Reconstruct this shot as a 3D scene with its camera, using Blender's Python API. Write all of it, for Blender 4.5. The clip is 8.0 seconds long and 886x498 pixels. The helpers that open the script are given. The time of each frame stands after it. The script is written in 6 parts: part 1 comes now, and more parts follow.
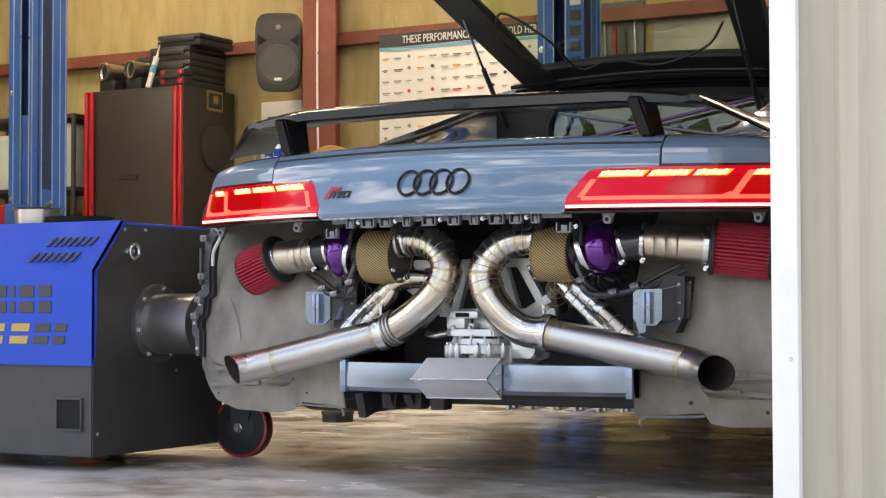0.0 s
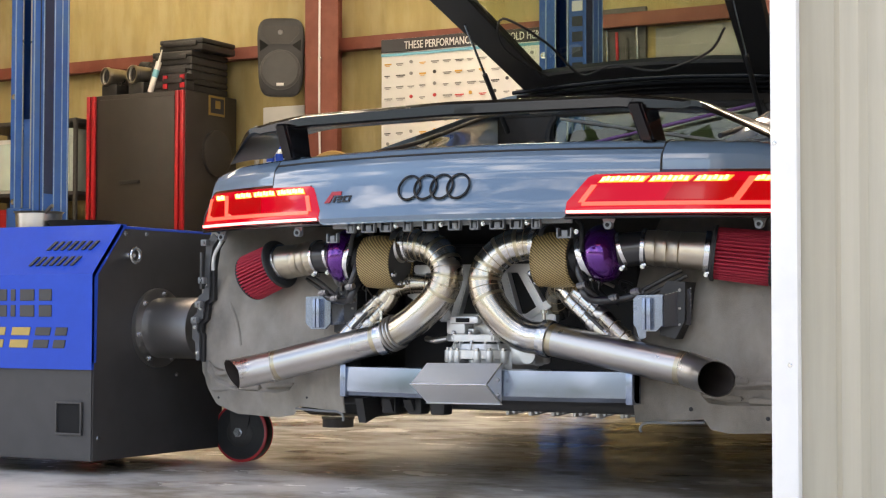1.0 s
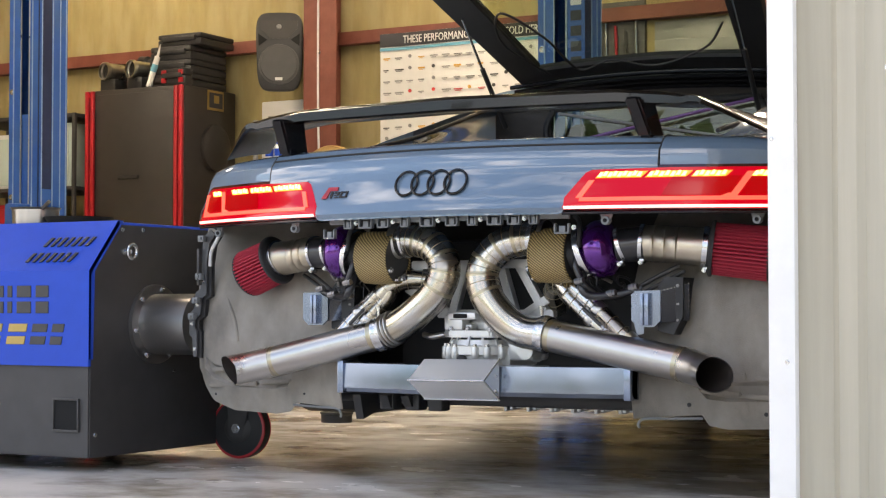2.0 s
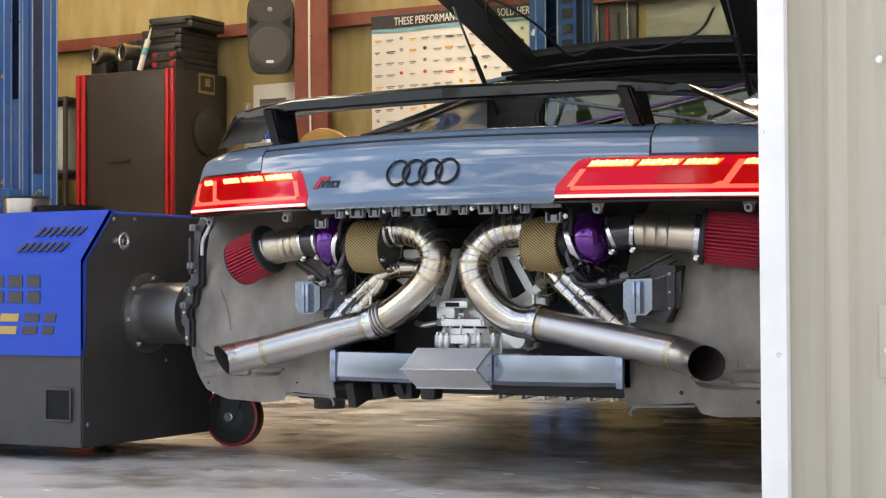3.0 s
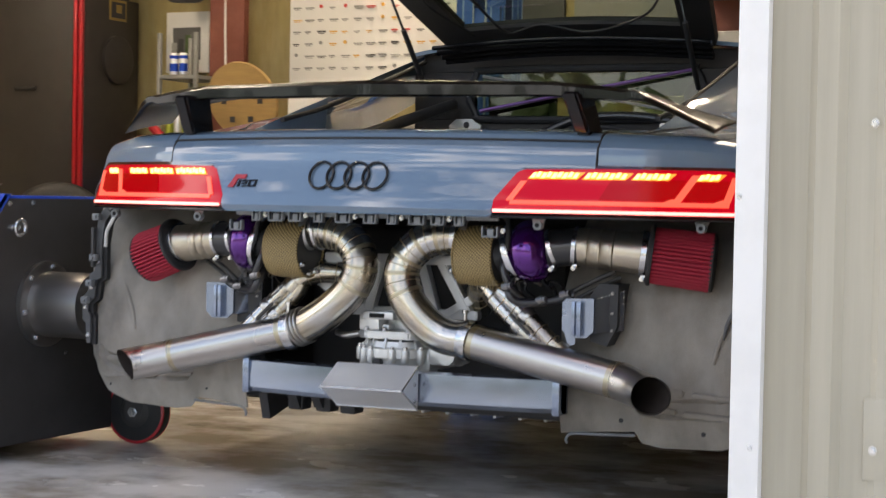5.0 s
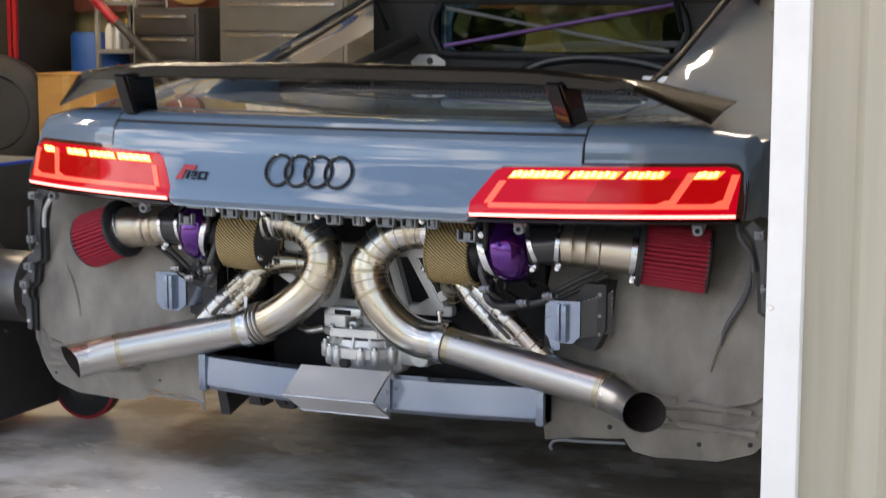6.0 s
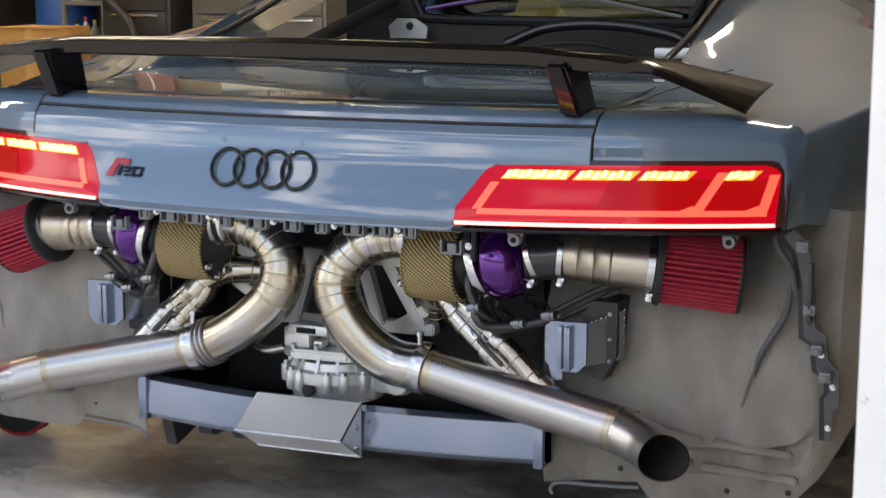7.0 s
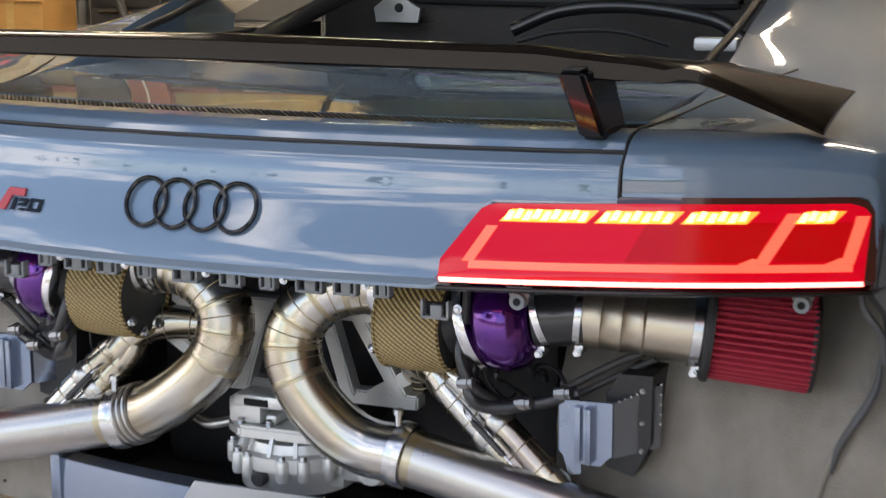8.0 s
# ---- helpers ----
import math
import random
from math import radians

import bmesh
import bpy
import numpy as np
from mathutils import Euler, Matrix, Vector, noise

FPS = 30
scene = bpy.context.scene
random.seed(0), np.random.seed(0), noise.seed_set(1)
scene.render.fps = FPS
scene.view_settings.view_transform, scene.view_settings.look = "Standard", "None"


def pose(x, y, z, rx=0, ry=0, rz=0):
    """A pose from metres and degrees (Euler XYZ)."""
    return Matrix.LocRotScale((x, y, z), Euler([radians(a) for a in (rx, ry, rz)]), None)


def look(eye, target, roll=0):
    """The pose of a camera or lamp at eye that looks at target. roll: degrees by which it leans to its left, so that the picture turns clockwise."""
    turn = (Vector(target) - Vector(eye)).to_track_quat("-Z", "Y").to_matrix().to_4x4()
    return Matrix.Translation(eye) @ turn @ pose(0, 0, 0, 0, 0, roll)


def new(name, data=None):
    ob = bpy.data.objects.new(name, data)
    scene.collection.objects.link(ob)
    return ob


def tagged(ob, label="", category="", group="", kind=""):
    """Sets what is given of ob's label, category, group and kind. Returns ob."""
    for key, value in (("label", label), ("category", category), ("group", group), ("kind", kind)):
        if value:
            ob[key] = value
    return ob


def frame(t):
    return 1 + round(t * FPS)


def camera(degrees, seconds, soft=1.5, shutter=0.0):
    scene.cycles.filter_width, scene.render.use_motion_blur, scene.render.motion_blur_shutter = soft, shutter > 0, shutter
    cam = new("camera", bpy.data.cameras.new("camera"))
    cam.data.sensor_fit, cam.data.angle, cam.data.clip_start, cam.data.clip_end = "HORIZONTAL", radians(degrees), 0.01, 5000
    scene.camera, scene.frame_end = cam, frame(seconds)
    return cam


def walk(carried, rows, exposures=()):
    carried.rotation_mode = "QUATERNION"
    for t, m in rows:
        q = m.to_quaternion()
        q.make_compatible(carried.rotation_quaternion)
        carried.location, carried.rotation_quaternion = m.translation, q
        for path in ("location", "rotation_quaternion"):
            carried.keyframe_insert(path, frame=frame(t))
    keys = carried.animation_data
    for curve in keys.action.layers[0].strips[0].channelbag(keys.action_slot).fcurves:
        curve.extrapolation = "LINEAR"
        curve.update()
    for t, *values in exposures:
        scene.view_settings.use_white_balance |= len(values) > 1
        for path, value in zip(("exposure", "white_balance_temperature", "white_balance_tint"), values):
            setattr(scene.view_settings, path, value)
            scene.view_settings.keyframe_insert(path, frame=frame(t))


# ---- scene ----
cam = camera(29.5, 8.0, soft=1.2, shutter=0.5)
PATH = [
    (0, (2.018, -3.661, 0.47), (1.063, -1.905, 0.539), -0.1),
    (0.5, (2.019, -3.659, 0.467), (1.063, -1.903, 0.542), -0.0),
    (1, (2.02, -3.657, 0.468), (1.063, -1.902, 0.544), 0.1),
    (1.5, (2.02, -3.647, 0.465), (1.061, -1.893, 0.541), 0.1),
    (3, (2.022, -3.641, 0.498), (1.072, -1.881, 0.542), -0.3),
    (3.5, (2.021, -3.646, 0.49), (1.081, -1.881, 0.525), 0.3),
    (4, (2.007, -3.613, 0.482), (1.074, -1.844, 0.488), 1.1),
    (4.5, (1.938, -3.483, 0.499), (1.029, -1.702, 0.464), 1.5),
    (4.7, (1.901, -3.423, 0.58), (1.009, -1.633, 0.544), 1.4),
    (5.8, (1.671, -3.177, 1.065), (0.881, -1.355, 0.83), 0.3),
    (6, (1.638, -3.064, 1.111), (0.847, -1.249, 0.831), 0.1),
    (6.5, (1.541, -2.834, 1.106), (0.759, -1.022, 0.784), 0.0),
    (7, (1.417, -2.532, 1.146), (0.645, -0.719, 0.802), 0.1),
    (7.5, (1.311, -2.209, 1.15), (0.537, -0.4, 0.792), 0.1),
    (8, (1.189, -1.883, 1.153), (0.402, -0.084, 0.769), -0.1),
]
walk(cam, [(t, look(eye, target, roll)) for t, eye, target, roll in PATH], exposures=[(0, 1.88, 7300, 16), (1.5, 1.86, 7300, 16), (3, 1.78, 7300, 16), (4.5, 1.60, 7300, 16), (6, 1.66, 7300, 16), (7.5, 1.66, 7300, 16), (8, 1.80, 7300, 16)])

# ---- world and light ----
world = bpy.data.worlds.new("sky")
scene.world = world
world.use_nodes = True
wn, wl = world.node_tree.nodes, world.node_tree.links
wn.clear()
w_out, w_bg = wn.new("ShaderNodeOutputWorld"), wn.new("ShaderNodeBackground")
sky = wn.new("ShaderNodeTexSky")
sky.sky_type, sky.sun_disc = "NISHITA", False
sky.sun_elevation, sky.sun_rotation = radians(52), radians(20)
w_co = wn.new("ShaderNodeTexCoord")
w_noise = wn.new("ShaderNodeTexNoise")
w_noise.inputs["Scale"].default_value, w_noise.inputs["Detail"].default_value = 2.7, 8
w_ramp = wn.new("ShaderNodeValToRGB")
w_ramp.color_ramp.elements[0].position, w_ramp.color_ramp.elements[1].position = 0.50, 0.63
w_mix = wn.new("ShaderNodeMix")
w_mix.data_type = "RGBA"
w_mix.inputs["B"].default_value = (9.0, 9.2, 9.5, 1)
w_map = wn.new("ShaderNodeMapping")
w_map.inputs["Scale"].default_value, w_map.inputs["Location"].default_value = (1.0, 1.0, 2.6), (0.35, 0.0, 0.2)
wl.new(w_co.outputs["Generated"], w_map.inputs["Vector"])
wl.new(w_map.outputs["Vector"], w_noise.inputs["Vector"])
wl.new(w_noise.outputs["Fac"], w_ramp.inputs["Fac"])
wl.new(w_ramp.outputs["Color"], w_mix.inputs["Factor"])
wl.new(sky.outputs["Color"], w_mix.inputs["A"])
wl.new(w_mix.outputs["Result"], w_bg.inputs["Color"])
w_bg.inputs["Strength"].default_value = 0.125
wl.new(w_bg.outputs["Background"], w_out.inputs["Surface"])

sun = new("sun", bpy.data.lights.new("sun", "SUN"))
sun.data.energy, sun.data.angle, sun.data.color = 3.5, radians(0.5), (1.0, 0.95, 0.87)
sun.matrix_world = look((4, 10, 14), (0, 0, 0))


# ---- materials ----
def mat(name, color, rough=0.5, metal=0.0, vary=0.12, scale=8.0, bump=0.0, bump_scale=60.0, coat=0.0, spec=0.5, stain=None, stain_scale=1.5, stain_amount=0.5, stretch=(1, 1, 1), rough_vary=0.0, stain_soft=(0.45, 0.62), emit=None, emit_strength=0.0):
    """A surface with grain, broad stains and fine relief."""
    m = bpy.data.materials.new(name)
    m.use_nodes = True
    n, l = m.node_tree.nodes, m.node_tree.links
    b = n["Principled BSDF"]
    b.inputs["Roughness"].default_value, b.inputs["Metallic"].default_value = rough, metal
    b.inputs["Coat Weight"].default_value, b.inputs["Coat Roughness"].default_value = coat, 0.03
    b.inputs["Specular IOR Level"].default_value = spec
    co, mp = n.new("ShaderNodeTexCoord"), n.new("ShaderNodeMapping")
    mp.inputs["Scale"].default_value = stretch
    l.new(co.outputs["Object"], mp.inputs["Vector"])
    fine = n.new("ShaderNodeTexNoise")
    fine.inputs["Scale"].default_value, fine.inputs["Detail"].default_value = scale, 6
    l.new(mp.outputs["Vector"], fine.inputs["Vector"])
    mix = n.new("ShaderNodeMix")
    mix.data_type = "RGBA"
    mix.inputs["A"].default_value = (*[c * (1 - vary) for c in color], 1)
    mix.inputs["B"].default_value = (*[min(1, c * (1 + vary)) for c in color], 1)
    l.new(fine.outputs["Fac"], mix.inputs["Factor"])
    last = mix.outputs["Result"]
    if stain:
        broad = n.new("ShaderNodeTexNoise")
        broad.inputs["Scale"].default_value, broad.inputs["Detail"].default_value, broad.inputs["Roughness"].default_value = stain_scale, 8, 0.6
        l.new(mp.outputs["Vector"], broad.inputs["Vector"])
        ramp = n.new("ShaderNodeValToRGB")
        ramp.color_ramp.elements[0].position, ramp.color_ramp.elements[1].position = stain_soft
        ramp.color_ramp.elements[1].color = (stain_amount, stain_amount, stain_amount, 1)
        l.new(broad.outputs["Fac"], ramp.inputs["Fac"])
        mix2 = n.new("ShaderNodeMix")
        mix2.data_type = "RGBA"
        mix2.inputs["B"].default_value = (*stain, 1)
        l.new(ramp.outputs["Color"], mix2.inputs["Factor"])
        l.new(last, mix2.inputs["A"])
        last = mix2.outputs["Result"]
    l.new(last, b.inputs["Base Color"])
    if rough_vary:
        mr = n.new("ShaderNodeMapRange")
        mr.inputs["To Min"].default_value, mr.inputs["To Max"].default_value = max(0.02, rough - rough_vary), min(1, rough + rough_vary)
        mr.inputs["From Min"].default_value, mr.inputs["From Max"].default_value = 0.3, 0.7
        l.new(fine.outputs["Fac"], mr.inputs["Value"])
        l.new(mr.outputs["Result"], b.inputs["Roughness"])
    if bump:
        rel, bp = n.new("ShaderNodeTexNoise"), n.new("ShaderNodeBump")
        rel.inputs["Scale"].default_value, rel.inputs["Detail"].default_value = bump_scale, 4
        bp.inputs["Strength"].default_value, bp.inputs["Distance"].default_value = bump, 0.01
        l.new(mp.outputs["Vector"], rel.inputs["Vector"])
        l.new(rel.outputs["Fac"], bp.inputs["Height"])
        l.new(bp.outputs["Normal"], b.inputs["Normal"])
    if emit:
        b.inputs["Emission Color"].default_value, b.inputs["Emission Strength"].default_value = (*emit, 1), emit_strength
    return m


def weave(name, dark, light, rough, pitch, angle=45.0, coat=0.0, relief=0.5):
    """Woven cloth or fibre: diagonal bands crossed by a second set."""
    m = mat(name, dark, rough, coat=coat)
    n, l = m.node_tree.nodes, m.node_tree.links
    b = n["Principled BSDF"]
    co, mp = n.new("ShaderNodeTexCoord"), n.new("ShaderNodeMapping")
    mp.inputs["Rotation"].default_value = (0, radians(angle), 0)
    l.new(co.outputs["Object"], mp.inputs["Vector"])
    waves = []
    for axis in ("X", "Z"):
        w = n.new("ShaderNodeTexWave")
        w.bands_direction = axis
        w.inputs["Scale"].default_value = 0.314 / pitch
        w.inputs["Distortion"].default_value, w.inputs["Detail"].default_value, w.inputs["Detail Scale"].default_value = 0.8, 1.0, 2.0
        l.new(mp.outputs["Vector"], w.inputs["Vector"])
        waves.append(w)
    mul = n.new("ShaderNodeMath")
    mul.operation = "MULTIPLY"
    l.new(waves[0].outputs["Fac"], mul.inputs[0])
    mr = n.new("ShaderNodeMapRange")
    mr.inputs["To Min"].default_value, mr.inputs["To Max"].default_value = 0.65, 1.0
    l.new(waves[1].outputs["Fac"], mr.inputs["Value"])
    l.new(mr.outputs["Result"], mul.inputs[1])
    mix = n.new("ShaderNodeMix")
    mix.data_type = "RGBA"
    mix.inputs["A"].default_value, mix.inputs["B"].default_value = (*dark, 1), (*light, 1)
    l.new(mul.outputs["Value"], mix.inputs["Factor"])
    l.new(mix.outputs["Result"], b.inputs["Base Color"])
    bp = n.new("ShaderNodeBump")
    bp.inputs["Strength"].default_value, bp.inputs["Distance"].default_value = relief, 0.002
    l.new(mul.outputs["Value"], bp.inputs["Height"])
    l.new(bp.outputs["Normal"], b.inputs["Normal"])
    return m


def heat_tint(name):
    """Brushed titanium, straw and bronze where welding heat has coloured it."""
    m = mat(name, (0.5, 0.48, 0.44), 0.23, 1.0, 0.1, 6, rough_vary=0.06)
    n, l = m.node_tree.nodes, m.node_tree.links
    b = n["Principled BSDF"]
    co, no, ra = n.new("ShaderNodeTexCoord"), n.new("ShaderNodeTexNoise"), n.new("ShaderNodeValToRGB")
    no.inputs["Scale"].default_value, no.inputs["Detail"].default_value = 9, 1
    e = ra.color_ramp.elements
    e[0].position, e[0].color = 0.40, (0.54, 0.53, 0.51, 1)
    e[1].position, e[1].color = 0.74, (0.38, 0.33, 0.29, 1)
    mid = e.new(0.56)
    mid.color = (0.53, 0.475, 0.37, 1)
    l.new(co.outputs["Object"], no.inputs["Vector"])
    l.new(no.outputs["Fac"], ra.inputs["Fac"])
    l.new(ra.outputs["Color"], b.inputs["Base Color"])
    return m


def glass(name, color=(1, 1, 1), rough=0.0):
    m = bpy.data.materials.new(name)
    m.use_nodes = True
    b = m.node_tree.nodes["Principled BSDF"]
    b.inputs["Base Color"].default_value = (*color, 1)
    b.inputs["Transmission Weight"].default_value, b.inputs["Roughness"].default_value, b.inputs["IOR"].default_value = 1.0, rough, 1.45
    return m


M_PAINT = mat("grey_blue_paint", (0.132, 0.198, 0.275), 0.45, 0.0, 0.03, 900, coat=1.0, spec=0.05)
M_PAINT.node_tree.nodes["Principled BSDF"].inputs["Coat IOR"].default_value = 1.85
M_CARBON = weave("carbon_fibre", (0.005, 0.005, 0.005), (0.010, 0.0075, 0.007), 0.2, 0.004, coat=0.35, relief=0.03)
M_CARBON.node_tree.nodes["Principled BSDF"].inputs["Specular IOR Level"].default_value = 0.16
M_BLACKGLOSS = mat("black_gloss", (0.008, 0.008, 0.009), 0.14, coat=0.2, spec=0.25)
M_BLACKPLAST = mat("black_plastic", (0.022, 0.022, 0.023), 0.5, bump=0.12, bump_scale=300, vary=0.3)
M_GREYPLAST = mat("grey_plastic", (0.185, 0.195, 0.20), 0.45, vary=0.2, scale=20, bump=0.05, bump_scale=200)
M_BRACKET = mat("scuffed_dark_plastic", (0.085, 0.087, 0.09), 0.5, vary=0.35, scale=22, bump=0.06, bump_scale=200)
M_LINER = mat("felt_liner", (0.185, 0.168, 0.145), 0.85, vary=0.3, scale=14, bump=0.25, bump_scale=320, stain=(0.44, 0.40, 0.345), stain_scale=2.6, stain_amount=0.85, stretch=(1.3, 1, 0.9), stain_soft=(0.38, 0.68))
M_TITAN = heat_tint("titanium")
M_INTAKE = mat("satin_straw_titanium", (0.50, 0.44, 0.34), 0.36, 1.0, 0.12, 9, stain=(0.52, 0.47, 0.40), stain_scale=14, rough_vary=0.06)
M_STEEL = mat("stainless_steel", (0.50, 0.48, 0.455), 0.29, 1.0, 0.06, 5, rough_vary=0.025)
M_CLAMP = mat("clamp_steel", (0.62, 0.62, 0.62), 0.22, 1.0, 0.06, 60)
M_ALU = mat("cast_aluminium", (0.68, 0.68, 0.66), 0.45, 0.7, 0.12, 25, bump=0.10, bump_scale=300, rough_vary=0.12)
M_PLATE = mat("brushed_aluminium", (0.80, 0.81, 0.83), 0.34, 0.6, 0.04, 9, rough_vary=0.05)
M_BEAM = mat("anodised_beam", (0.235, 0.275, 0.35), 0.22, 0.8, 0.15, 4, rough_vary=0.08)
M_PURPLE = mat("purple_anodised", (0.10, 0.012, 0.20), 0.16, 0.75, 0.08, 20, coat=0.7)
M_BLANKET = weave("woven_heat_wrap", (0.10, 0.06, 0.018), (0.58, 0.43, 0.19), 0.5, 0.0058, angle=52, relief=0.8)
M_FILTER = mat("red_filter_gauze", (0.44, 0.022, 0.050), 0.6, vary=0.2, scale=120, bump=0.5, bump_scale=500)
M_RUBBER = mat("black_rubber", (0.02, 0.02, 0.021), 0.6, vary=0.25, scale=30)
M_HOSE = mat("black_silicone", (0.018, 0.018, 0.02), 0.28, vary=0.2, coat=0.3)
M_LENS = mat("red_lens", (0.11, 0.0005, 0.005), 0.08, vary=0.1, scale=12, coat=0.2, spec=0.3, emit=(1.0, 0.0004, 0.022), emit_strength=0.165)
M_LENS_RIM = mat("dark_red_lens", (0.05, 0.004, 0.006), 0.05, coat=1.0)
M_LENSDARK = mat("deep_red_lens", (0.07, 0.0004, 0.002), 0.1, vary=0.3, scale=30, coat=0.2, spec=0.3, emit=(1.0, 0.0004, 0.005), emit_strength=0.13)
# near-black that paints the dark inside holes and slots not cut out
M_VOID = mat("painted_recess_dark", (0.004, 0.004, 0.004), 0.9)
M_SOOT = mat("sooty_bore", (0.03, 0.022, 0.018), 0.7, 0.2)
M_GLOW = mat("lit_bar", (0.9, 0.5, 0.45), 0.2, emit=(1.0, 0.17, 0.15), emit_strength=1.6)
M_SALMON = mat("lit_red_guide", (0.7, 0.1, 0.07), 0.2, vary=0.2, scale=20, emit=(1.0, 0.11, 0.06), emit_strength=0.36)
M_AMBER = mat("lit_amber_cell", (0.9, 0.4, 0.1), 0.2, vary=0.3, scale=60, emit=(1.0, 0.22, 0.012), emit_strength=0.42)
M_LED = mat("lit_amber_diode", (0.9, 0.7, 0.3), 0.2, emit=(1.0, 0.62, 0.16), emit_strength=1.3)
M_WELD = mat("bronze_weld", (0.50, 0.42, 0.29), 0.35, 1.0, 0.25, 40)
M_STRAW = mat("straw_heat_band", (0.48, 0.42, 0.30), 0.28, 1.0, 0.2, 30)
M_GLASS = glass("clear_glass")
M_TINT = glass("tinted_glass", (0.55, 0.62, 0.52))
M_SMOKE = glass("smoked_glass", (0.24, 0.29, 0.21))
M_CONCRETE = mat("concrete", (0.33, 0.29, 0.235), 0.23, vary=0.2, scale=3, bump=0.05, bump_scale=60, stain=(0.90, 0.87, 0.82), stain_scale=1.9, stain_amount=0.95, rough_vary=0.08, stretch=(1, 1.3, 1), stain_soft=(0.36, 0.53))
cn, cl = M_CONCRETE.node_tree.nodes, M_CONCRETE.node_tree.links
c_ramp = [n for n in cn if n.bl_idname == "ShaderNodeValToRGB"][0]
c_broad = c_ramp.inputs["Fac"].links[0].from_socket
c_co, c_sep, c_daylight, c_add = cn.new("ShaderNodeTexCoord"), cn.new("ShaderNodeSeparateXYZ"), cn.new("ShaderNodeMapRange"), cn.new("ShaderNodeMath")
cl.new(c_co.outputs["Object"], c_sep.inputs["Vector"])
cl.new(c_sep.outputs["Y"], c_daylight.inputs["Value"])
# dusty pale stain spread towards the yard, daylight painted into the slab
c_daylight.inputs["From Min"].default_value, c_daylight.inputs["From Max"].default_value = 0.25, -0.75
c_daylight.inputs["To Min"].default_value, c_daylight.inputs["To Max"].default_value = -0.06, 0.11
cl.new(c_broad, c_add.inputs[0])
cl.new(c_daylight.outputs["Result"], c_add.inputs[1])
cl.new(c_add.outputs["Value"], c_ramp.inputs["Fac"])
M_GROUND = mat("outdoor_gravel_ground", (0.30, 0.28, 0.25), 0.9, vary=0.25, scale=5, bump=0.4, bump_scale=30, stain=(0.22, 0.23, 0.15), stain_scale=0.15)
M_METALWALL = mat("beige_metal_siding", (0.44, 0.40, 0.31), 0.5, vary=0.08, scale=5, stain=(0.29, 0.26, 0.19), stain_scale=2.2, stain_amount=0.7, stretch=(5, 1, 0.22), bump=0.02, bump_scale=40, stain_soft=(0.38, 0.68))
M_TRIM = mat("white_painted_trim", (0.79, 0.78, 0.755), 0.45, vary=0.03, scale=9, stain=(0.62, 0.61, 0.58), stain_scale=9, stain_amount=0.25)
M_INSUL = mat("yellow_insulation_foam", (0.34, 0.27, 0.115), 0.85, vary=0.25, scale=5, bump=0.8, bump_scale=7, stain=(0.42, 0.355, 0.19), stain_scale=2.6, stretch=(2.4, 1, 0.6))
M_REDSTEEL = mat("red_oxide_steel", (0.17, 0.045, 0.028), 0.6, vary=0.2, scale=9, stain=(0.24, 0.08, 0.05), stain_scale=5)
M_DARKWALL = mat("dark_unseen_wall", (0.06, 0.055, 0.05), 0.6, vary=0.2, scale=6)
M_CEIL = mat("ceiling_sheet", (0.15, 0.12, 0.085), 0.8, vary=0.1)
M_BLUE = mat("blue_powder_coat", (0.006, 0.060, 0.46), 0.45, vary=0.08, scale=30, bump=0.06, bump_scale=500, coat=0.05, spec=0.3)
M_LIFTBLUE = mat("blue_lift_paint", (0.018, 0.10, 0.38), 0.42, vary=0.14, scale=12, stain=(0.05, 0.13, 0.30), stain_scale=4)
M_BLACKSHEET = mat("black_powder_coat", (0.042, 0.040, 0.040), 0.5, vary=0.25, scale=18, bump=0.08, bump_scale=500)
M_DARKGREY = mat("dark_grey_steel", (0.05, 0.048, 0.046), 0.5, vary=0.2, scale=12, bump=0.05, bump_scale=400)
M_REDTRIM = mat("red_trim", (0.40, 0.010, 0.02), 0.35, vary=0.1, coat=0.3)
M_WHITE = mat("white_vinyl", (0.72, 0.71, 0.68), 0.5, vary=0.04)
M_INK = mat("dark_ink", (0.03, 0.03, 0.035), 0.5)
M_CYAN = mat("cyan_ink", (0.15, 0.42, 0.55), 0.5)
M_ORANGE = mat("orange_ink", (0.65, 0.35, 0.06), 0.5)
M_REDINK = mat("red_ink", (0.55, 0.04, 0.04), 0.5)
M_CARD = mat("cardboard", (0.45, 0.25, 0.08), 0.8, vary=0.12, scale=9, stretch=(1, 1, 6))
M_PLY = mat("plywood", (0.50, 0.32, 0.12), 0.6, vary=0.2, scale=6, stretch=(1, 1, 7))
M_GREYSTEEL = mat("grey_enamel", (0.24, 0.24, 0.23), 0.4, vary=0.1)
M_CHEST = mat("dark_grey_enamel", (0.12, 0.12, 0.115), 0.4, vary=0.15)
M_TUBE = mat("lit_tube", (1, 1, 1), 0.4, emit=(1.0, 0.90, 0.72), emit_strength=33)
M_LEAF = mat("leaves", (0.06, 0.10, 0.028), 0.6, vary=0.5, scale=0.8)
M_BARK = mat("bark", (0.09, 0.07, 0.05), 0.9, vary=0.3)
M_LIME = mat("lime_plastic", (0.38, 0.42, 0.05), 0.4)
M_GOLD = mat("brass_plaque", (0.42, 0.30, 0.10), 0.4, 0.6)
M_SKIN = mat("dark_trim_cloth", (0.055, 0.050, 0.046), 0.85, vary=0.2, bump=0.3, bump_scale=300)
M_DRIVE = mat("satin_dark_steel", (0.30, 0.29, 0.28), 0.32, 0.9, 0.1, 12)
M_DARKINK = mat("faint_grey_print", (0.10, 0.098, 0.095), 0.5)
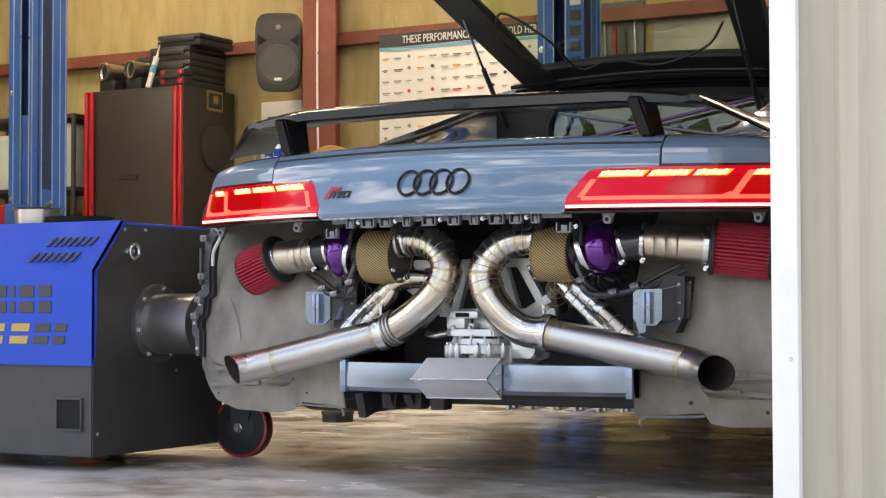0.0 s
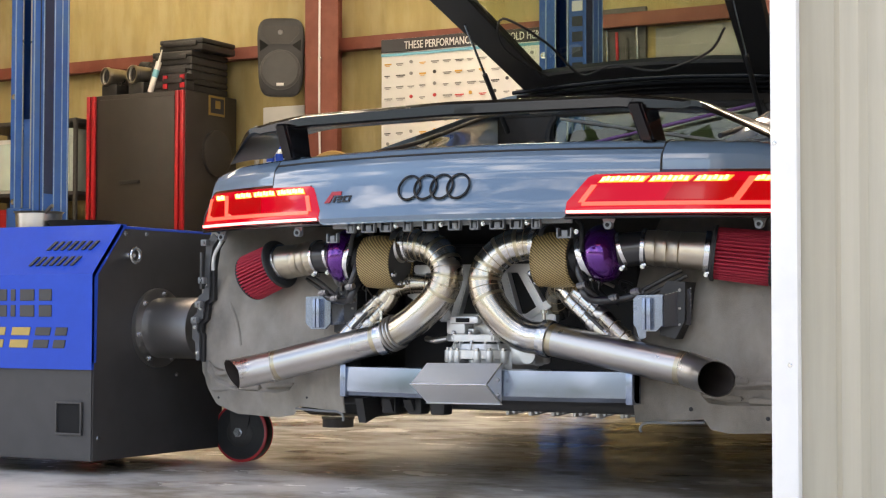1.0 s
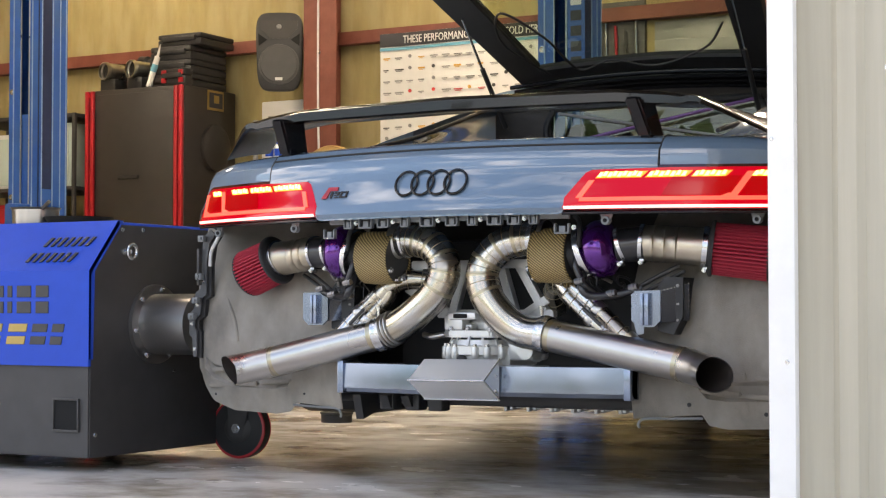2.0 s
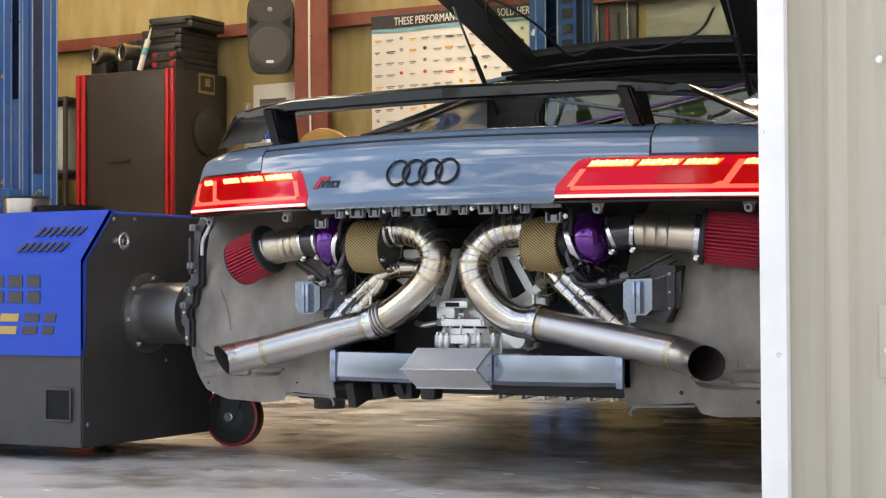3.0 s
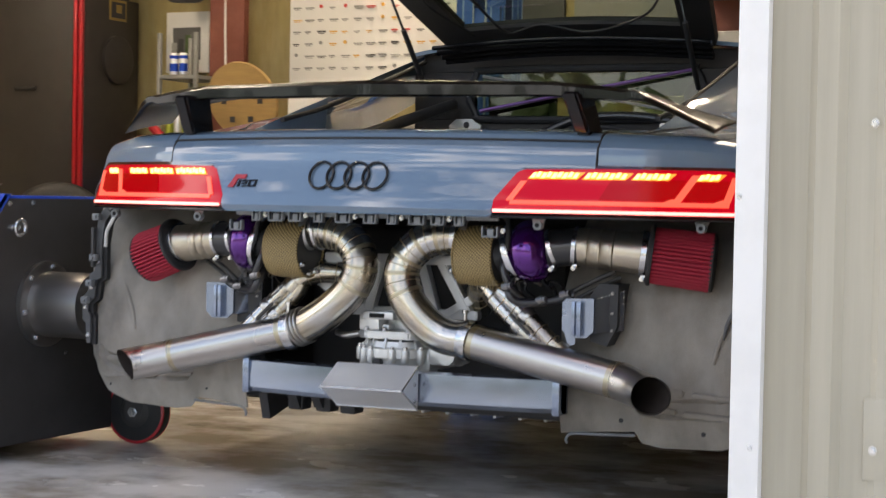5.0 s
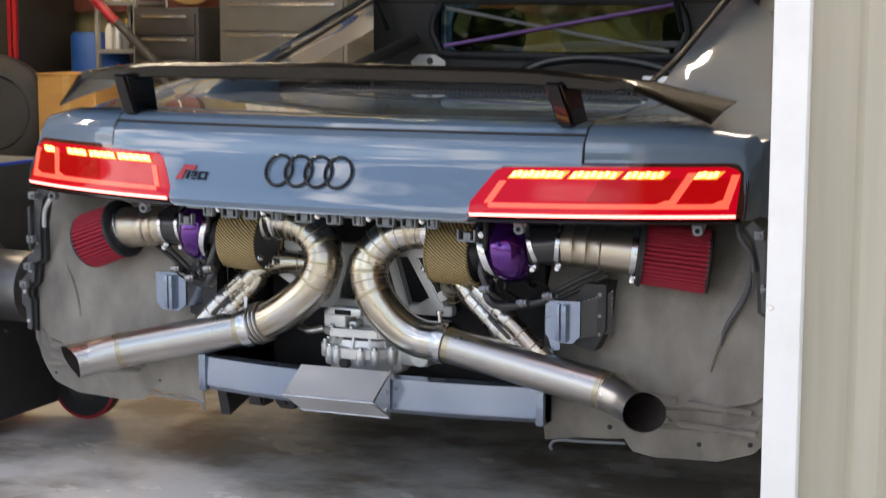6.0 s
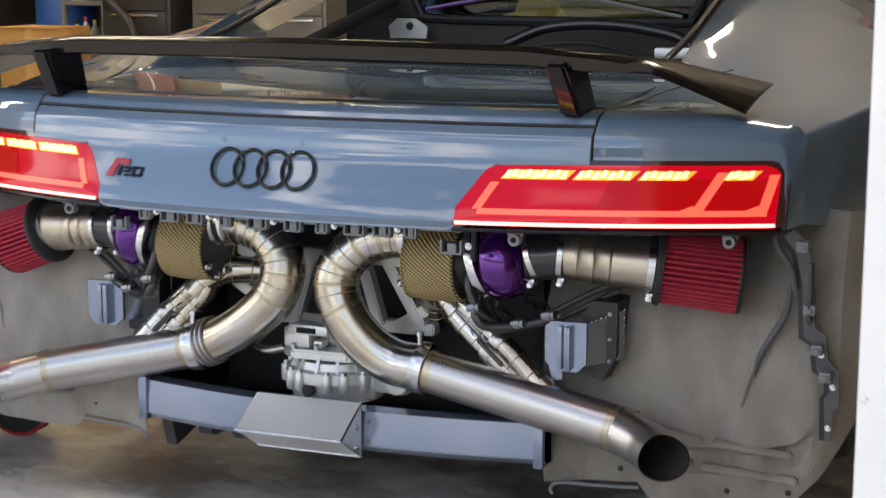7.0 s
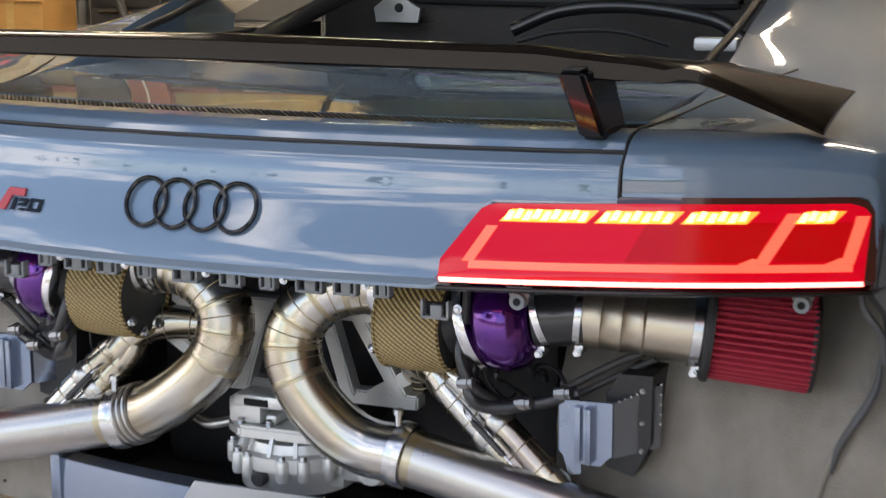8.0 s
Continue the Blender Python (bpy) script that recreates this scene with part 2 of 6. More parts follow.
M_LOCKER = mat("black_brown_enamel", (0.030, 0.026, 0.024), 0.5, vary=0.25, scale=9, bump=0.05, bump_scale=400)
# navy paints the shade inside the lift post's slots
M_NAVY = mat("navy_slot_shade", (0.008, 0.02, 0.075), 0.5, vary=0.2)
# pale blue paints the highlights along the post's edges
M_PALEBLUE = mat("pale_blue_edge_highlight", (0.25, 0.36, 0.55), 0.45, vary=0.3, scale=20)
M_PALEGREEN = mat("pale_green_panel", (0.50, 0.58, 0.52), 0.4, vary=0.1)


# ---- mesh helpers ----
def finish(name, bm, material, smooth=35.0):
    me = bpy.data.meshes.new(name)
    bmesh.ops.recalc_face_normals(bm, faces=bm.faces[:])
    bm.to_mesh(me)
    bm.free()
    me.materials.append(material)
    if smooth:
        me.shade_smooth()
        me.set_sharp_from_angle(angle=radians(smooth))
    return new(name, me)


def part(name, bm, material, parent, label="", smooth=35.0):
    ob = finish(name, bm, material, smooth)
    ob.parent = parent
    if parent.parent is None:
        ob.matrix_parent_inverse = Matrix.Translation(-parent.location)
    return tagged(ob, label)


def thing(name, base, label, category, group=""):
    ob = new(name)
    ob.location = base
    ob.empty_display_size = 0.05
    return tagged(ob, label, category, group)


def structure(name, bm, material, label="", category="", smooth=35.0):
    return tagged(finish(name, bm, material, smooth), label, category, kind="structure")


def B():
    return bmesh.new()


def box(bm, lo, hi, bevel=0.0, m=None):
    """A box between two corners, its edges rounded."""
    t = bmesh.new()
    bmesh.ops.create_cube(t, size=1)
    lo, hi = Vector(lo), Vector(hi)
    for v in t.verts:
        v.co = Vector([lo[i] + (v.co[i] + 0.5) * (hi[i] - lo[i]) for i in range(3)])
    if bevel:
        bmesh.ops.bevel(t, geom=t.edges[:], offset=bevel, segments=2, affect="EDGES", profile=0.5)
    if m:
        bmesh.ops.transform(t, matrix=m, verts=t.verts[:])
    merge(bm, t)
    return bm


def merge(bm, t):
    index = {v: bm.verts.new(v.co) for v in t.verts}
    for f in t.faces:
        bm.faces.new([index[v] for v in f.verts])
    t.free()


def frame_of(axis):
    axis = Vector(axis).normalized()
    side = axis.cross(Vector((0, 0, 1)))
    if side.length < 0.05:
        side = axis.cross(Vector((0, 1, 0)))
    side.normalize()
    return axis, side, side.cross(axis).normalized()


def lathe(bm, p0, p1, profile, n=32, cap=True):
    """Turned shape about the line p0-p1; the profile holds (share of the line, radius)."""
    p0, p1 = Vector(p0), Vector(p1)
    _, s, u = frame_of(p1 - p0)
    rings = []
    for k, r in profile:
        c = p0.lerp(p1, k)
        rings.append([bm.verts.new(c + (s * math.cos(2 * math.pi * i / n) + u * math.sin(2 * math.pi * i / n)) * r) for i in range(n)])
    for a, b in zip(rings, rings[1:]):
        for i in range(n):
            bm.faces.new((a[i], a[(i + 1) % n], b[(i + 1) % n], b[i]))
    if cap:
        bm.faces.new(rings[0][::-1])
        bm.faces.new(rings[-1])
    return bm


def smooth_path(points, step=8):
    """Points on a Catmull-Rom curve through the given ones."""
    p = [Vector(q) for q in points]
    p = [p[0] * 2 - p[1]] + p + [p[-1] * 2 - p[-2]]
    out = []
    for a, b, c, d in zip(p, p[1:], p[2:], p[3:]):
        for i in range(step):
            t = i / step
            out.append(0.5 * ((2 * b) + (c - a) * t + (2 * a - 5 * b + 4 * c - d) * t * t + (3 * b - a - 3 * c + d) * t ** 3))
    out.append(p[-2])
    return out


def tube(bm, points, r, n=24, cap=True, end=None):
    """A round tube along points; r a number or one per point. end: the normal of a slanted last cut."""
    pts = [Vector(q) for q in points]
    rs = r if isinstance(r, (list, tuple)) else [r] * len(pts)
    rings, up = [], None
    for i, c in enumerate(pts):
        d = (pts[min(i + 1, len(pts) - 1)] - pts[max(i - 1, 0)]).normalized()
        if up is None:
            _, s, up = frame_of(d)
        s = d.cross(up).normalized()
        up = s.cross(d).normalized()
        ring = []
        for k in range(n):
            a = 2 * math.pi * k / n
            o = (s * math.cos(a) + up * math.sin(a)) * rs[i]
            if end is not None and i == len(pts) - 1:
                e = Vector(end).normalized()
                o = o - d * (o.dot(e) / d.dot(e))
            ring.append(bm.verts.new(c + o))
        rings.append(ring)
    for a, b in zip(rings, rings[1:]):
        for k in range(n):
            bm.faces.new((a[k], a[(k + 1) % n], b[(k + 1) % n], b[k]))
    if cap:
        bm.faces.new(rings[0][::-1])
        bm.faces.new(rings[-1])
    return bm


def sheet(bm, fn, nu, nv, thick=0.0, back=None):
    """A surface fn(u, v), u and v from 0 to 1, with a thickness along its own normal."""
    g = [[Vector(fn(i / nu, j / nv)) for j in range(nv + 1)] for i in range(nu + 1)]
    top = [[bm.verts.new(p) for p in row] for row in g]
    for i in range(nu):
        for j in range(nv):
            bm.faces.new((top[i][j], top[i + 1][j], top[i + 1][j + 1], top[i][j + 1]))
    if thick:
        low = []
        for i in range(nu + 1):
            row = []
            for j in range(nv + 1):
                du = g[min(i + 1, nu)][j] - g[max(i - 1, 0)][j]
                dv = g[i][min(j + 1, nv)] - g[i][max(j - 1, 0)]
                q = du.cross(dv)
                q = q.normalized() if q.length > 1e-9 else Vector((0, 0, 1))
                row.append(bm.verts.new(g[i][j] - q * thick))
            low.append(row)
        for i in range(nu):
            for j in range(nv):
                bm.faces.new((low[i][j], low[i][j + 1], low[i + 1][j + 1], low[i + 1][j]))
        for i in range(nu):
            bm.faces.new((top[i][0], low[i][0], low[i + 1][0], top[i + 1][0]))
            bm.faces.new((top[i][nv], top[i + 1][nv], low[i + 1][nv], low[i][nv]))
        for j in range(nv):
            bm.faces.new((top[0][j], top[0][j + 1], low[0][j + 1], low[0][j]))
            bm.faces.new((top[nu][j], low[nu][j], low[nu][j + 1], top[nu][j + 1]))
    return bm


def prism(bm, outline, direction):
    """A flat outline pushed along a direction."""
    d = Vector(direction)
    a = [bm.verts.new(Vector(p)) for p in outline]
    b = [bm.verts.new(Vector(p) + d) for p in outline]
    bm.faces.new(a[::-1])
    bm.faces.new(b)
    for i in range(len(a)):
        j = (i + 1) % len(a)
        bm.faces.new((a[i], a[j], b[j], b[i]))
    return bm


def lerp_table(table, k):
    """A value read off a short table of (key, value)."""
    if k <= table[0][0]:
        return table[0][1]
    for (a, p), (b, q) in zip(table, table[1:]):
        if k <= b:
            return p + (q - p) * (k - a) / (b - a)
    return table[-1][1]


def bolt(bm, at, way, r=0.008, h=0.008):
    at, way = Vector(at), Vector(way).normalized()
    lathe(bm, at - way * 0.001, at + way * h * 0.3, [(0, r * 1.35), (1, r * 1.35)], 12)
    lathe(bm, at + way * h * 0.3, at + way * h, [(0, r), (0.85, r), (1, r * 0.8)], 6)


def words(text, size, m, material, depth, name, parent):
    """Lettering in the built-in font, as a mesh under its thing."""
    cu = bpy.data.curves.new(name, "FONT")
    cu.body, cu.size, cu.extrude, cu.resolution_u = text, size, depth, 2
    cu.align_x, cu.align_y = "LEFT", "BOTTOM_BASELINE"
    tmp = bpy.data.objects.new(name, cu)
    scene.collection.objects.link(tmp)
    bpy.context.view_layer.update()
    me = bpy.data.meshes.new_from_object(tmp.evaluated_get(bpy.context.evaluated_depsgraph_get()))
    bpy.data.objects.remove(tmp)
    bpy.data.curves.remove(cu)
    me.transform(m)
    me.materials.clear()
    me.materials.append(material)
    ob = new(name, me)
    ob.parent = parent
    if parent.parent is None:
        ob.matrix_parent_inverse = Matrix.Translation(-parent.location)
    return ob


# ---- the building ----
X_JAMB, Y_FRONT, WALL_Y, X_LEFT, X_RIGHT, H_ROOM = 1.199, -0.985, 8.0, -10.5, 5.0, 4.6
structure("ground", box(B(), (-400, -600, -0.30), (400, 600, -0.02)), M_GROUND, "bare gravel and grass yard outside the workshop", "ground", 0)
structure("floor", box(B(), (X_LEFT - 0.2, -5.2, -0.28), (X_RIGHT + 0.2, WALL_Y + 0.2, 0.0)), M_CONCRETE, "stained bare concrete workshop floor with pale worn patches, daylight painted in by the door", "floor", 0)


def ribbed(bm, x0, x1, z0, z1, y):
    """Ribbed metal siding: flat pans with raised trapezoid ribs."""
    pts, x = [], x0
    steps = [(0.062, 0.0), (0.012, -0.012), (0.030, -0.012), (0.012, 0.0), (0.040, 0.0), (0.010, -0.005), (0.022, -0.005), (0.010, 0.0)]
    pts.append((x0, 0.0))
    k = 0
    while x < x1:
        x += steps[k % len(steps)][0]
        pts.append((min(x, x1), steps[k % len(steps)][1]))
        k += 1
    lower = [bm.verts.new((px, y + d, z0)) for px, d in pts]
    upper = [bm.verts.new((px, y + d, z1)) for px, d in pts]
    for i in range(len(pts) - 1):
        bm.faces.new((lower[i], lower[i + 1], upper[i + 1], upper[i]))
    return bm


siding = B()
ribbed(siding, X_JAMB + 0.02, X_RIGHT, 0.0, H_ROOM, Y_FRONT)
box(siding, (X_JAMB + 0.02, Y_FRONT + 0.004, 0.0), (X_RIGHT, Y_FRONT + 0.16, H_ROOM))
wall_front = structure("wall_front", siding, M_METALWALL, "beige ribbed metal siding beside the roller door", "wall", 20)
left_front = B()
ribbed(left_front, X_LEFT, -5.0, 0.0, H_ROOM, Y_FRONT)
box(left_front, (X_LEFT, Y_FRONT + 0.004, 0.0), (-5.0, Y_FRONT + 0.16, H_ROOM))
structure("wall_front_far", left_front, M_METALWALL, "beige ribbed metal siding", "wall", 20)
structure("wall_over_door", box(B(), (-5.0, Y_FRONT + 0.004, 4.2), (X_JAMB + 0.02, Y_FRONT + 0.16, H_ROOM)), M_METALWALL, "beige metal wall over the door opening", "wall", 0)
jamb = B()
box(jamb, (X_JAMB - 0.019, Y_FRONT - 0.020, 0.0), (X_JAMB + 0.025, Y_FRONT + 0.02, 4.2), 0.002)
box(jamb, (X_JAMB - 0.019, Y_FRONT + 0.022, 0.0), (X_JAMB + 0.018, Y_FRONT + 0.17, 4.2), 0.002)
jamb_ob = structure("trim", jamb, M_TRIM, "white painted metal trim at the door opening", "trim")
screws = ((X_JAMB + 0.012, 0.385, Y_FRONT - 0.02), (X_JAMB - 0.012, 0.745, Y_FRONT - 0.02), (1.375, 0.85, Y_FRONT - 0.012), (1.382, 0.393, Y_FRONT - 0.006), (1.375, 1.35, Y_FRONT - 0.012), (X_JAMB + 0.0, 1.15, Y_FRONT - 0.02))
for sx, sz, sy in screws:
    s = B()
    bolt(s, (sx, sy + 0.001, sz), (0, -1, 0), 0.0045 if sx > 1.3 else 0.003, 0.007 if sx > 1.3 else 0.004)
    part("screw", s, M_CLAMP, jamb_ob if sx < 1.3 else wall_front)
part("patch_plate", box(B(), (1.368, Y_FRONT - 0.006, 0.35), (1.46, Y_FRONT + 0.002, 0.465), 0.002), M_METALWALL, wall_front)

back = box(B(), (X_LEFT, WALL_Y, 0), (-1.3, WALL_Y + 0.2, H_ROOM))
# unseen stretch of wall, added dark so the buttress mirrors less light
structure("wall_back_right", box(B(), (-1.3, WALL_Y, 0), (X_RIGHT, WALL_Y + 0.2, H_ROOM)), M_DARKWALL, "unseen back wall, added dark to dim reflections on the car", "wall", 0)
structure("wall_back", back, M_INSUL, "yellow spray foam insulated back wall", "wall", 0)
structure("wall_left", box(B(), (X_LEFT - 0.2, Y_FRONT, 0), (X_LEFT, WALL_Y + 0.2, H_ROOM)), M_INSUL, "yellow insulated side wall", "wall", 0)
# also out of view and dark, to dim the car's reflections
structure("wall_right", box(B(), (X_RIGHT, Y_FRONT, 0), (X_RIGHT + 0.2, WALL_Y + 0.2, H_ROOM)), M_DARKWALL, "unseen side wall, added dark to dim reflections on the car", "wall", 0)
structure("ceiling", box(B(), (X_LEFT - 0.2, Y_FRONT + 0.004, H_ROOM), (X_RIGHT + 0.2, WALL_Y + 0.2, H_ROOM + 0.2)), M_CEIL, "pale sheet metal ceiling", "ceiling", 0)
for cx in (-9.2, -5.28, -1.3, 2.6):
    col = B()
    box(col, (cx - 0.155, WALL_Y - 0.045, 0), (cx + 0.012, WALL_Y - 0.025, H_ROOM))
    box(col, (cx - 0.008, WALL_Y - 0.30, 0), (cx + 0.008, WALL_Y - 0.045, H_ROOM))
    box(col, (cx - 0.155, WALL_Y - 0.32, 0), (cx + 0.155, WALL_Y - 0.30, H_ROOM))
    tagged(finish("steel_column", col, M_REDSTEEL, 0), "red oxide painted steel column against the back wall", "column", "wall columns", "structure")
conduit = thing("wall_conduit", (-5.28, WALL_Y - 0.33, 0), "thin white conduit clipped to the red steel column", "conduit")
part("pipe_run", tube(B(), smooth_path([(-5.285, WALL_Y - 0.328, 0.0), (-5.28, WALL_Y - 0.328, 1.5), (-5.292, WALL_Y - 0.328, 2.3), (-5.287, WALL_Y - 0.328, 4.5)], 6), 0.009, 8), M_WHITE, conduit)
for cz in (0.9, 1.7, 2.5, 3.3):
    part("pipe_clip", box(B(), (-5.305, WALL_Y - 0.334, cz), (-5.268, WALL_Y - 0.3205, cz + 0.02), 0.002), M_CLAMP, conduit)
for gz in (1.1, 2.60):
    girt = B()
    box(girt, (X_LEFT, WALL_Y - 0.09, gz), (X_RIGHT, WALL_Y - 0.002, gz + 0.015))
    box(girt, (X_LEFT, WALL_Y - 0.105, gz), (X_RIGHT, WALL_Y - 0.09, gz + 0.10))
    tagged(finish("wall_girt", girt, M_REDSTEEL, 0), "red oxide painted horizontal steel girt", "beam", "wall girts", "structure")


def ceiling_light(x, y):
    t = thing("ceiling_light", (x, y, H_ROOM - 0.12), "white ceiling strip light with lit tubes", "light", "ceiling lights")
    part("housing", box(B(), (x - 0.7, y - 0.09, H_ROOM - 0.07), (x + 0.7, y + 0.09, H_ROOM), 0.01), M_WHITE, t)
    for dy in (-0.05, 0.05):
        part("tube", lathe(B(), (x - 0.66, y + dy, H_ROOM - 0.1), (x + 0.66, y + dy, H_ROOM - 0.1), [(0, 0.018), (1, 0.018)], 12), M_TUBE, t)


for lx in (-7.2, -3.4, 0.4):
    for ly in (1.2, 3.9, 6.4) if lx < 0 else (2.8, 4.6, 6.4):
        ceiling_light(lx, ly)

# distant trees beyond the yard
leaf = []
rnd = random.Random(4)
verts, faces = [], []
for k in range(9000):
    tx = rnd.uniform(-60, 60)
    crown = 3.5 + 1.5 * math.sin(tx * 0.7) + 1.0 * math.sin(tx * 1.9 + 1)
    z = abs(rnd.gauss(0, 0.45)) * crown + 0.3
    c = Vector((tx, -38 + rnd.uniform(-4, 4), min(z, crown + 2)))
    a = Vector((rnd.uniform(-1, 1), rnd.uniform(-1, 1), rnd.uniform(-1, 1))) * 0.5
    b = Vector((rnd.uniform(-1, 1), rnd.uniform(-1, 1), rnd.uniform(-1, 1))) * 0.5
    i = len(verts)
    verts += [c - a, c + b, c + a, c - b]
    faces.append((i, i + 1, i + 2, i + 3))
woods_mesh = bpy.data.meshes.new("far_woods")
woods_mesh.from_pydata(verts, [], faces)
woods_mesh.materials.append(M_LEAF)
tagged(new("far_woods", woods_mesh), "row of green trees across the yard", "trees", kind="stuff")


# ---- the car ----
car = thing("sports_car", (0, 0.6, 0), "grey-blue sports car with rear bumper off and twin turbos showing", "car")


def bow(x):
    """How far the tail curves forward away from the centre line."""
    return 0.27 * x * x + 0.04 * abs(x) ** 5


def tail(x, dy, z):
    return (x, bow(x) + dy, z)


# how far the concave tail face lies forward of its bow: leaning below, upright under the lip
LEAN = [(0.700, -0.012), (0.712, -0.020), (0.735, -0.011), (0.768, 0.005), (0.800, 0.019), (0.815, 0.0235), (0.835, 0.0265), (0.852, 0.031), (0.866, 0.046)]


def lean(z):
    return lerp_table(LEAN, z)


# profile of the tail from its lower lip up to the crest: (offset, height)
LOW = [(0.035, 0.698)] + [(d, z) for z, d in LEAN]
CREST = [(0.060, 0.862), (0.050, 0.872), (0.058, 0.882), (0.082, 0.890), (0.11, 0.893)]


def along(profile, v):
    k = v * (len(profile) - 1)
    i = min(int(k), len(profile) - 2)
    a, b = profile[i], profile[i + 1]
    return a[0] + (b[0] - a[0]) * (k - i), a[1] + (b[1] - a[1]) * (k - i)


def tail_panel(u, v):
    x = -0.556 + 1.112 * u
    d, z = along(LOW, v)
    # the lower lip is cut away where the lamps sit
    z0 = lerp_table([(0.0, 0.0), (0.345, 0.0), (0.405, 0.108), (1, 0.112)], abs(x))
    if z < 0.700 + z0:
        z = 0.700 + z0
        d = lerp_table([(p[1], p[0]) for p in LOW[1:]], z)
    return tail(x, d, z - 0.012 * x * x)


part("tail_panel", sheet(B(), tail_panel, 96, 32, 0.004), M_PAINT, car)
part("deck_edge", sheet(B(), lambda u, v: (lambda x, p: tail(x, p[0], p[1] - 0.012 * x * x))(-0.556 + 1.112 * u, along(CREST, v)), 48, 16, 0.004), M_PAINT, car)
part("shut_line", tube(B(), [tail(-0.556 + 1.112 * i / 48, 0.049, 0.8695 - 0.012 * (-0.556 + 1.112 * i / 48) ** 2) for i in range(49)], 0.0026, 8), M_RUBBER, car)
part("gap_seal", sheet(B(), lambda u, v: tail(-0.556 + 1.112 * u, 0.066 + 0.01 * v, 0.85 + 0.02 * v), 30, 2, 0.004), M_BLACKPLAST, car)


def deck(u, v):
    x = -0.553 + 1.106 * u
    y0 = bow(x) + 0.168
    y = y0 + (0.80 - y0) * v
    return (x, y, 0.8915 - 0.012 * x * x + 0.026 * (y - 0.1) + 0.008 * math.sin(math.pi * v))


part("deck_lid", sheet(B(), deck, 40, 20, 0.004), M_PAINT, car)
# vent slots along the crest and the mesh strip ahead of the deck
vent = sheet(B(), lambda u, v: (lambda x: (x, bow(x) + 0.108 + 0.062 * v, 0.874 - 0.012 * x * x))(-0.5 + 1.0 * u), 40, 2, 0.004)
vent_ob = part("vent_floor", vent, M_BLACKPLAST, car)
for i in range(110):
    fin = B()
    x = -0.49 + 0.98 * i / 109
    m = Matrix.Translation((x, bow(x) + 0.138, 0.888 - 0.012 * x * x)) @ Matrix.Rotation(radians(38), 4, "Z")
    box(fin, (-0.0018, -0.036, -0.010), (0.0018, 0.036, 0.005), 0, m)
    part("vent_fin", fin, M_BLACKPLAST, vent_ob, smooth=0)
mesh_strip = B()
for i in range(84):
    for j in range(4):
        x = -0.50 + 1.0 * (i + 0.5 * (j % 2)) / 84
        y = 0.815 + 0.022 * j
        lathe(mesh_strip, (x, y, 0.913), (x, y, 0.919), [(0, 0.0062), (1, 0.0062)], 6, cap=False)
mesh_floor = part("grille_tray", box(B(), (-0.53, 0.80, 0.895), (0.53, 0.905, 0.912), 0.003), M_BLACKPLAST, car)
part("hex_mesh", mesh_strip, M_BLACKPLAST, mesh_floor, "black hexagonal mesh")


# quarter panels: over the lamp, round the corner, up into the buttress
def shoulder(u, v, s):
    """u across from the inner seam to the flank, v from the tail forwards."""
    y = 0.0 + 1.75 * v
    # inner edge
    xi = lerp_table([(0, 0.560), (0.5, 0.565), (0.62, 0.560), (1.5, 0.545), (1.75, 0.54)], y)
    zi = lerp_table([(0, 0.888), (0.15, 0.889), (0.35, 0.912), (0.45, 0.936), (0.60, 0.976), (0.75, 1.012), (1.45, 1.185), (1.75, 1.205)], y)
    xo = lerp_table([(0, 0.855), (0.15, 0.90), (0.35, 0.935), (0.6, 0.957), (1.0, 0.967), (1.75, 0.955)], y)
    zo = lerp_table([(0, 0.845), (0.3, 0.872), (0.7, 0.905), (1.2, 0.93), (1.75, 0.93)], y)
    if u < 0.62:
        k = u / 0.62
        x = xi + (xo - xi) * k
        sag = math.sin(math.pi * k)
        z = zi + (zo - zi) * (k ** (0.9 - 0.34 * min(1.0, v / 0.4))) + 0.018 * sag * (1 - v) + 0.012 * sag * v
    else:
        k = (u - 0.62) / 0.38
        a = k * math.pi / 2
        zb = lerp_table([(0, 0.70), (0.25, 0.66), (0.42, 0.74), (0.7, 0.78), (1.0, 0.72), (1.2, 0.5), (1.75, 0.45)], y)
        x = xo + 0.022 * math.sin(a)
        z = zo - (zo - zb) * (1 - math.cos(a))
    yy = max(y, 0.0)
    # the rear rim follows the tail's curve
    y_rear = bow(min(x, 0.93)) + 0.058 + 0.05 * max(0, (min(z, 0.90) - 0.83) / 0.06)
    yy = y_rear + (1.75 - y_rear) * v
    return (s * x, yy, z)


def corner(u, v, s):
    """The upright strip above the lamp and beside it, turning round into the flank."""
    x = 0.560 + 0.302 * min(u / 0.85, 1.0) + 0.015 * max(0.0, (u - 0.85) / 0.15)
    ztop = lerp_table([(0.56, 0.889), (0.75, 0.884), (0.862, 0.862), (0.877, 0.845)], x)
    zlow = lerp_table([(0.56, 0.812), (0.842, 0.812), (0.856, 0.79), (0.864, 0.70), (0.877, 0.70)], x)
    z = zlow + (ztop - zlow) * v
    rim = 0.058 + 0.05 * max(0.0, (min(ztop, 0.90) - 0.83) / 0.06)
    y = lean(min(z, 0.815)) + 0.004 + (rim - 0.0275) * lerp_table([(0, 0.0), (0.3, 0.015), (0.5, 0.06), (0.7, 0.22), (0.85, 0.40), (0.94, 0.60), (1, 1.0)], v)
    turn = max(0.0, (u - 0.85) / 0.15) ** 1.5
    flank = 0.058 + 0.05 * max(0.0, (min(z, 0.90) - 0.83) / 0.06)
    return (s * x, bow(x) + y + (flank - y) * turn, z)


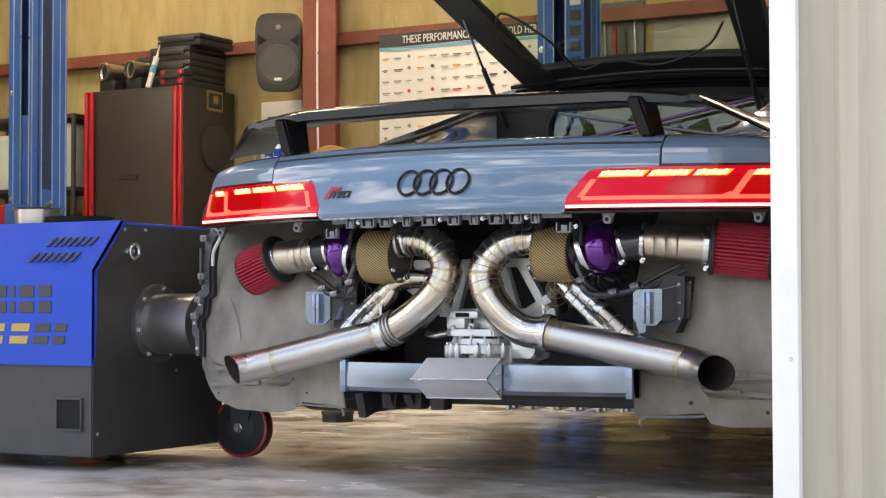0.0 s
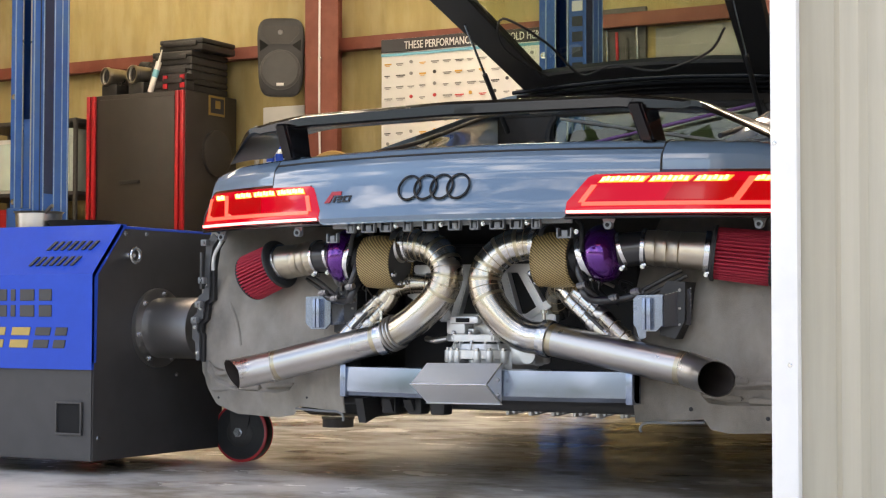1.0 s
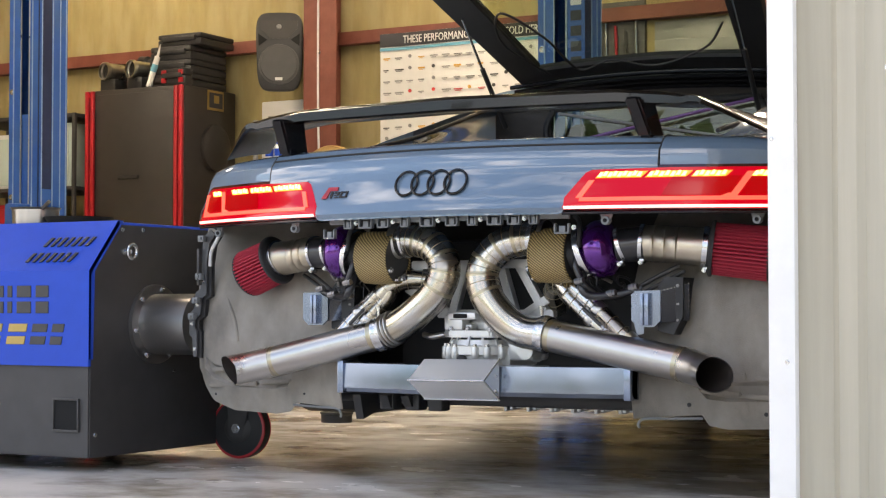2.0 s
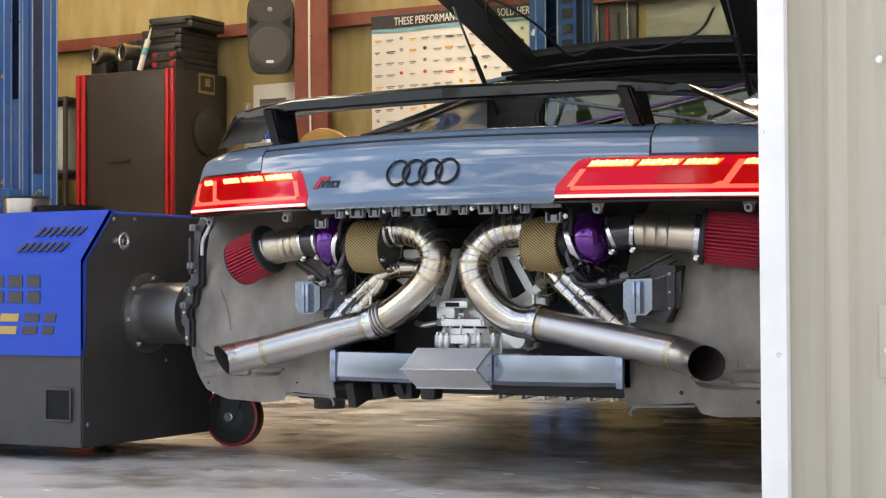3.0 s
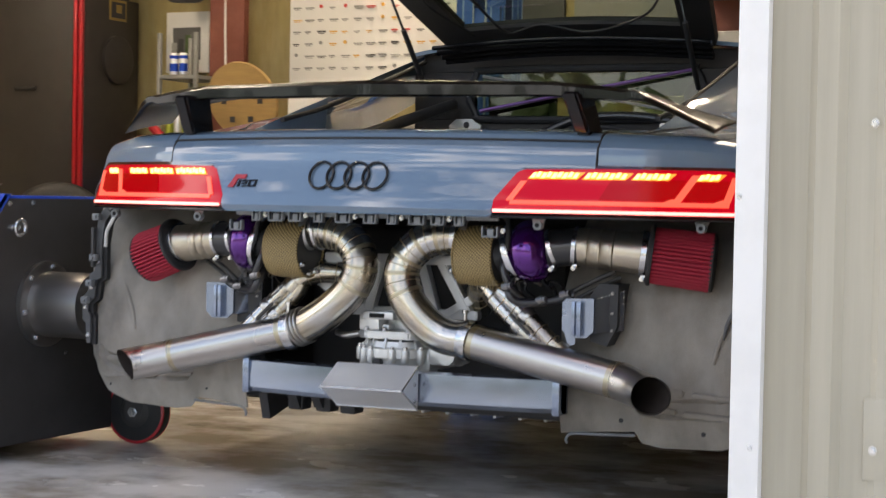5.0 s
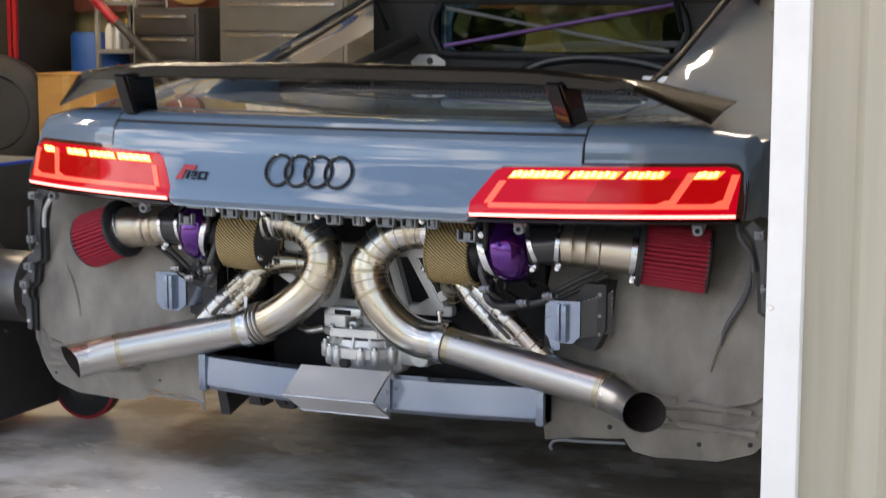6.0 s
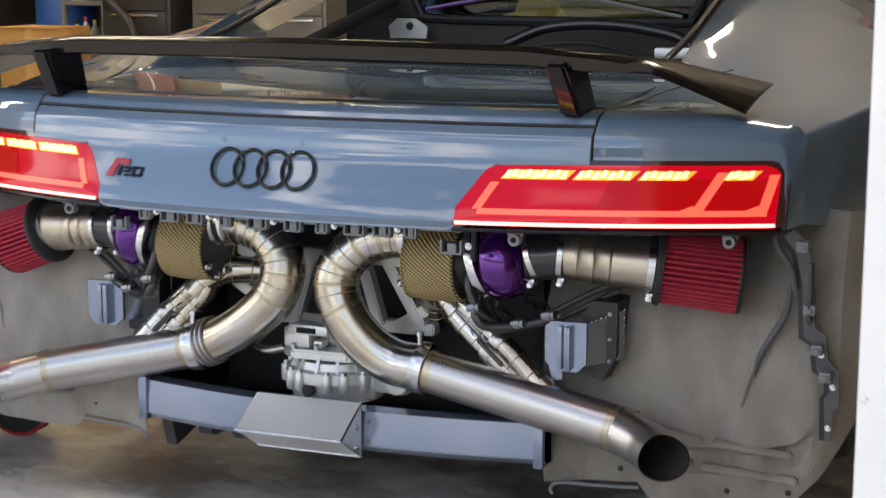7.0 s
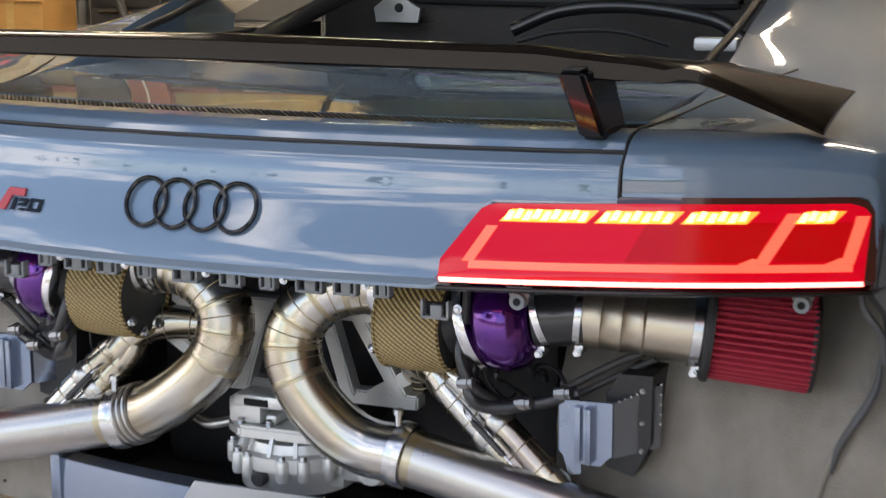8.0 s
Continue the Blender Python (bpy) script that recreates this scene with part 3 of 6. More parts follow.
for s in (-1, 1):
    part("quarter_panel", sheet(B(), lambda u, v: shoulder(u, v, s), 36, 48), M_PAINT, car)
    part("buttress_wall", sheet(B(), lambda u, v: (lambda p, y: Vector((s * 0.5525, y, 0.8915 - 0.012 * 0.306 + 0.026 * (y - 0.1))).lerp(p, v))(Vector(shoulder(0.0, (0.25 + 0.62 * u - 0.166) / 1.584, s)), 0.25 + 0.62 * u), 24, 4, 0.0), M_PAINT, car)
    part("tail_corner", sheet(B(), lambda u, v: corner(u, v, s), 40, 28, 0.0), M_PAINT, car)
    seam_pts = [Vector((s * 0.557, bow(0.56) + d - 0.0005, z - 0.0035)) for d, z in LOW[6:] + CREST[1:]]
    for k in (0.12, 0.3, 0.5, 0.75, 1.0):
        seam_pts.append(Vector(shoulder(0.16 * k * k, 0.03 + 0.24 * k, s)) + Vector((0, 0, 0.0005)))
    seam = tube(B(), seam_pts, 0.0019, 8)
    part("panel_gap", seam, M_BLACKPLAST, car)

# roof, rear bulkhead with its window, cabin shell
part("roof", sheet(B(), lambda u, v: (-0.56 + 1.12 * u, 1.45 + 1.5 * v, 1.195 + 0.035 * math.sin(math.pi * u) ** 0.7 + 0.03 * math.sin(math.pi * v) - 0.25 * max(0, v - 0.6) ** 1.5), 24, 16, 0.012), M_PAINT, car)
bulk = B()
for lo, hi in (((-0.58, 1.50, 0.30), (0.58, 1.53, 0.985)), ((-0.58, 1.50, 1.135), (0.58, 1.53, 1.195)), ((-0.58, 1.50, 0.985), (-0.37, 1.53, 1.135)), ((0.37, 1.50, 0.985), (0.58, 1.53, 1.135))):
    box(bulk, lo, hi, 0.004)
part("bulkhead", bulk, M_SKIN, car)
rear_window = part("rear_window_frame", tube(B(), smooth_path([(-0.36, 1.494, 1.0), (-0.3, 1.494, 0.985), (0.3, 1.494, 0.985), (0.36, 1.494, 1.0), (0.385, 1.494, 1.06), (0.36, 1.494, 1.125), (0.3, 1.494, 1.14), (-0.3, 1.494, 1.14), (-0.36, 1.494, 1.125), (-0.385, 1.494, 1.06), (-0.36, 1.494, 1.0)], 5), 0.012, 8), M_RUBBER, car)
part("rear_window", box(B(), (-0.375, 1.508, 0.98), (0.375, 1.514, 1.14)), M_SMOKE, rear_window)
cab = B()
box(cab, (-0.60, 1.75, 0.25), (0.60, 3.2, 0.62), 0.05)
for sx in (-0.34, 0.34):
    box(cab, (sx - 0.22, 1.78, 0.4), (sx + 0.22, 1.95, 0.98), 0.06)
    box(cab, (sx - 0.12, 1.78, 0.98), (sx + 0.12, 1.88, 1.12), 0.04)
part("cabin", cab, M_SKIN, car)
brace = tube(B(), [(-0.33, 1.46, 1.01), (0.36, 1.46, 1.13)], 0.006, 10)
part("strut_brace", brace, mat("purple_bar", (0.25, 0.12, 0.32), 0.3, 0.6), car, "thin purple brace bar")
part("cross_brace", tube(B(), [(-0.33, 1.475, 1.12), (0.34, 1.475, 1.0)], 0.005, 10), M_GREYSTEEL, car)
# front half of the shell
shell = sheet(B(), lambda u, v: ((-1 + 2 * u) * (0.965 - 0.12 * max(0, v - 0.7) / 0.3), 1.75 + 2.55 * v, lerp_table([(0, 0.93), (0.3, 0.90), (0.6, 0.82), (0.9, 0.66), (1, 0.5)], v) - 0.55 * abs(-1 + 2 * u) ** 8), 40, 24, 0.006)
part("front_body", shell, M_PAINT, car)
part("windscreen", sheet(B(), lambda u, v: (-0.56 + 1.12 * u, 2.7 + 0.75 * v, 1.2 - 0.36 * v), 10, 6, 0.005), M_TINT, car)
under = B()
box(under, (-0.9, 1.6, 0.16), (0.9, 4.3, 0.24), 0.02)
part("undertray", under, M_BLACKPLAST, car)
for s in (-1, 1):
    part("engine_bay_side", box(B(), (s * 0.60 - 0.01, 0.62, 0.20), (s * 0.60 + 0.01, 1.5, 0.93), 0), M_BLACKPLAST, car)


# raised engine cover
def hatch(u, v):
    w = 0.43 + 0.19 * v
    return ((-1 + 2 * u) * w, 1.45 - 1.05 * v, 1.20 + 0.49 * v + 0.02 * math.sin(math.pi * u))


hm = lambda u, v, d=0.0: Vector(hatch(u, v)) + Vector((0, 0.42, 0.9)) * d
cover = part("engine_cover", sheet(B(), lambda u, v: hm(u, 0.085 * v), 16, 4, 0.03), M_BLACKPLAST, car, "raised black engine cover frame with glass")
for (u0, u1, v0, v1) in ((0.0, 0.11, 0.085, 0.86), (0.89, 1.0, 0.085, 0.86), (0.0, 1.0, 0.86, 1.0)):
    part("cover_rail", sheet(B(), lambda u, v: hm(u0 + (u1 - u0) * u, v0 + (v1 - v0) * v), 8, 8, 0.035), M_BLACKPLAST, cover)
part("cover_glass", sheet(B(), lambda u, v: hm(0.10 + 0.80 * u, 0.08 + 0.79 * v, 0.012), 8, 8, 0.004), M_TINT, cover)
for k, (v0, r) in enumerate(((0.008, 0.010), (0.03, 0.008), (0.055, 0.009), (0.08, 0.007))):
    part("louvre", tube(B(), [hm(i / 20, v0, -0.045) for i in range(21)], r, 10), M_BLACKGLOSS, cover)
for s in (0, 1):
    lo = Vector(((-1 + 2 * s) * 0.43, 1.28, 1.06))
    hi = hm(0.07 if s == 0 else 0.93, 0.42, -0.04)
    st = part("gas_strut", lathe(B(), lo, lo.lerp(hi, 0.55), [(0, 0.008), (1, 0.008)], 12), M_BLACKPLAST, cover)
    part("strut_rod", lathe(B(), lo.lerp(hi, 0.53), hi, [(0, 0.004), (1, 0.004)], 10), M_CLAMP, st)


part("cover_loom", tube(B(), smooth_path([hm(0.17, 0.10, -0.03), hm(0.13, 0.3, -0.05), hm(0.2, 0.42, -0.04), hm(0.28, 0.3, -0.05), hm(0.30, 0.12, -0.04), hm(0.45, 0.16, -0.05), hm(0.6, 0.12, -0.05), hm(0.8, 0.2, -0.05), hm(0.88, 0.3, -0.04)], 7), 0.004, 8), M_RUBBER, cover)
# rear wing
def wing_surface(u, v, top):
    x = -0.786 + 1.572 * u
    a = abs(x)
    drop = lerp_table([(0, 0.0), (0.45, 0.006), (0.58, 0.018), (0.65, 0.03), (0.80, 0.118)], a)
    y0 = lerp_table([(0, 0.070), (0.5, 0.095), (0.66, 0.130), (0.80, 0.240)], a)
    y1 = lerp_table([(0, 0.235), (0.5, 0.255), (0.66, 0.315), (0.80, 0.455)], a)
    y = y0 + (y1 - y0) * v
    rise = lerp_table([(0, 0.0), (0.58, 0.0), (0.66, 0.014), (0.80, 0.052)], a)
    top_z = 1.003 - drop + rise * v + 0.005 * math.sin(math.pi * min(1, v * 0.9 + 0.1)) - 0.018 * v
    th = lerp_table([(0, 0.024), (0.06, 0.040), (0.25, 0.034), (0.8, 0.016), (1, 0.006)], v) * lerp_table([(0, 1), (0.55, 0.85), (0.66, 0.5), (0.8, 0.16)], a)
    lift = 0.010 * max(0.0, 1 - v / 0.06) * (1 if a < 0.62 else 0.3)
    return (x, y, top_z - lift) if top else (x, y, top_z - lift - th)


wing = sheet(B(), lambda u, v: wing_surface(u, v, True), 80, 24)
sheet(wing, lambda u, v: wing_surface(u, 1 - v, False), 80, 24)
bmesh.ops.remove_doubles(wing, verts=wing.verts[:], dist=0.0004)
for v in (0.0, 1.0):
    sheet(wing, lambda u, w: Vector(wing_surface(u, v, True)).lerp(Vector(wing_surface(u, v, False)), w), 80, 2)
for u in (0.0, 1.0):
    sheet(wing, lambda v, w: Vector(wing_surface(u, v, True)).lerp(Vector(wing_surface(u, v, False)), w), 24, 1)
bmesh.ops.remove_doubles(wing, verts=wing.verts[:], dist=0.0004)
wing_ob = part("rear_wing", wing, M_CARBON, car, "black carbon fibre rear wing")
for s in (-1, 1):
    st = B()
    prism(st, [(s * 0.488, 0.060, 0.972), (s * 0.488, 0.175, 0.978), (s * 0.500, 0.215, 0.882), (s * 0.500, 0.122, 0.880)], (s * 0.036, 0.0, 0.0))
    bmesh.ops.bevel(st, geom=st.edges[:], offset=0.006, segments=2, affect="EDGES")
    part("wing_strut", st, M_BLACKGLOSS, wing_ob)


# tail lamps
def lamp(s):
    def surf(x, z, d):
        x = 0.340 + (x - 0.345) * 0.983
        return (s * x, bow(x) + lean(z) + d, z)
    zt = [(0.345, 0.722), (0.360, 0.746), (0.398, 0.802), (0.412, 0.809), (0.60, 0.812), (0.84, 0.812), (0.858, 0.806), (0.870, 0.79), (0.876, 0.77)]
    zb = [(0.345, 0.716), (0.356, 0.704), (0.5, 0.701), (0.86, 0.697), (0.876, 0.702)]

    def face(u, v, d, m=0.0):
        x = 0.345 + m + (0.531 - 2 * m) * u
        a, b = lerp_table(zb, x) + m * 0.6, lerp_table(zt, x) - m * 0.6
        return surf(x, a + max(b - a, 0.001) * v, d)
    bowl = part("tail_lamp", sheet(B(), lambda u, v: face(u, v, 0.004), 60, 14, 0.03 * s), M_LENS_RIM, car, "lit red tail lamp with amber cells")
    part("lens", sheet(B(), lambda u, v: face(u, v, -0.001, 0.012), 60, 12, 0.003 * s), M_LENS, bowl)

    def strip(x0, x1, z0, z1, d, slant=0.0, n=16):
        return sheet(B(), lambda u, v: surf(x0 + (x1 - x0) * u + slant * v, z0 + (z1 - z0) * v, d), n, 4, 0.003 * s)
    part("light_bar", strip(0.360, 0.864, 0.7065, 0.7135, -0.006, 0.0, 40), M_GLOW, bowl)
    part("light_guide", strip(0.395, 0.850, 0.7250, 0.7340, -0.004, 0.0, 30), M_SALMON, bowl)
    part("light_guide", strip(0.736, 0.753, 0.7345, 0.794, -0.004, 0.032, 3), M_SALMON, bowl)
    part("light_guide", strip(0.836, 0.851, 0.7345, 0.790, -0.004, 0.012, 3), M_SALMON, bowl)
    part("light_guide", strip(0.386, 0.400, 0.7335, 0.776, -0.004, 0.024, 3), M_SALMON, bowl)
    for x0, x1 in ((0.425, 0.538), (0.542, 0.640), (0.645, 0.728), (0.776, 0.828)):
        part("amber_cell", strip(x0, x1 - 0.006, 0.7815, 0.7965, -0.004, 0.014, 8), M_AMBER, bowl)
        n = max(3, int((x1 - x0) / 0.0125))
        for i in range(n):
            q = x0 + 0.004 + (x1 - x0 - 0.010) * (i + 0.5) / n
            z = 0.7835 + 0.002 * (i % 2)
            tooth = prism(B(), [surf(q - 0.0045, z, -0.0045), surf(q + 0.0045, z, -0.0045), surf(q + 0.0085, z + 0.0105, -0.0045), surf(q + 0.002, z + 0.0115, -0.0045)], (0, -0.0022, 0))
            part("diode", tooth, M_LED, bowl, smooth=0)
    for x in (0.735, 0.836):
        part("light_guide", prism(B(), [surf(x - 0.018, 0.7341, -0.004), surf(x + 0.002, 0.7341, -0.004), surf(x + 0.007, 0.748, -0.003), surf(x - 0.002, 0.741, -0.0035)], (0, 0.003, 0)), M_SALMON, bowl)
    rim = [surf(x, lerp_table(zt, x), 0.010) for x in (0.345, 0.360, 0.38, 0.398, 0.412, 0.52, 0.62, 0.72, 0.80, 0.84, 0.858, 0.870, 0.876)] + [surf(0.877, 0.74, 0.004), surf(0.876, 0.702, 0.0)]
    part("seal", tube(B(), rim, 0.0035, 8), M_RUBBER, bowl)
    part("lower_chrome", tube(B(), [surf(0.352 + 0.52 * i / 30, 0.6965, -0.001) for i in range(31)], 0.0035, 8), M_BLACKGLOSS, bowl)
    part("inner_panel", strip(0.585, 0.738, 0.737, 0.783, -0.0035, 0.02, 8), M_LENSDARK, bowl)
    part("inner_panel", strip(0.758, 0.836, 0.737, 0.783, -0.0035, 0.018, 6), M_LENSDARK, bowl)
    for x in (0.45, 0.79):
        tab = prism(B(), [surf(x - 0.016, 0.697, 0.02), surf(x + 0.016, 0.697, 0.02), surf(x + 0.008, 0.674, 0.02), surf(x - 0.008, 0.674, 0.02)], (0, 0.004, 0))
        lathe(tab, surf(x, 0.679, 0.012), surf(x, 0.679, 0.028), [(0, 0.0105), (1, 0.0105)], 14)
        tab_ob = part("fixing_tab", tab, M_GREYPLAST, bowl)
        part("tab_hole", lathe(B(), surf(x, 0.679, 0.0105), surf(x, 0.679, 0.014), [(0, 0.005), (1, 0.005)], 12), M_VOID, tab_ob)
    return bowl


lamp(-1)
lamp(1)

# emblem: four interlinked rings, and the small badge
for i in range(4):
    c = -0.1 + 0.0305 + i * 0.0463
    ring = B()
    pts = [Vector((c - 0.005 + 0.0305 * math.cos(a), bow(c) + lean(0.782 + 0.0305 * math.sin(a)) - 0.005, 0.782 + 0.0305 * math.sin(a))) for a in [2 * math.pi * k / 40 for k in range(41)]]
    tube(ring, pts, 0.0033, 8, cap=False)
    part("emblem_ring", ring, M_BLACKGLOSS, car)
badge = prism(B(), [(x, bow(x) + lean(z) - 0.004, z) for x, z in ((-0.340, 0.752), (-0.322, 0.752), (-0.314, 0.772), (-0.290, 0.772), (-0.290, 0.782), (-0.322, 0.782))], (0, 0.005, 0))
badge_ob = part("badge", badge, M_REDTRIM, car, "small red and black badge")
bars = B()
for x0, x1, z0, z1 in ((-0.312, -0.306, 0.753, 0.769), (-0.300, -0.286, 0.765, 0.769), (-0.300, -0.286, 0.759, 0.7625), (-0.290, -0.285, 0.759, 0.769), (-0.298, -0.286, 0.753, 0.756), (-0.280, -0.257, 0.766, 0.770), (-0.280, -0.257, 0.753, 0.757), (-0.280, -0.275, 0.753, 0.770), (-0.262, -0.257, 0.753, 0.770)):
    ya, yb = bow(x0) + lean(z0), bow(x0) + lean(z1)
    prism(bars, [(x0, ya - 0.004, z0), (x1, ya - 0.004, z0), (x1 + 0.003, yb - 0.004, z1), (x0 + 0.003, yb - 0.004, z1)], (0, 0.006, 0))
part("badge_bars", bars, M_BLACKGLOSS, badge_ob, smooth=0)

# clip rail under the tail
rail = B()
sheet(rail, lambda u, v: tail(-0.33 + 0.68 * u, 0.022, 0.686 + 0.014 * v), 30, 2, 0.010)
rail_ob = part("clip_rail", rail, M_GREYPLAST, car, "grey plastic bumper clip rail")
for i, x in enumerate((-0.325, -0.262, -0.205, -0.150, -0.085, -0.02, 0.05, 0.105, 0.165, 0.215, 0.265, 0.335)):
    c = B()
    w = (0.017, 0.012, 0.020)[i % 3]
    y, h = bow(x) + 0.006, 0.684 if i not in (0, 11) else 0.660
    for lo, hi in (((x - w, y + 0.004, h - 0.011), (x + w, y + 0.018, h - 0.007)), ((x - w, y + 0.004, h - 0.011), (x - w + 0.004, y + 0.018, h + 0.014)), ((x + w - 0.004, y + 0.004, h - 0.011), (x + w, y + 0.018, h + 0.014)), ((x - w * 0.3, y + 0.004, h - 0.01), (x + w * 0.5, y + 0.012, h + 0.008))):
        box(c, lo, hi, 0.0012)
    clip = part("clip", c, M_GREYPLAST, rail_ob)
    part("clip_slot", box(B(), (x - w + 0.005, y + 0.012, h - 0.006), (x + w - 0.005, y + 0.017, h + 0.010), 0.001), M_VOID, clip)
    if i % 2:
        pin = B()
        bolt(pin, (x + w + 0.010, y + 0.012, h + 0.004), (0, -1, 0), 0.0045, 0.007)
        part("rail_screw", pin, M_CLAMP, rail_ob)


# ---- turbos, intakes and exhaust of the car ----
AXIS = [(0.19, 0.205, 0.602), (0.31, 0.205, 0.604), (0.345, 0.206, 0.615), (0.415, 0.21, 0.622), (0.46, 0.215, 0.634), (0.645, 0.25, 0.619), (0.81, 0.30, 0.600)]


def axis_at(x):
    return Vector((x, lerp_table([(p[0], p[1]) for p in AXIS], x), lerp_table([(p[0], p[2]) for p in AXIS], x)))


def side_axis(s, x):
    """The left intake is shorter and hangs a little lower."""
    if s > 0 or x < 0.42:
        p = axis_at(x)
        p.x -= lerp_table([(0.36, 0.0), (0.43, 0.010), (0.50, 0.022), (0.66, 0.038), (0.82, 0.036)], x)
        return p
    k = x - 0.42
    return Vector((0.42 + k * 0.78, 0.21 + 0.10 * k, 0.625 - 0.055 * k - 0.22 * max(0.0, k - 0.22)))


def span(s, x0, x1):
    a, b = side_axis(s, x0), side_axis(s, x1)
    return Vector((s * a.x, a.y, a.z)), Vector((s * b.x, b.y, b.z))


def hose_clamp(s, x, r, parent, w=0.012):
    a, b = span(s, x - w / 2, x + w / 2)
    band = part("hose_clamp", lathe(B(), a, b, [(0, r), (0.05, r + 0.0025), (0.95, r + 0.0025), (1, r)], 36), M_CLAMP, parent)
    c = (a + b) / 2 + Vector((s * 0.004, -0.012, -r - 0.006))
    screw = B()
    lathe(screw, c + Vector((0, -0.012, 0)), c + Vector((0, 0.014, 0)), [(0, 0.0055), (1, 0.0055)], 10)
    lathe(screw, c + Vector((0, -0.018, 0)), c + Vector((0, -0.010, 0)), [(0, 0.0045), (1, 0.0045)], 6)
    box(screw, c + Vector((-0.006, -0.006, 0.002)), c + Vector((0.006, 0.010, 0.009)), 0.001)
    part("clamp_screw", screw, M_CLAMP, band)


def turbo(s):
    # turbine side in a woven blanket
    a, b = span(s, 0.196 if s > 0 else 0.213, 0.296 if s > 0 else 0.312)
    blanket = part("heat_blanket", lathe(B(), a, b, [(0.0, 0.0655), (0.05, 0.067), (0.3, 0.070), (0.7, 0.071), (0.95, 0.069), (1.0, 0.064)], 48, cap=False), M_BLANKET, car, "gold woven heat blanket round the turbine")
    for k in (0.03, 0.965):
        c = a.lerp(b, k)
        pts = [c + Vector((0, math.cos(t) * 0.0665, math.sin(t) * 0.0665)) for t in [2 * math.pi * i / 40 for i in range(41)]]
        part("hem", tube(B(), pts, 0.003, 6, cap=False), M_BLANKET, blanket)
    part("turbine_flange", lathe(B(), a.lerp(b, 0.04), a.lerp(b, 0.96), [(0, 0.03), (0, 0.063), (0.03, 0.065), (0.97, 0.065), (1, 0.06)], 40), M_DARKGREY, blanket)
    for i in range(3):
        ang = radians(215 + 40 * i)
        c = a.lerp(b, 0.02) + Vector((-s * 0.006, math.cos(ang) * 0.058, math.sin(ang) * 0.058))
        rv = B()
        bolt(rv, c, (-s, 0, 0), 0.006, 0.008)
        part("blanket_hook", rv, M_CLAMP, blanket)
    a, b = span(s, 0.292, 0.345)
    core = part("bearing_housing", lathe(B(), a, b, [(0, 0.045), (0.2, 0.040), (0.5, 0.034), (0.8, 0.045), (1, 0.05)], 32), M_BLACKPLAST, car)
    a, b = span(s, 0.320, 0.337) if s > 0 else span(s, 0.336, 0.352)
    part("v_band", lathe(B(), a, b, [(0, 0.060), (0.1, 0.068), (0.45, 0.0695), (0.55, 0.0695), (0.9, 0.068), (1, 0.060)], 40), M_CLAMP, core)
    a, b = span(s, 0.337 if s > 0 else 0.352, 0.420)
    housing = part("compressor_housing", lathe(B(), a, b, [(0, 0.052), (0.03, 0.061), (0.12, 0.067), (0.28, 0.0715), (0.45, 0.073), (0.62, 0.0715), (0.78, 0.066), (0.88, 0.058), (0.95, 0.049), (1, 0.043)], 48), M_PURPLE, car, "purple anodised compressor housing")
    sweep = [axis_at(0.38) + Vector((0, math.cos(t) * 0.042 + 0.01, math.sin(t) * 0.045)) for t in [radians(d) for d in range(-150, 95, 15)]]
    part("scroll", tube(B(), [(s * p.x, p.y, p.z) for p in sweep], [0.009 + 0.0004 * i for i in range(len(sweep))], 16), M_PURPLE, housing)
    # silicone coupler, titanium pipe with beads, cone filter
    a, b = span(s, 0.418, 0.502)
    coup = part("coupler", lathe(B(), a, b, [(0, 0.041), (0.02, 0.0425), (0.98, 0.0425), (1, 0.041)], 40), M_HOSE, car, "black silicone coupler")
    hose_clamp(s, 0.430, 0.0425, coup)
    hose_clamp(s, 0.492, 0.0435, coup)
    a, b = span(s, 0.495, 0.665)
    prof = [(0, 0.041), (0.04, 0.0425)]
    for bead in (0.18, 0.36, 0.54):
        prof += [(bead - 0.06, 0.044), (bead - 0.022, 0.0445), (bead, 0.0465), (bead + 0.022, 0.0445)]
    prof += [(0.62, 0.0455), (1.0, 0.0475)]
    part("intake_pipe", lathe(B(), a, b, prof, 44), M_INTAKE, car, "straw tinted titanium intake pipe")
    hosew = 0.014
    a, b = span(s, 0.655, 0.680)
    neck = part("filter_neck", lathe(B(), a, b, [(0, 0.049), (0.55, 0.051), (0.6, 0.066), (0.75, 0.0695), (1, 0.0695)], 40), M_RUBBER, car)
    hose_clamp(s, 0.660, 0.050, neck, hosew)
    a, b = span(s, 0.678, 0.805)
    cone = B()
    n = 126
    _, sd, up = frame_of(b - a)
    rings = []
    for k, r in ((0, 0.061), (0.01, 0.064), (0.5, 0.0655), (0.99, 0.067), (1.0, 0.064)):
        c = a.lerp(b, k)
        rings.append([cone.verts.new(c + (sd * math.cos(2 * math.pi * i / n) + up * math.sin(2 * math.pi * i / n)) * (r - (0.0105 if i % 3 == 2 else 0))) for i in range(n)])
    for p, q in zip(rings, rings[1:]):
        for i in range(n):
            cone.faces.new((p[i], p[(i + 1) % n], q[(i + 1) % n], q[i]))
    filt = part("air_filter", cone, M_FILTER, car, "red pleated cone air filter", smooth=0)
    a, b = span(s, 0.803, 0.812)
    part("filter_cap", lathe(B(), a, b, [(0, 0.064), (0.3, 0.0665), (0.8, 0.0655), (1, 0.058)], 40), M_RUBBER, filt)
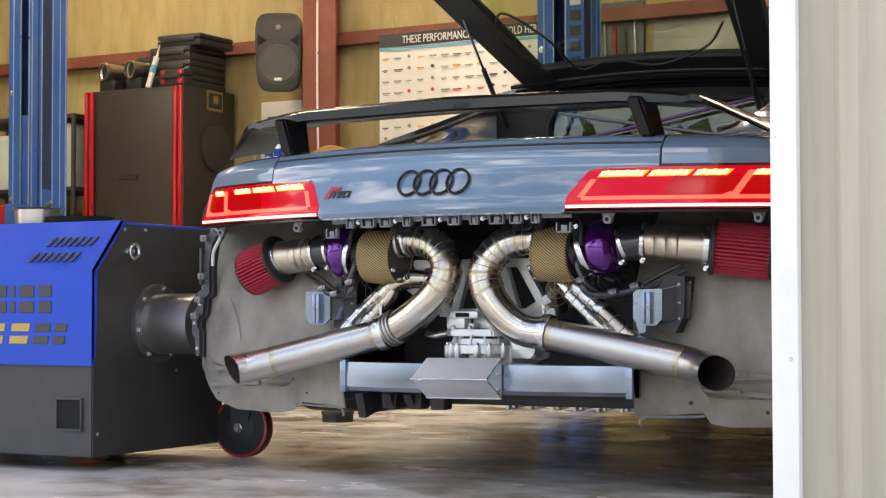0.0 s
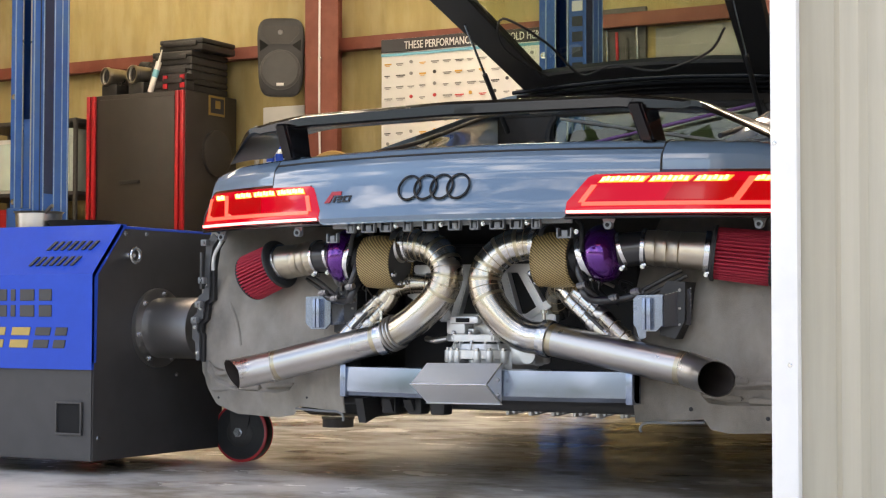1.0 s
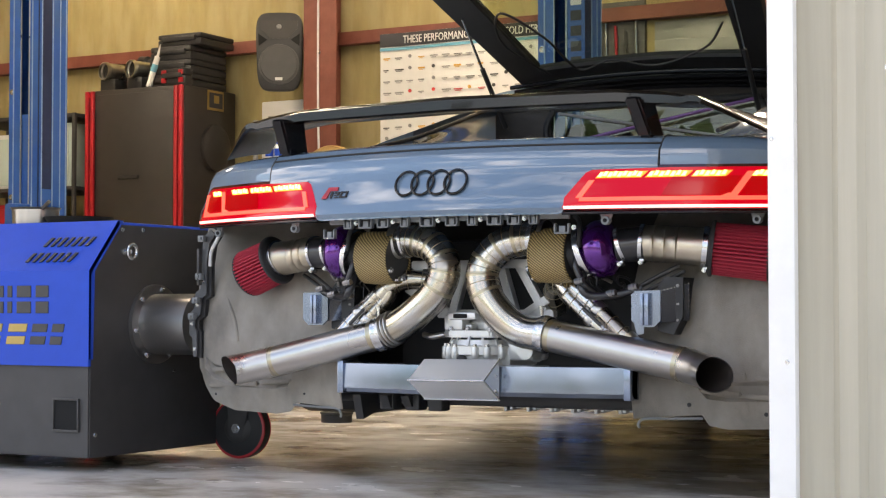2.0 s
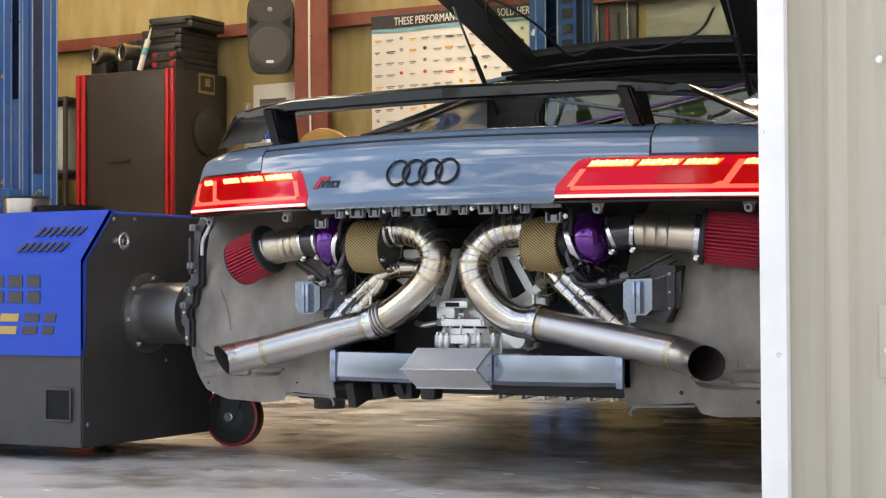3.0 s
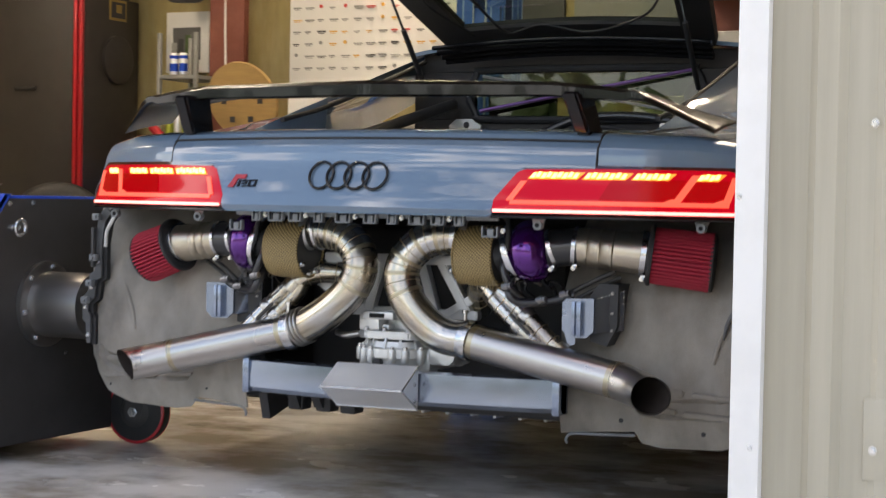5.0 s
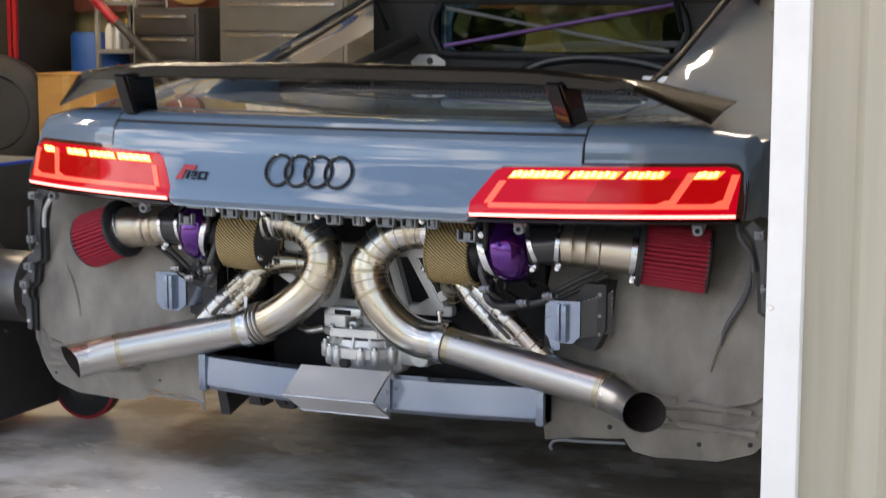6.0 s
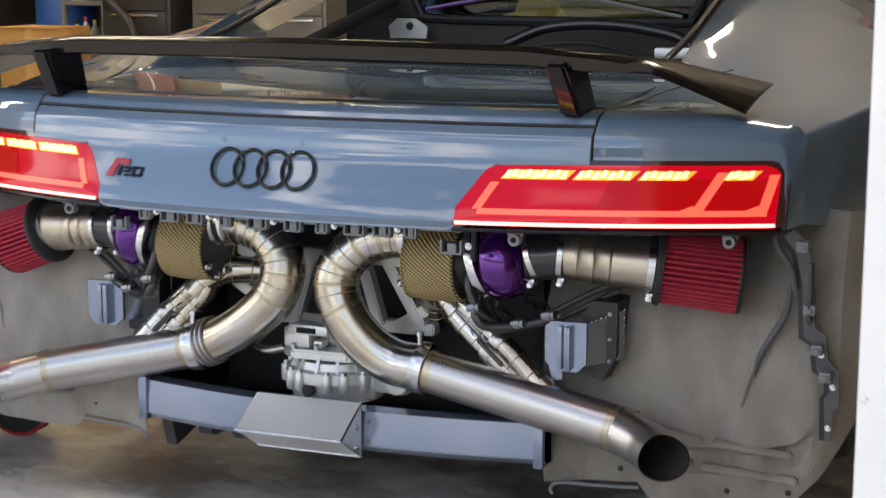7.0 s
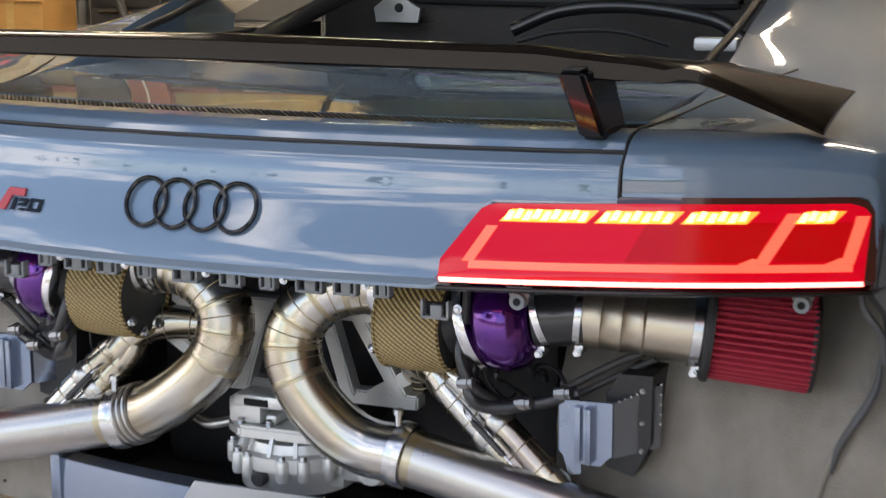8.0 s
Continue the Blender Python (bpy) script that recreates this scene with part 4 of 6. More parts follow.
    # oil and boost lines
    for pts, r, m in (([(0.33, 0.19, 0.56), (0.335, 0.16, 0.52), (0.36, 0.17, 0.50), (0.42, 0.20, 0.505), (0.47, 0.22, 0.52)], 0.010, M_HOSE),
                      ([(0.32, 0.165, 0.61), (0.325, 0.150, 0.57), (0.345, 0.155, 0.53), (0.37, 0.19, 0.50)], 0.008, M_HOSE),
                      ([(0.44, 0.24, 0.515), (0.50, 0.26, 0.55), (0.55, 0.27, 0.575)], 0.006, M_DARKGREY),
                      ([(0.455, 0.25, 0.505), (0.51, 0.27, 0.535), (0.56, 0.28, 0.562)], 0.005, M_DARKGREY),
                      ([(0.30, 0.20, 0.70), (0.33, 0.16, 0.68), (0.335, 0.145, 0.62)], 0.006, M_RUBBER)):
        part("oil_line", tube(B(), smooth_path([(s * p[0], p[1], p[2]) for p in pts]), r, 12), m, car)


turbo(-1)
turbo(1)


def exhaust(s, pts, tip_from, end, name="downpipe"):
    path = smooth_path(pts, 7)
    pipe = part(name, tube(B(), path, 0.0425, 32), M_TITAN, car, "heat tinted titanium exhaust pipe with welded segments")
    # weld beads between the pie cut segments of the bend
    total = len(path)
    for i in range(3, 36, 3):
        if i + 1 < total:
            d = (path[i + 1] - path[i - 1]).normalized()
            _, sd, up = frame_of(d)
            ring = [path[i] + (sd * math.cos(t) + up * math.sin(t)) * 0.0425 for t in [2 * math.pi * k / 32 for k in range(33)]]
            part("weld_bead", tube(B(), ring, 0.0010, 6, cap=False), M_WELD, pipe)
            if i % 2:
                part("heat_band", lathe(B(), path[i] - d * 0.006, path[i] + d * 0.006, [(0, 0.0424), (0.3, 0.0430), (0.7, 0.0430), (1, 0.0424)], 32, cap=False), M_STRAW, pipe)
    a, b = path[2], path[4]
    part("v_band", lathe(B(), a, b, [(0, 0.041), (0.1, 0.0465), (0.45, 0.048), (0.55, 0.048), (0.9, 0.0465), (1, 0.041)], 36), M_CLAMP, pipe)
    part("turbine_outlet", lathe(B(), path[0] + (path[0] - path[3]) * 0.5, path[1], [(0, 0.05), (0.5, 0.047), (1, 0.041)], 32), M_STEEL, pipe)
    return pipe, path


R_BEND = [(0.205, 0.215, 0.644), (0.150, 0.213, 0.645), (0.095, 0.205, 0.630), (0.055, 0.195, 0.590), (0.046, 0.187, 0.545), (0.068, 0.182, 0.490), (0.112, 0.188, 0.438), (0.158, 0.197, 0.411), (0.215, 0.203, 0.404)]
L_BEND = [(-0.215, 0.215, 0.648), (-0.165, 0.213, 0.648), (-0.112, 0.206, 0.634), (-0.075, 0.198, 0.598), (-0.068, 0.190, 0.555), (-0.092, 0.186, 0.506), (-0.145, 0.188, 0.460), (-0.205, 0.196, 0.424), (-0.262, 0.203, 0.402)]


def tail_pipe(s, start, weld, tip, end):
    start, weld, tip = Vector(start), Vector(weld), Vector(tip)
    body = part("tail_pipe", tube(B(), [start.lerp(weld, k / 6) for k in range(7)], 0.0415, 36), M_STEEL, car, "brushed titanium side exit tail pipe")
    d = (weld - start).normalized()
    path = smooth_path([weld, weld.lerp(tip, 0.5) + d * 0.012, tip], 8)
    outer = tube(B(), path, 0.0418, 36, cap=False, end=end)
    tip_ob = part("pipe_tip", outer, M_STEEL, body, "slash cut pipe tip")
    part("bore", tube(B(), path, 0.0398, 36, cap=False, end=end), M_SOOT, body)
    # black disc closes the bore, standing in for the unlit depth beyond
    dark_disc = B()
    tube(dark_disc, [path[0] + d * 0.0, path[0] + d * 0.004], 0.0394, 28)
    part("bore_dark_plug", dark_disc, M_BLACKPLAST, body)
    _, sd, up = frame_of(d)
    for c, r in ((weld, 0.0018), (weld - d * 0.012, 0.0010)):
        ring = [c + (sd * math.cos(t) + up * math.sin(t)) * 0.0418 for t in [2 * math.pi * k / 36 for k in range(37)]]
        part("weld_bead", tube(B(), ring, r, 6, cap=False), M_TITAN, body)
    for k0, k1 in ((-0.024, -0.004), (0.003, 0.020)):
        part("heat_band", lathe(B(), weld + d * k0, weld + d * k1, [(0, 0.0416), (0.3, 0.0420), (0.7, 0.0420), (1, 0.0416)], 36, cap=False), M_STRAW, body)
    part("heat_band", lathe(B(), start + d * 0.014, start + d * 0.028, [(0, 0.0420), (0.6, 0.0418), (1, 0.0416)], 36, cap=False), M_STRAW, body)
    a = start
    band = part("v_band", lathe(B(), a - d * 0.014, a + d * 0.014, [(0, 0.044), (0.08, 0.0475), (0.4, 0.0485), (0.6, 0.0485), (0.92, 0.0475), (1, 0.044)], 40), M_CLAMP, body)
    screw = lathe(B(), a + Vector((0, -0.018, 0.048)), a + Vector((0, -0.018, 0.072)), [(0, 0.005), (0.7, 0.005), (0.7, 0.008), (1, 0.008)], 10)
    part("clamp_screw", screw, M_CLAMP, band)
    if s < 0:
        bend = (Vector(L_BEND[-1]) - Vector(L_BEND[-2])).normalized()
        _, sd, up = frame_of(bend)
        for k in (0.022, 0.034, 0.046):
            c = a - bend * k
            ring = [c + (sd * math.cos(t) + up * math.sin(t)) * 0.044 for t in [2 * math.pi * q / 36 for q in range(37)]]
            part("bellows_ring", tube(B(), ring, 0.004, 8, cap=False), M_STEEL, band)


exhaust(1, R_BEND, None, None)
exhaust(-1, L_BEND, None, None)
tail_pipe(1, (0.215, 0.203, 0.404), (0.595, 0.190, 0.333), (0.688, 0.120, 0.314), (0.30, -0.95, -0.05))
tail_pipe(-1, (-0.262, 0.203, 0.402), (-0.602, 0.185, 0.322), (-0.690, 0.118, 0.300), (-0.42, -0.78, -0.42))

# wastegate branch pipes: a pie cut elbow that splits into two runners with a slip joint
def wastegate(s, pts, split, foot, spread):
    elbow = smooth_path([(s * p[0], p[1], p[2]) for p in pts], 6)
    br = part("wastegate_pipe", tube(B(), elbow, 0.0265, 28), M_TITAN, car, "pie cut titanium wastegate pipe")
    for i in range(4, len(elbow) - 2, 4):
        d = (elbow[i + 1] - elbow[i - 1]).normalized()
        _, sd, up = frame_of(d)
        ring = [elbow[i] + (sd * math.cos(t) + up * math.sin(t)) * 0.0265 for t in [2 * math.pi * k / 24 for k in range(25)]]
        part("weld_bead", tube(B(), ring, 0.0010, 6, cap=False), M_WELD, br)
    a, b = Vector((s * split[0], split[1], split[2])), Vector((s * foot[0], foot[1], foot[2]))
    d = (b - a).normalized()
    side = d.cross(Vector((0, 1, 0))).normalized()
    for k, w in ((-1, 0.6), (1, 1.0)):
        o = side * spread * k * w
        run = part("branch_runner", tube(B(), smooth_path([a - d * 0.012 + o * 0.45, a + d * 0.02 + o, a.lerp(b, 0.6) + o, b + o * 0.8], 6), [0.0215 - 0.0001 * i for i in range(19)], 24), M_TITAN, br)
        c = a.lerp(b, 0.42) + o
        part("slip_collar", lathe(B(), c - d * 0.012, c + d * 0.012, [(0, 0.0212), (0.15, 0.0232), (0.85, 0.0232), (1, 0.0212)], 28), M_STEEL, run)
        for m in (0.16, 0.30, 0.62, 0.78):
            e = a.lerp(b, m) + o
            _, sd, up = frame_of(d)
            ring = [e + (sd * math.cos(t) + up * math.sin(t)) * 0.0212 for t in [2 * math.pi * q / 20 for q in range(21)]]
            part("weld_bead", tube(B(), ring, 0.0010, 6, cap=False), M_WELD, run)
        e = a.lerp(b, 0.90) + o
        part("heat_band", lathe(B(), e - d * 0.012, e + d * 0.012, [(0, 0.0209), (0.5, 0.0216), (1, 0.0209)], 24, cap=False), M_STRAW, run)
    # spring with its hooks along the joint
    p = a.lerp(b, 0.30) + Vector((0, -0.026, 0))
    q = a.lerp(b, 0.58) + Vector((0, -0.026, 0))
    part("joint_spring", lathe(B(), p, q, [(0, 0.003)] + [(0.06 + 0.88 * i / 18, 0.0052 if i % 2 else 0.0042) for i in range(19)] + [(1, 0.003)], 10), M_DARKGREY, br)
    for e, f in ((p, p - d * 0.022), (q, q + d * 0.026)):
        part("spring_hook", tube(B(), smooth_path([e, e.lerp(f, 0.6), f + Vector((0, 0.010, 0))], 4), 0.0016, 6), M_CLAMP, br)


wastegate(1, [(0.185, 0.35, 0.470), (0.195, 0.30, 0.505), (0.222, 0.255, 0.530), (0.252, 0.235, 0.528), (0.276, 0.226, 0.508)], (0.266, 0.230, 0.516), (0.455, 0.200, 0.362), 0.017)
wastegate(-1, [(0.10, 0.31, 0.530), (0.160, 0.285, 0.542), (0.215, 0.258, 0.545), (0.255, 0.238, 0.530), (0.282, 0.228, 0.500)], (0.268, 0.232, 0.514), (0.415, 0.198, 0.362), 0.017)

# cast cross brace with triangular windows
for k, (a, b) in enumerate((((-0.21, 0.585), (0.21, 0.585)), ((-0.20, 0.585), (-0.10, 0.455)), ((-0.05, 0.585), (-0.09, 0.455)), ((-0.02, 0.585), (0.0, 0.46)), ((0.05, 0.585), (0.09, 0.455)), ((0.21, 0.585), (0.235, 0.525)), ((0.10, 0.585), (0.175, 0.46)), ((0.235, 0.525), (0.12, 0.455)), ((-0.235, 0.525), (-0.12, 0.455)), ((-0.14, 0.455), (0.20, 0.455)))):
    bar = B()
    p, q = Vector((a[0], 0.268 + 0.0017 * k, a[1])), Vector((b[0], 0.268 + 0.0017 * k, b[1]))
    d = (q - p).normalized()
    nrm = Vector((-d.z, 0, d.x)) * 0.011
    prism(bar, [p - nrm, q - nrm, q + nrm, p + nrm], (0, 0.03, 0))
    bmesh.ops.bevel(bar, geom=bar.edges[:], offset=0.003, segments=2, affect="EDGES")
    part("brace_rib", bar, M_ALU, car)

# gearbox end housing: ribbed drum with a lugged flange, a cast mount with a forked arm on top
gb = box(B(), (-0.100, 0.250, 0.318), (0.095, 0.42, 0.372), 0.010)
lathe(gb, (-0.005, 0.295, 0.312), (-0.005, 0.295, 0.388), [(0, 0.088), (0.45, 0.090), (0.5, 0.101), (0.78, 0.101), (0.82, 0.088), (1, 0.084)], 40)
gear = part("gearbox", gb, M_ALU, car, "cast aluminium gearbox end housing")
for k in range(9):
    a = radians(184 + (0, 17, 50, 66, 100, 118, 140, 158, 176)[k])
    c = Vector((-0.005 + 0.101 * math.cos(a), 0.295 + 0.101 * math.sin(a), 0.344))
    lug = lathe(B(), c + Vector((0, 0, -0.006)), c + Vector((0, 0, 0.026)), [(0, 0.008), (0.15, 0.0100), (0.9, 0.0100), (1, 0.009)], 16)
    lug_ob = part("lug", lug, M_ALU, gear)
    bt = B()
    bolt(bt, c + Vector((0, 0, 0.026)), (0, 0, 1), 0.0055, 0.008)
    part("bolt", bt, M_CLAMP, lug_ob)
for k in range(7):
    a = radians(195 + 25 * k)
    o = Vector((math.cos(a), math.sin(a), 0))
    sd = Vector((-o.y, o.x, 0)) * 0.003
    c = Vector((-0.005, 0.295, 0.0)) + o * 0.086
    rib = prism(B(), [c - sd + Vector((0, 0, 0.372)), c + sd + Vector((0, 0, 0.372)), c + sd + Vector((0, 0, 0.398)) - o * 0.012, c - sd + Vector((0, 0, 0.398)) - o * 0.012], o * 0.010)
    part("casting_rib", rib, M_ALU, gear, smooth=0)
deckp = prism(B(), [(-0.092, 0.232, 0.394), (-0.100, 0.33, 0.394), (0.080, 0.36, 0.394), (0.086, 0.245, 0.394), (0.055, 0.214, 0.394), (-0.060, 0.208, 0.394)], (0, 0, 0.018))
bmesh.ops.bevel(deckp, geom=deckp.edges[:], offset=0.004, segments=2, affect="EDGES")
mount = part("gearbox_mount", deckp, M_ALU, gear)
for lo, hi in (((-0.085, 0.222, 0.4125), (-0.030, 0.310, 0.452)), ((-0.028, 0.262, 0.4125), (0.022, 0.330, 0.444)), ((-0.072, 0.214, 0.440), (0.012, 0.240, 0.460)), ((0.024, 0.238, 0.4125), (0.072, 0.315, 0.436)), ((-0.026, 0.228, 0.4125), (-0.006, 0.262, 0.428))):
    part("mount_arm", box(B(), lo, hi, 0.005), M_ALU, mount)
part("mount_bush", lathe(B(), (0.046, 0.27, 0.434), (0.046, 0.27, 0.452), [(0, 0.020), (0.3, 0.018), (0.5, 0.011), (1, 0.010)], 20), M_CLAMP, mount)
part("mount_slot", box(B(), (-0.052, 0.2115, 0.444), (-0.012, 0.2145, 0.455), 0.001), M_VOID, mount)
for x in (-0.062, -0.014, 0.050):
    bt = B()
    bolt(bt, (x, 0.222, 0.4125), (0, -0.2, 0.98), 0.006, 0.010)
    part("bolt", bt, M_CLAMP, mount)
part("port", lathe(B(), (-0.020, 0.190, 0.338), (-0.020, 0.206, 0.338), [(0, 0.009), (0.2, 0.012), (1, 0.012)], 18), M_BLACKPLAST, gear)
part("side_casting", box(B(), (0.092, 0.24, 0.335), (0.165, 0.34, 0.388), 0.01), M_ALU, gear)
part("side_casting", lathe(B(), (0.145, 0.232, 0.36), (0.145, 0.30, 0.36), [(0, 0.022), (0.7, 0.022), (1, 0.03)], 20), M_ALU, gear)
part("side_casting", lathe(B(), (0.118, 0.262, 0.385), (0.118, 0.262, 0.412), [(0, 0.016), (0.6, 0.014), (1, 0.009)], 16), M_ALU, gear)
part("drain_pipe", tube(B(), smooth_path([(-0.105, 0.26, 0.40), (-0.135, 0.25, 0.395), (-0.165, 0.26, 0.40)], 5), 0.008, 12), M_STEEL, gear)


# crash beam, bowed towards the rear
def beam_y(x):
    return 0.152 + 0.28 * (x - 0.02) ** 2


beam = B()
n = 28
sect = [(0.010, 0.247), (0.0, 0.258), (0.0008, 0.290), (0.0035, 0.323), (0.035, 0.326), (0.035, 0.246)]
rings = [[beam.verts.new((x, beam_y(x) + d, z)) for d, z in sect] for x in [-0.39 + 0.84 * i / n for i in range(n + 1)]]
for a, b in zip(rings, rings[1:]):
    for i in range(6):
        beam.faces.new((a[i], b[i], b[(i + 1) % 6], a[(i + 1) % 6]))
beam.faces.new(rings[0])
beam.faces.new(rings[-1][::-1])
beam_ob = part("crash_beam", beam, M_BEAM, car, "grey blue aluminium crash beam", smooth=8)
for x0, x1 in ((-0.395, -0.377), (0.432, 0.45)):
    part("end_plate", box(B(), (x0, beam_y(x0) - 0.008, 0.243), (x1, beam_y(x0) + 0.05, 0.330), 0.002), M_BEAM, beam_ob)
wedge = B()
prism(wedge, [(-0.104, 0.150, 0.340), (-0.104, 0.064, 0.288), (-0.104, 0.150, 0.236)], (0.218, 0.0, 0.002))
bmesh.ops.bevel(wedge, geom=wedge.edges[:], offset=0.002, segments=2, affect="EDGES")
plate = part("wedge_bracket", wedge, M_PLATE, beam_ob, "folded brushed aluminium wedge bracket")
for a, b in (((-0.104, 0.064, 0.288), (0.114, 0.064, 0.290)), ((0.114, 0.064, 0.290), (0.114, 0.150, 0.342)), ((0.114, 0.064, 0.290), (0.114, 0.150, 0.238)), ((-0.104, 0.150, 0.236), (0.114, 0.150, 0.238))):
    part("fold", tube(B(), [a, b], 0.0022, 8), M_CLAMP, plate)
for z in (0.30, 0.262):
    rv = B()
    bolt(rv, (0.114, 0.128, z), (1, 0, 0), 0.004, 0.004)
    part("rivet", rv, M_CLAMP, plate)

# finned brackets on the rails
for s, x0, x1 in ((-1, -0.513, -0.433), (1, 0.448, 0.524)):
    br = prism(B(), [(x0, 0.205, 0.512), (x1, 0.205, 0.514), (x1, 0.205, 0.440), (x0 + (x1 - x0) * 0.78, 0.205, 0.424), (x0 + (x1 - x0) * 0.22, 0.205, 0.424), (x0, 0.205, 0.440)], (0, 0.008, 0))
    block = part("bumper_bracket", br, M_BEAM, car, "grey finned aluminium bumper bracket")
    xc = (x0 + x1) / 2
    for dx, w, y in ((-0.009, 0.0040, 0.197), (0.003, 0.0022, 0.193), (0.009, 0.0030, 0.190)):
        part("fin", box(B(), (xc + dx - w, y, 0.428), (xc + dx + w, 0.206, 0.506), 0.0010), M_BEAM, block)
    side = prism(B(), [(x1, 0.213, 0.512), (x1 + 0.05, 0.27, 0.530), (x1 + 0.05, 0.27, 0.44), (x1, 0.213, 0.435)], (-0.006, 0.002, 0))
    part("bracket_side", side, M_BEAM, block)
    for k in range(13):
        c = Vector((x1, 0.213, 0.512)).lerp(Vector((x1 + 0.05, 0.27, 0.530)), k / 8) if k < 9 else Vector((x1 + 0.05, 0.27, 0.530 - 0.014 * (k - 8)))
        part("weld_dot", lathe(B(), c + Vector((-0.001, -0.003, 0)), c + Vector((-0.001, 0.001, 0)), [(0, 0.0012), (0.5, 0.0022), (1, 0.0022)], 8), M_CLAMP, block)
    if s > 0:
        part("bracket_tab", prism(B(), [(x0 + 0.004, 0.212, 0.432), (x0 + 0.03, 0.212, 0.424), (x0 + 0.03, 0.212, 0.408), (x0 + 0.012, 0.212, 0.403)], (0, 0.004, 0)), M_BEAM, block)
    rx = (0.505, 0.566) if s > 0 else (-0.44, -0.375)
    rail = part("frame_rail", prism(B(), [(rx[0], 0.235, 0.415), (rx[1] - 0.02, 0.235, 0.405), (rx[1], 0.245, 0.45), (rx[1], 0.25, 0.545), (rx[0] + 0.02, 0.235, 0.548), (rx[0], 0.235, 0.52)], (0.0, 0.38, 0.0)), M_BLACKPLAST, car)
    for z in (0.525, 0.48, 0.44):
        rv = B()
        bolt(rv, (rx[1] - 0.012, 0.244, z), (0, -1, 0), 0.003, 0.004)
        part("bolt", rv, M_DRIVE, rail)


# wheel arch liners
def liner(s):
    prof = [(0.300, 0.0), (0.283, 0.035), (0.287, 0.06), (0.285, 0.10), (0.292, 0.20), (0.31, 0.30), (0.345, 0.38), (0.40, 0.45), (0.48, 0.51)]

    def surf(u, v):
        x = 0.425 + 0.565 * u
        zl = lerp_table([(0.425, 0.195), (0.595, 0.207), (0.612, 0.182), (0.66, 0.174), (0.80, 0.18), (0.875, 0.205), (0.92, 0.255), (0.95, 0.31), (0.99, 0.40)], x)
        h = 0.715 - zl
        d, _ = along(prof, v)
        d = 0.285 + (d - 0.285) * (1 - 0.75 * min(1.0, max(0.0, (x - 0.78) / 0.155)))
        fold = 0.006 * math.sin(x * 60 + 3 * v) * math.sin(v * 7) + 0.004 * noise.noise(Vector((x * 12, v * 8, s)))
        step = 0.010 if 0.13 < v < 0.20 and 0.60 < x < 0.90 else 0.0
        out = 0.035 * max(0, (min(x, 0.935) - 0.84) / 0.095) ** 2 + 1.6 * max(0, x - 0.945) - 0.03 * max(0, (0.5 - x) / 0.08)
        return (s * x, d + fold + step + out, zl + h * v)
    ob = part("arch_liner", sheet(B(), surf, 60, 56, 0.004), M_LINER, car, "dusty grey felt wheel arch liner")
    for x, z in ((0.565, 0.232), (0.76, 0.214), (0.868, 0.224), (0.66, 0.33)):
        u, v = (x - 0.425) / 0.565, 0.06
        p = surf(u, v)
        hole = B()
        bolt(hole, (p[0], p[1] - 0.001, z), (0, -1, 0), 0.004, 0.003)
        part("liner_clip", hole, M_BLACKPLAST, ob)
    part("liner_lip", tube(B(), smooth_path([(s * 0.60, 0.29, 0.2), (s * 0.52, 0.283, 0.197), (s * 0.452, 0.278, 0.195), (s * 0.436, 0.277, 0.182), (s * 0.438, 0.28, 0.172)], 5), 0.0035, 8), M_GREYPLAST, ob)


liner(-1)
liner(1)
for s in (-1, 1):
    for pts, r in (([(0.845, 0.318, 0.56), (0.83, 0.297, 0.50), (0.80, 0.285, 0.44), (0.782, 0.280, 0.375)], 0.006), ([(0.895, 0.36, 0.44), (0.885, 0.33, 0.40), (0.88, 0.32, 0.345)], 0.007)):
        part("liner_crease", tube(B(), smooth_path([(s * p[0], p[1], p[2]) for p in pts], 6), 0.9 * r, 8), M_LINER, car)

    for x0, x1, z0, z1, h in ((0.60, 0.715, 0.322, 0.312, 0.016), (0.735, 0.875, 0.308, 0.300, 0.012), (0.60, 0.700, 0.272, 0.266, 0.010), (0.715, 0.885, 0.264, 0.256, 0.013)):
        groove = prism(B(), [(s * x0, 0.274, z0), (s * x1, 0.278, z1), (s * x1, 0.278, z1 - h), (s * x0, 0.274, z0 - h)], (0, 0.014, 0))
        bmesh.ops.bevel(groove, geom=groove.edges[:], offset=0.003, segments=2, affect="EDGES")
        part("liner_ridge", groove, M_LINER, car)

# loose wires and fittings round the turbos
wire_rnd = random.Random(21)
for s in (-1, 1):
    for i in range(6):
        x0 = 0.30 + 0.022 * i
        pts = [(s * x0, 0.17 + wire_rnd.uniform(0, 0.05), 0.545 + wire_rnd.uniform(-0.02, 0.03))]
        for k in range(4):
            p = pts[-1]
            pts.append((p[0] + s * wire_rnd.uniform(-0.01, 0.025), p[1] + wire_rnd.uniform(0.008, 0.03), p[2] + wire_rnd.uniform(-0.03, 0.012)))
        part("wire", tube(B(), smooth_path(pts, 5), wire_rnd.choice((0.002, 0.003, 0.0045)), 7), wire_rnd.choice((M_RUBBER, M_HOSE, M_HOSE, M_DRIVE)), car)
    for x, y, z in ((0.335, 0.150, 0.535), (0.405, 0.185, 0.505), (0.455, 0.205, 0.52), (0.35, 0.18, 0.50)):
        part("hose_fitting", lathe(B(), (s * x - 0.012, y, z), (s * x + 0.012, y - 0.004, z + 0.004), [(0, 0.008), (0.3, 0.008), (0.3, 0.0095), (0.7, 0.0095), (0.7, 0.008), (1, 0.008)], 8), M_DRIVE, car)


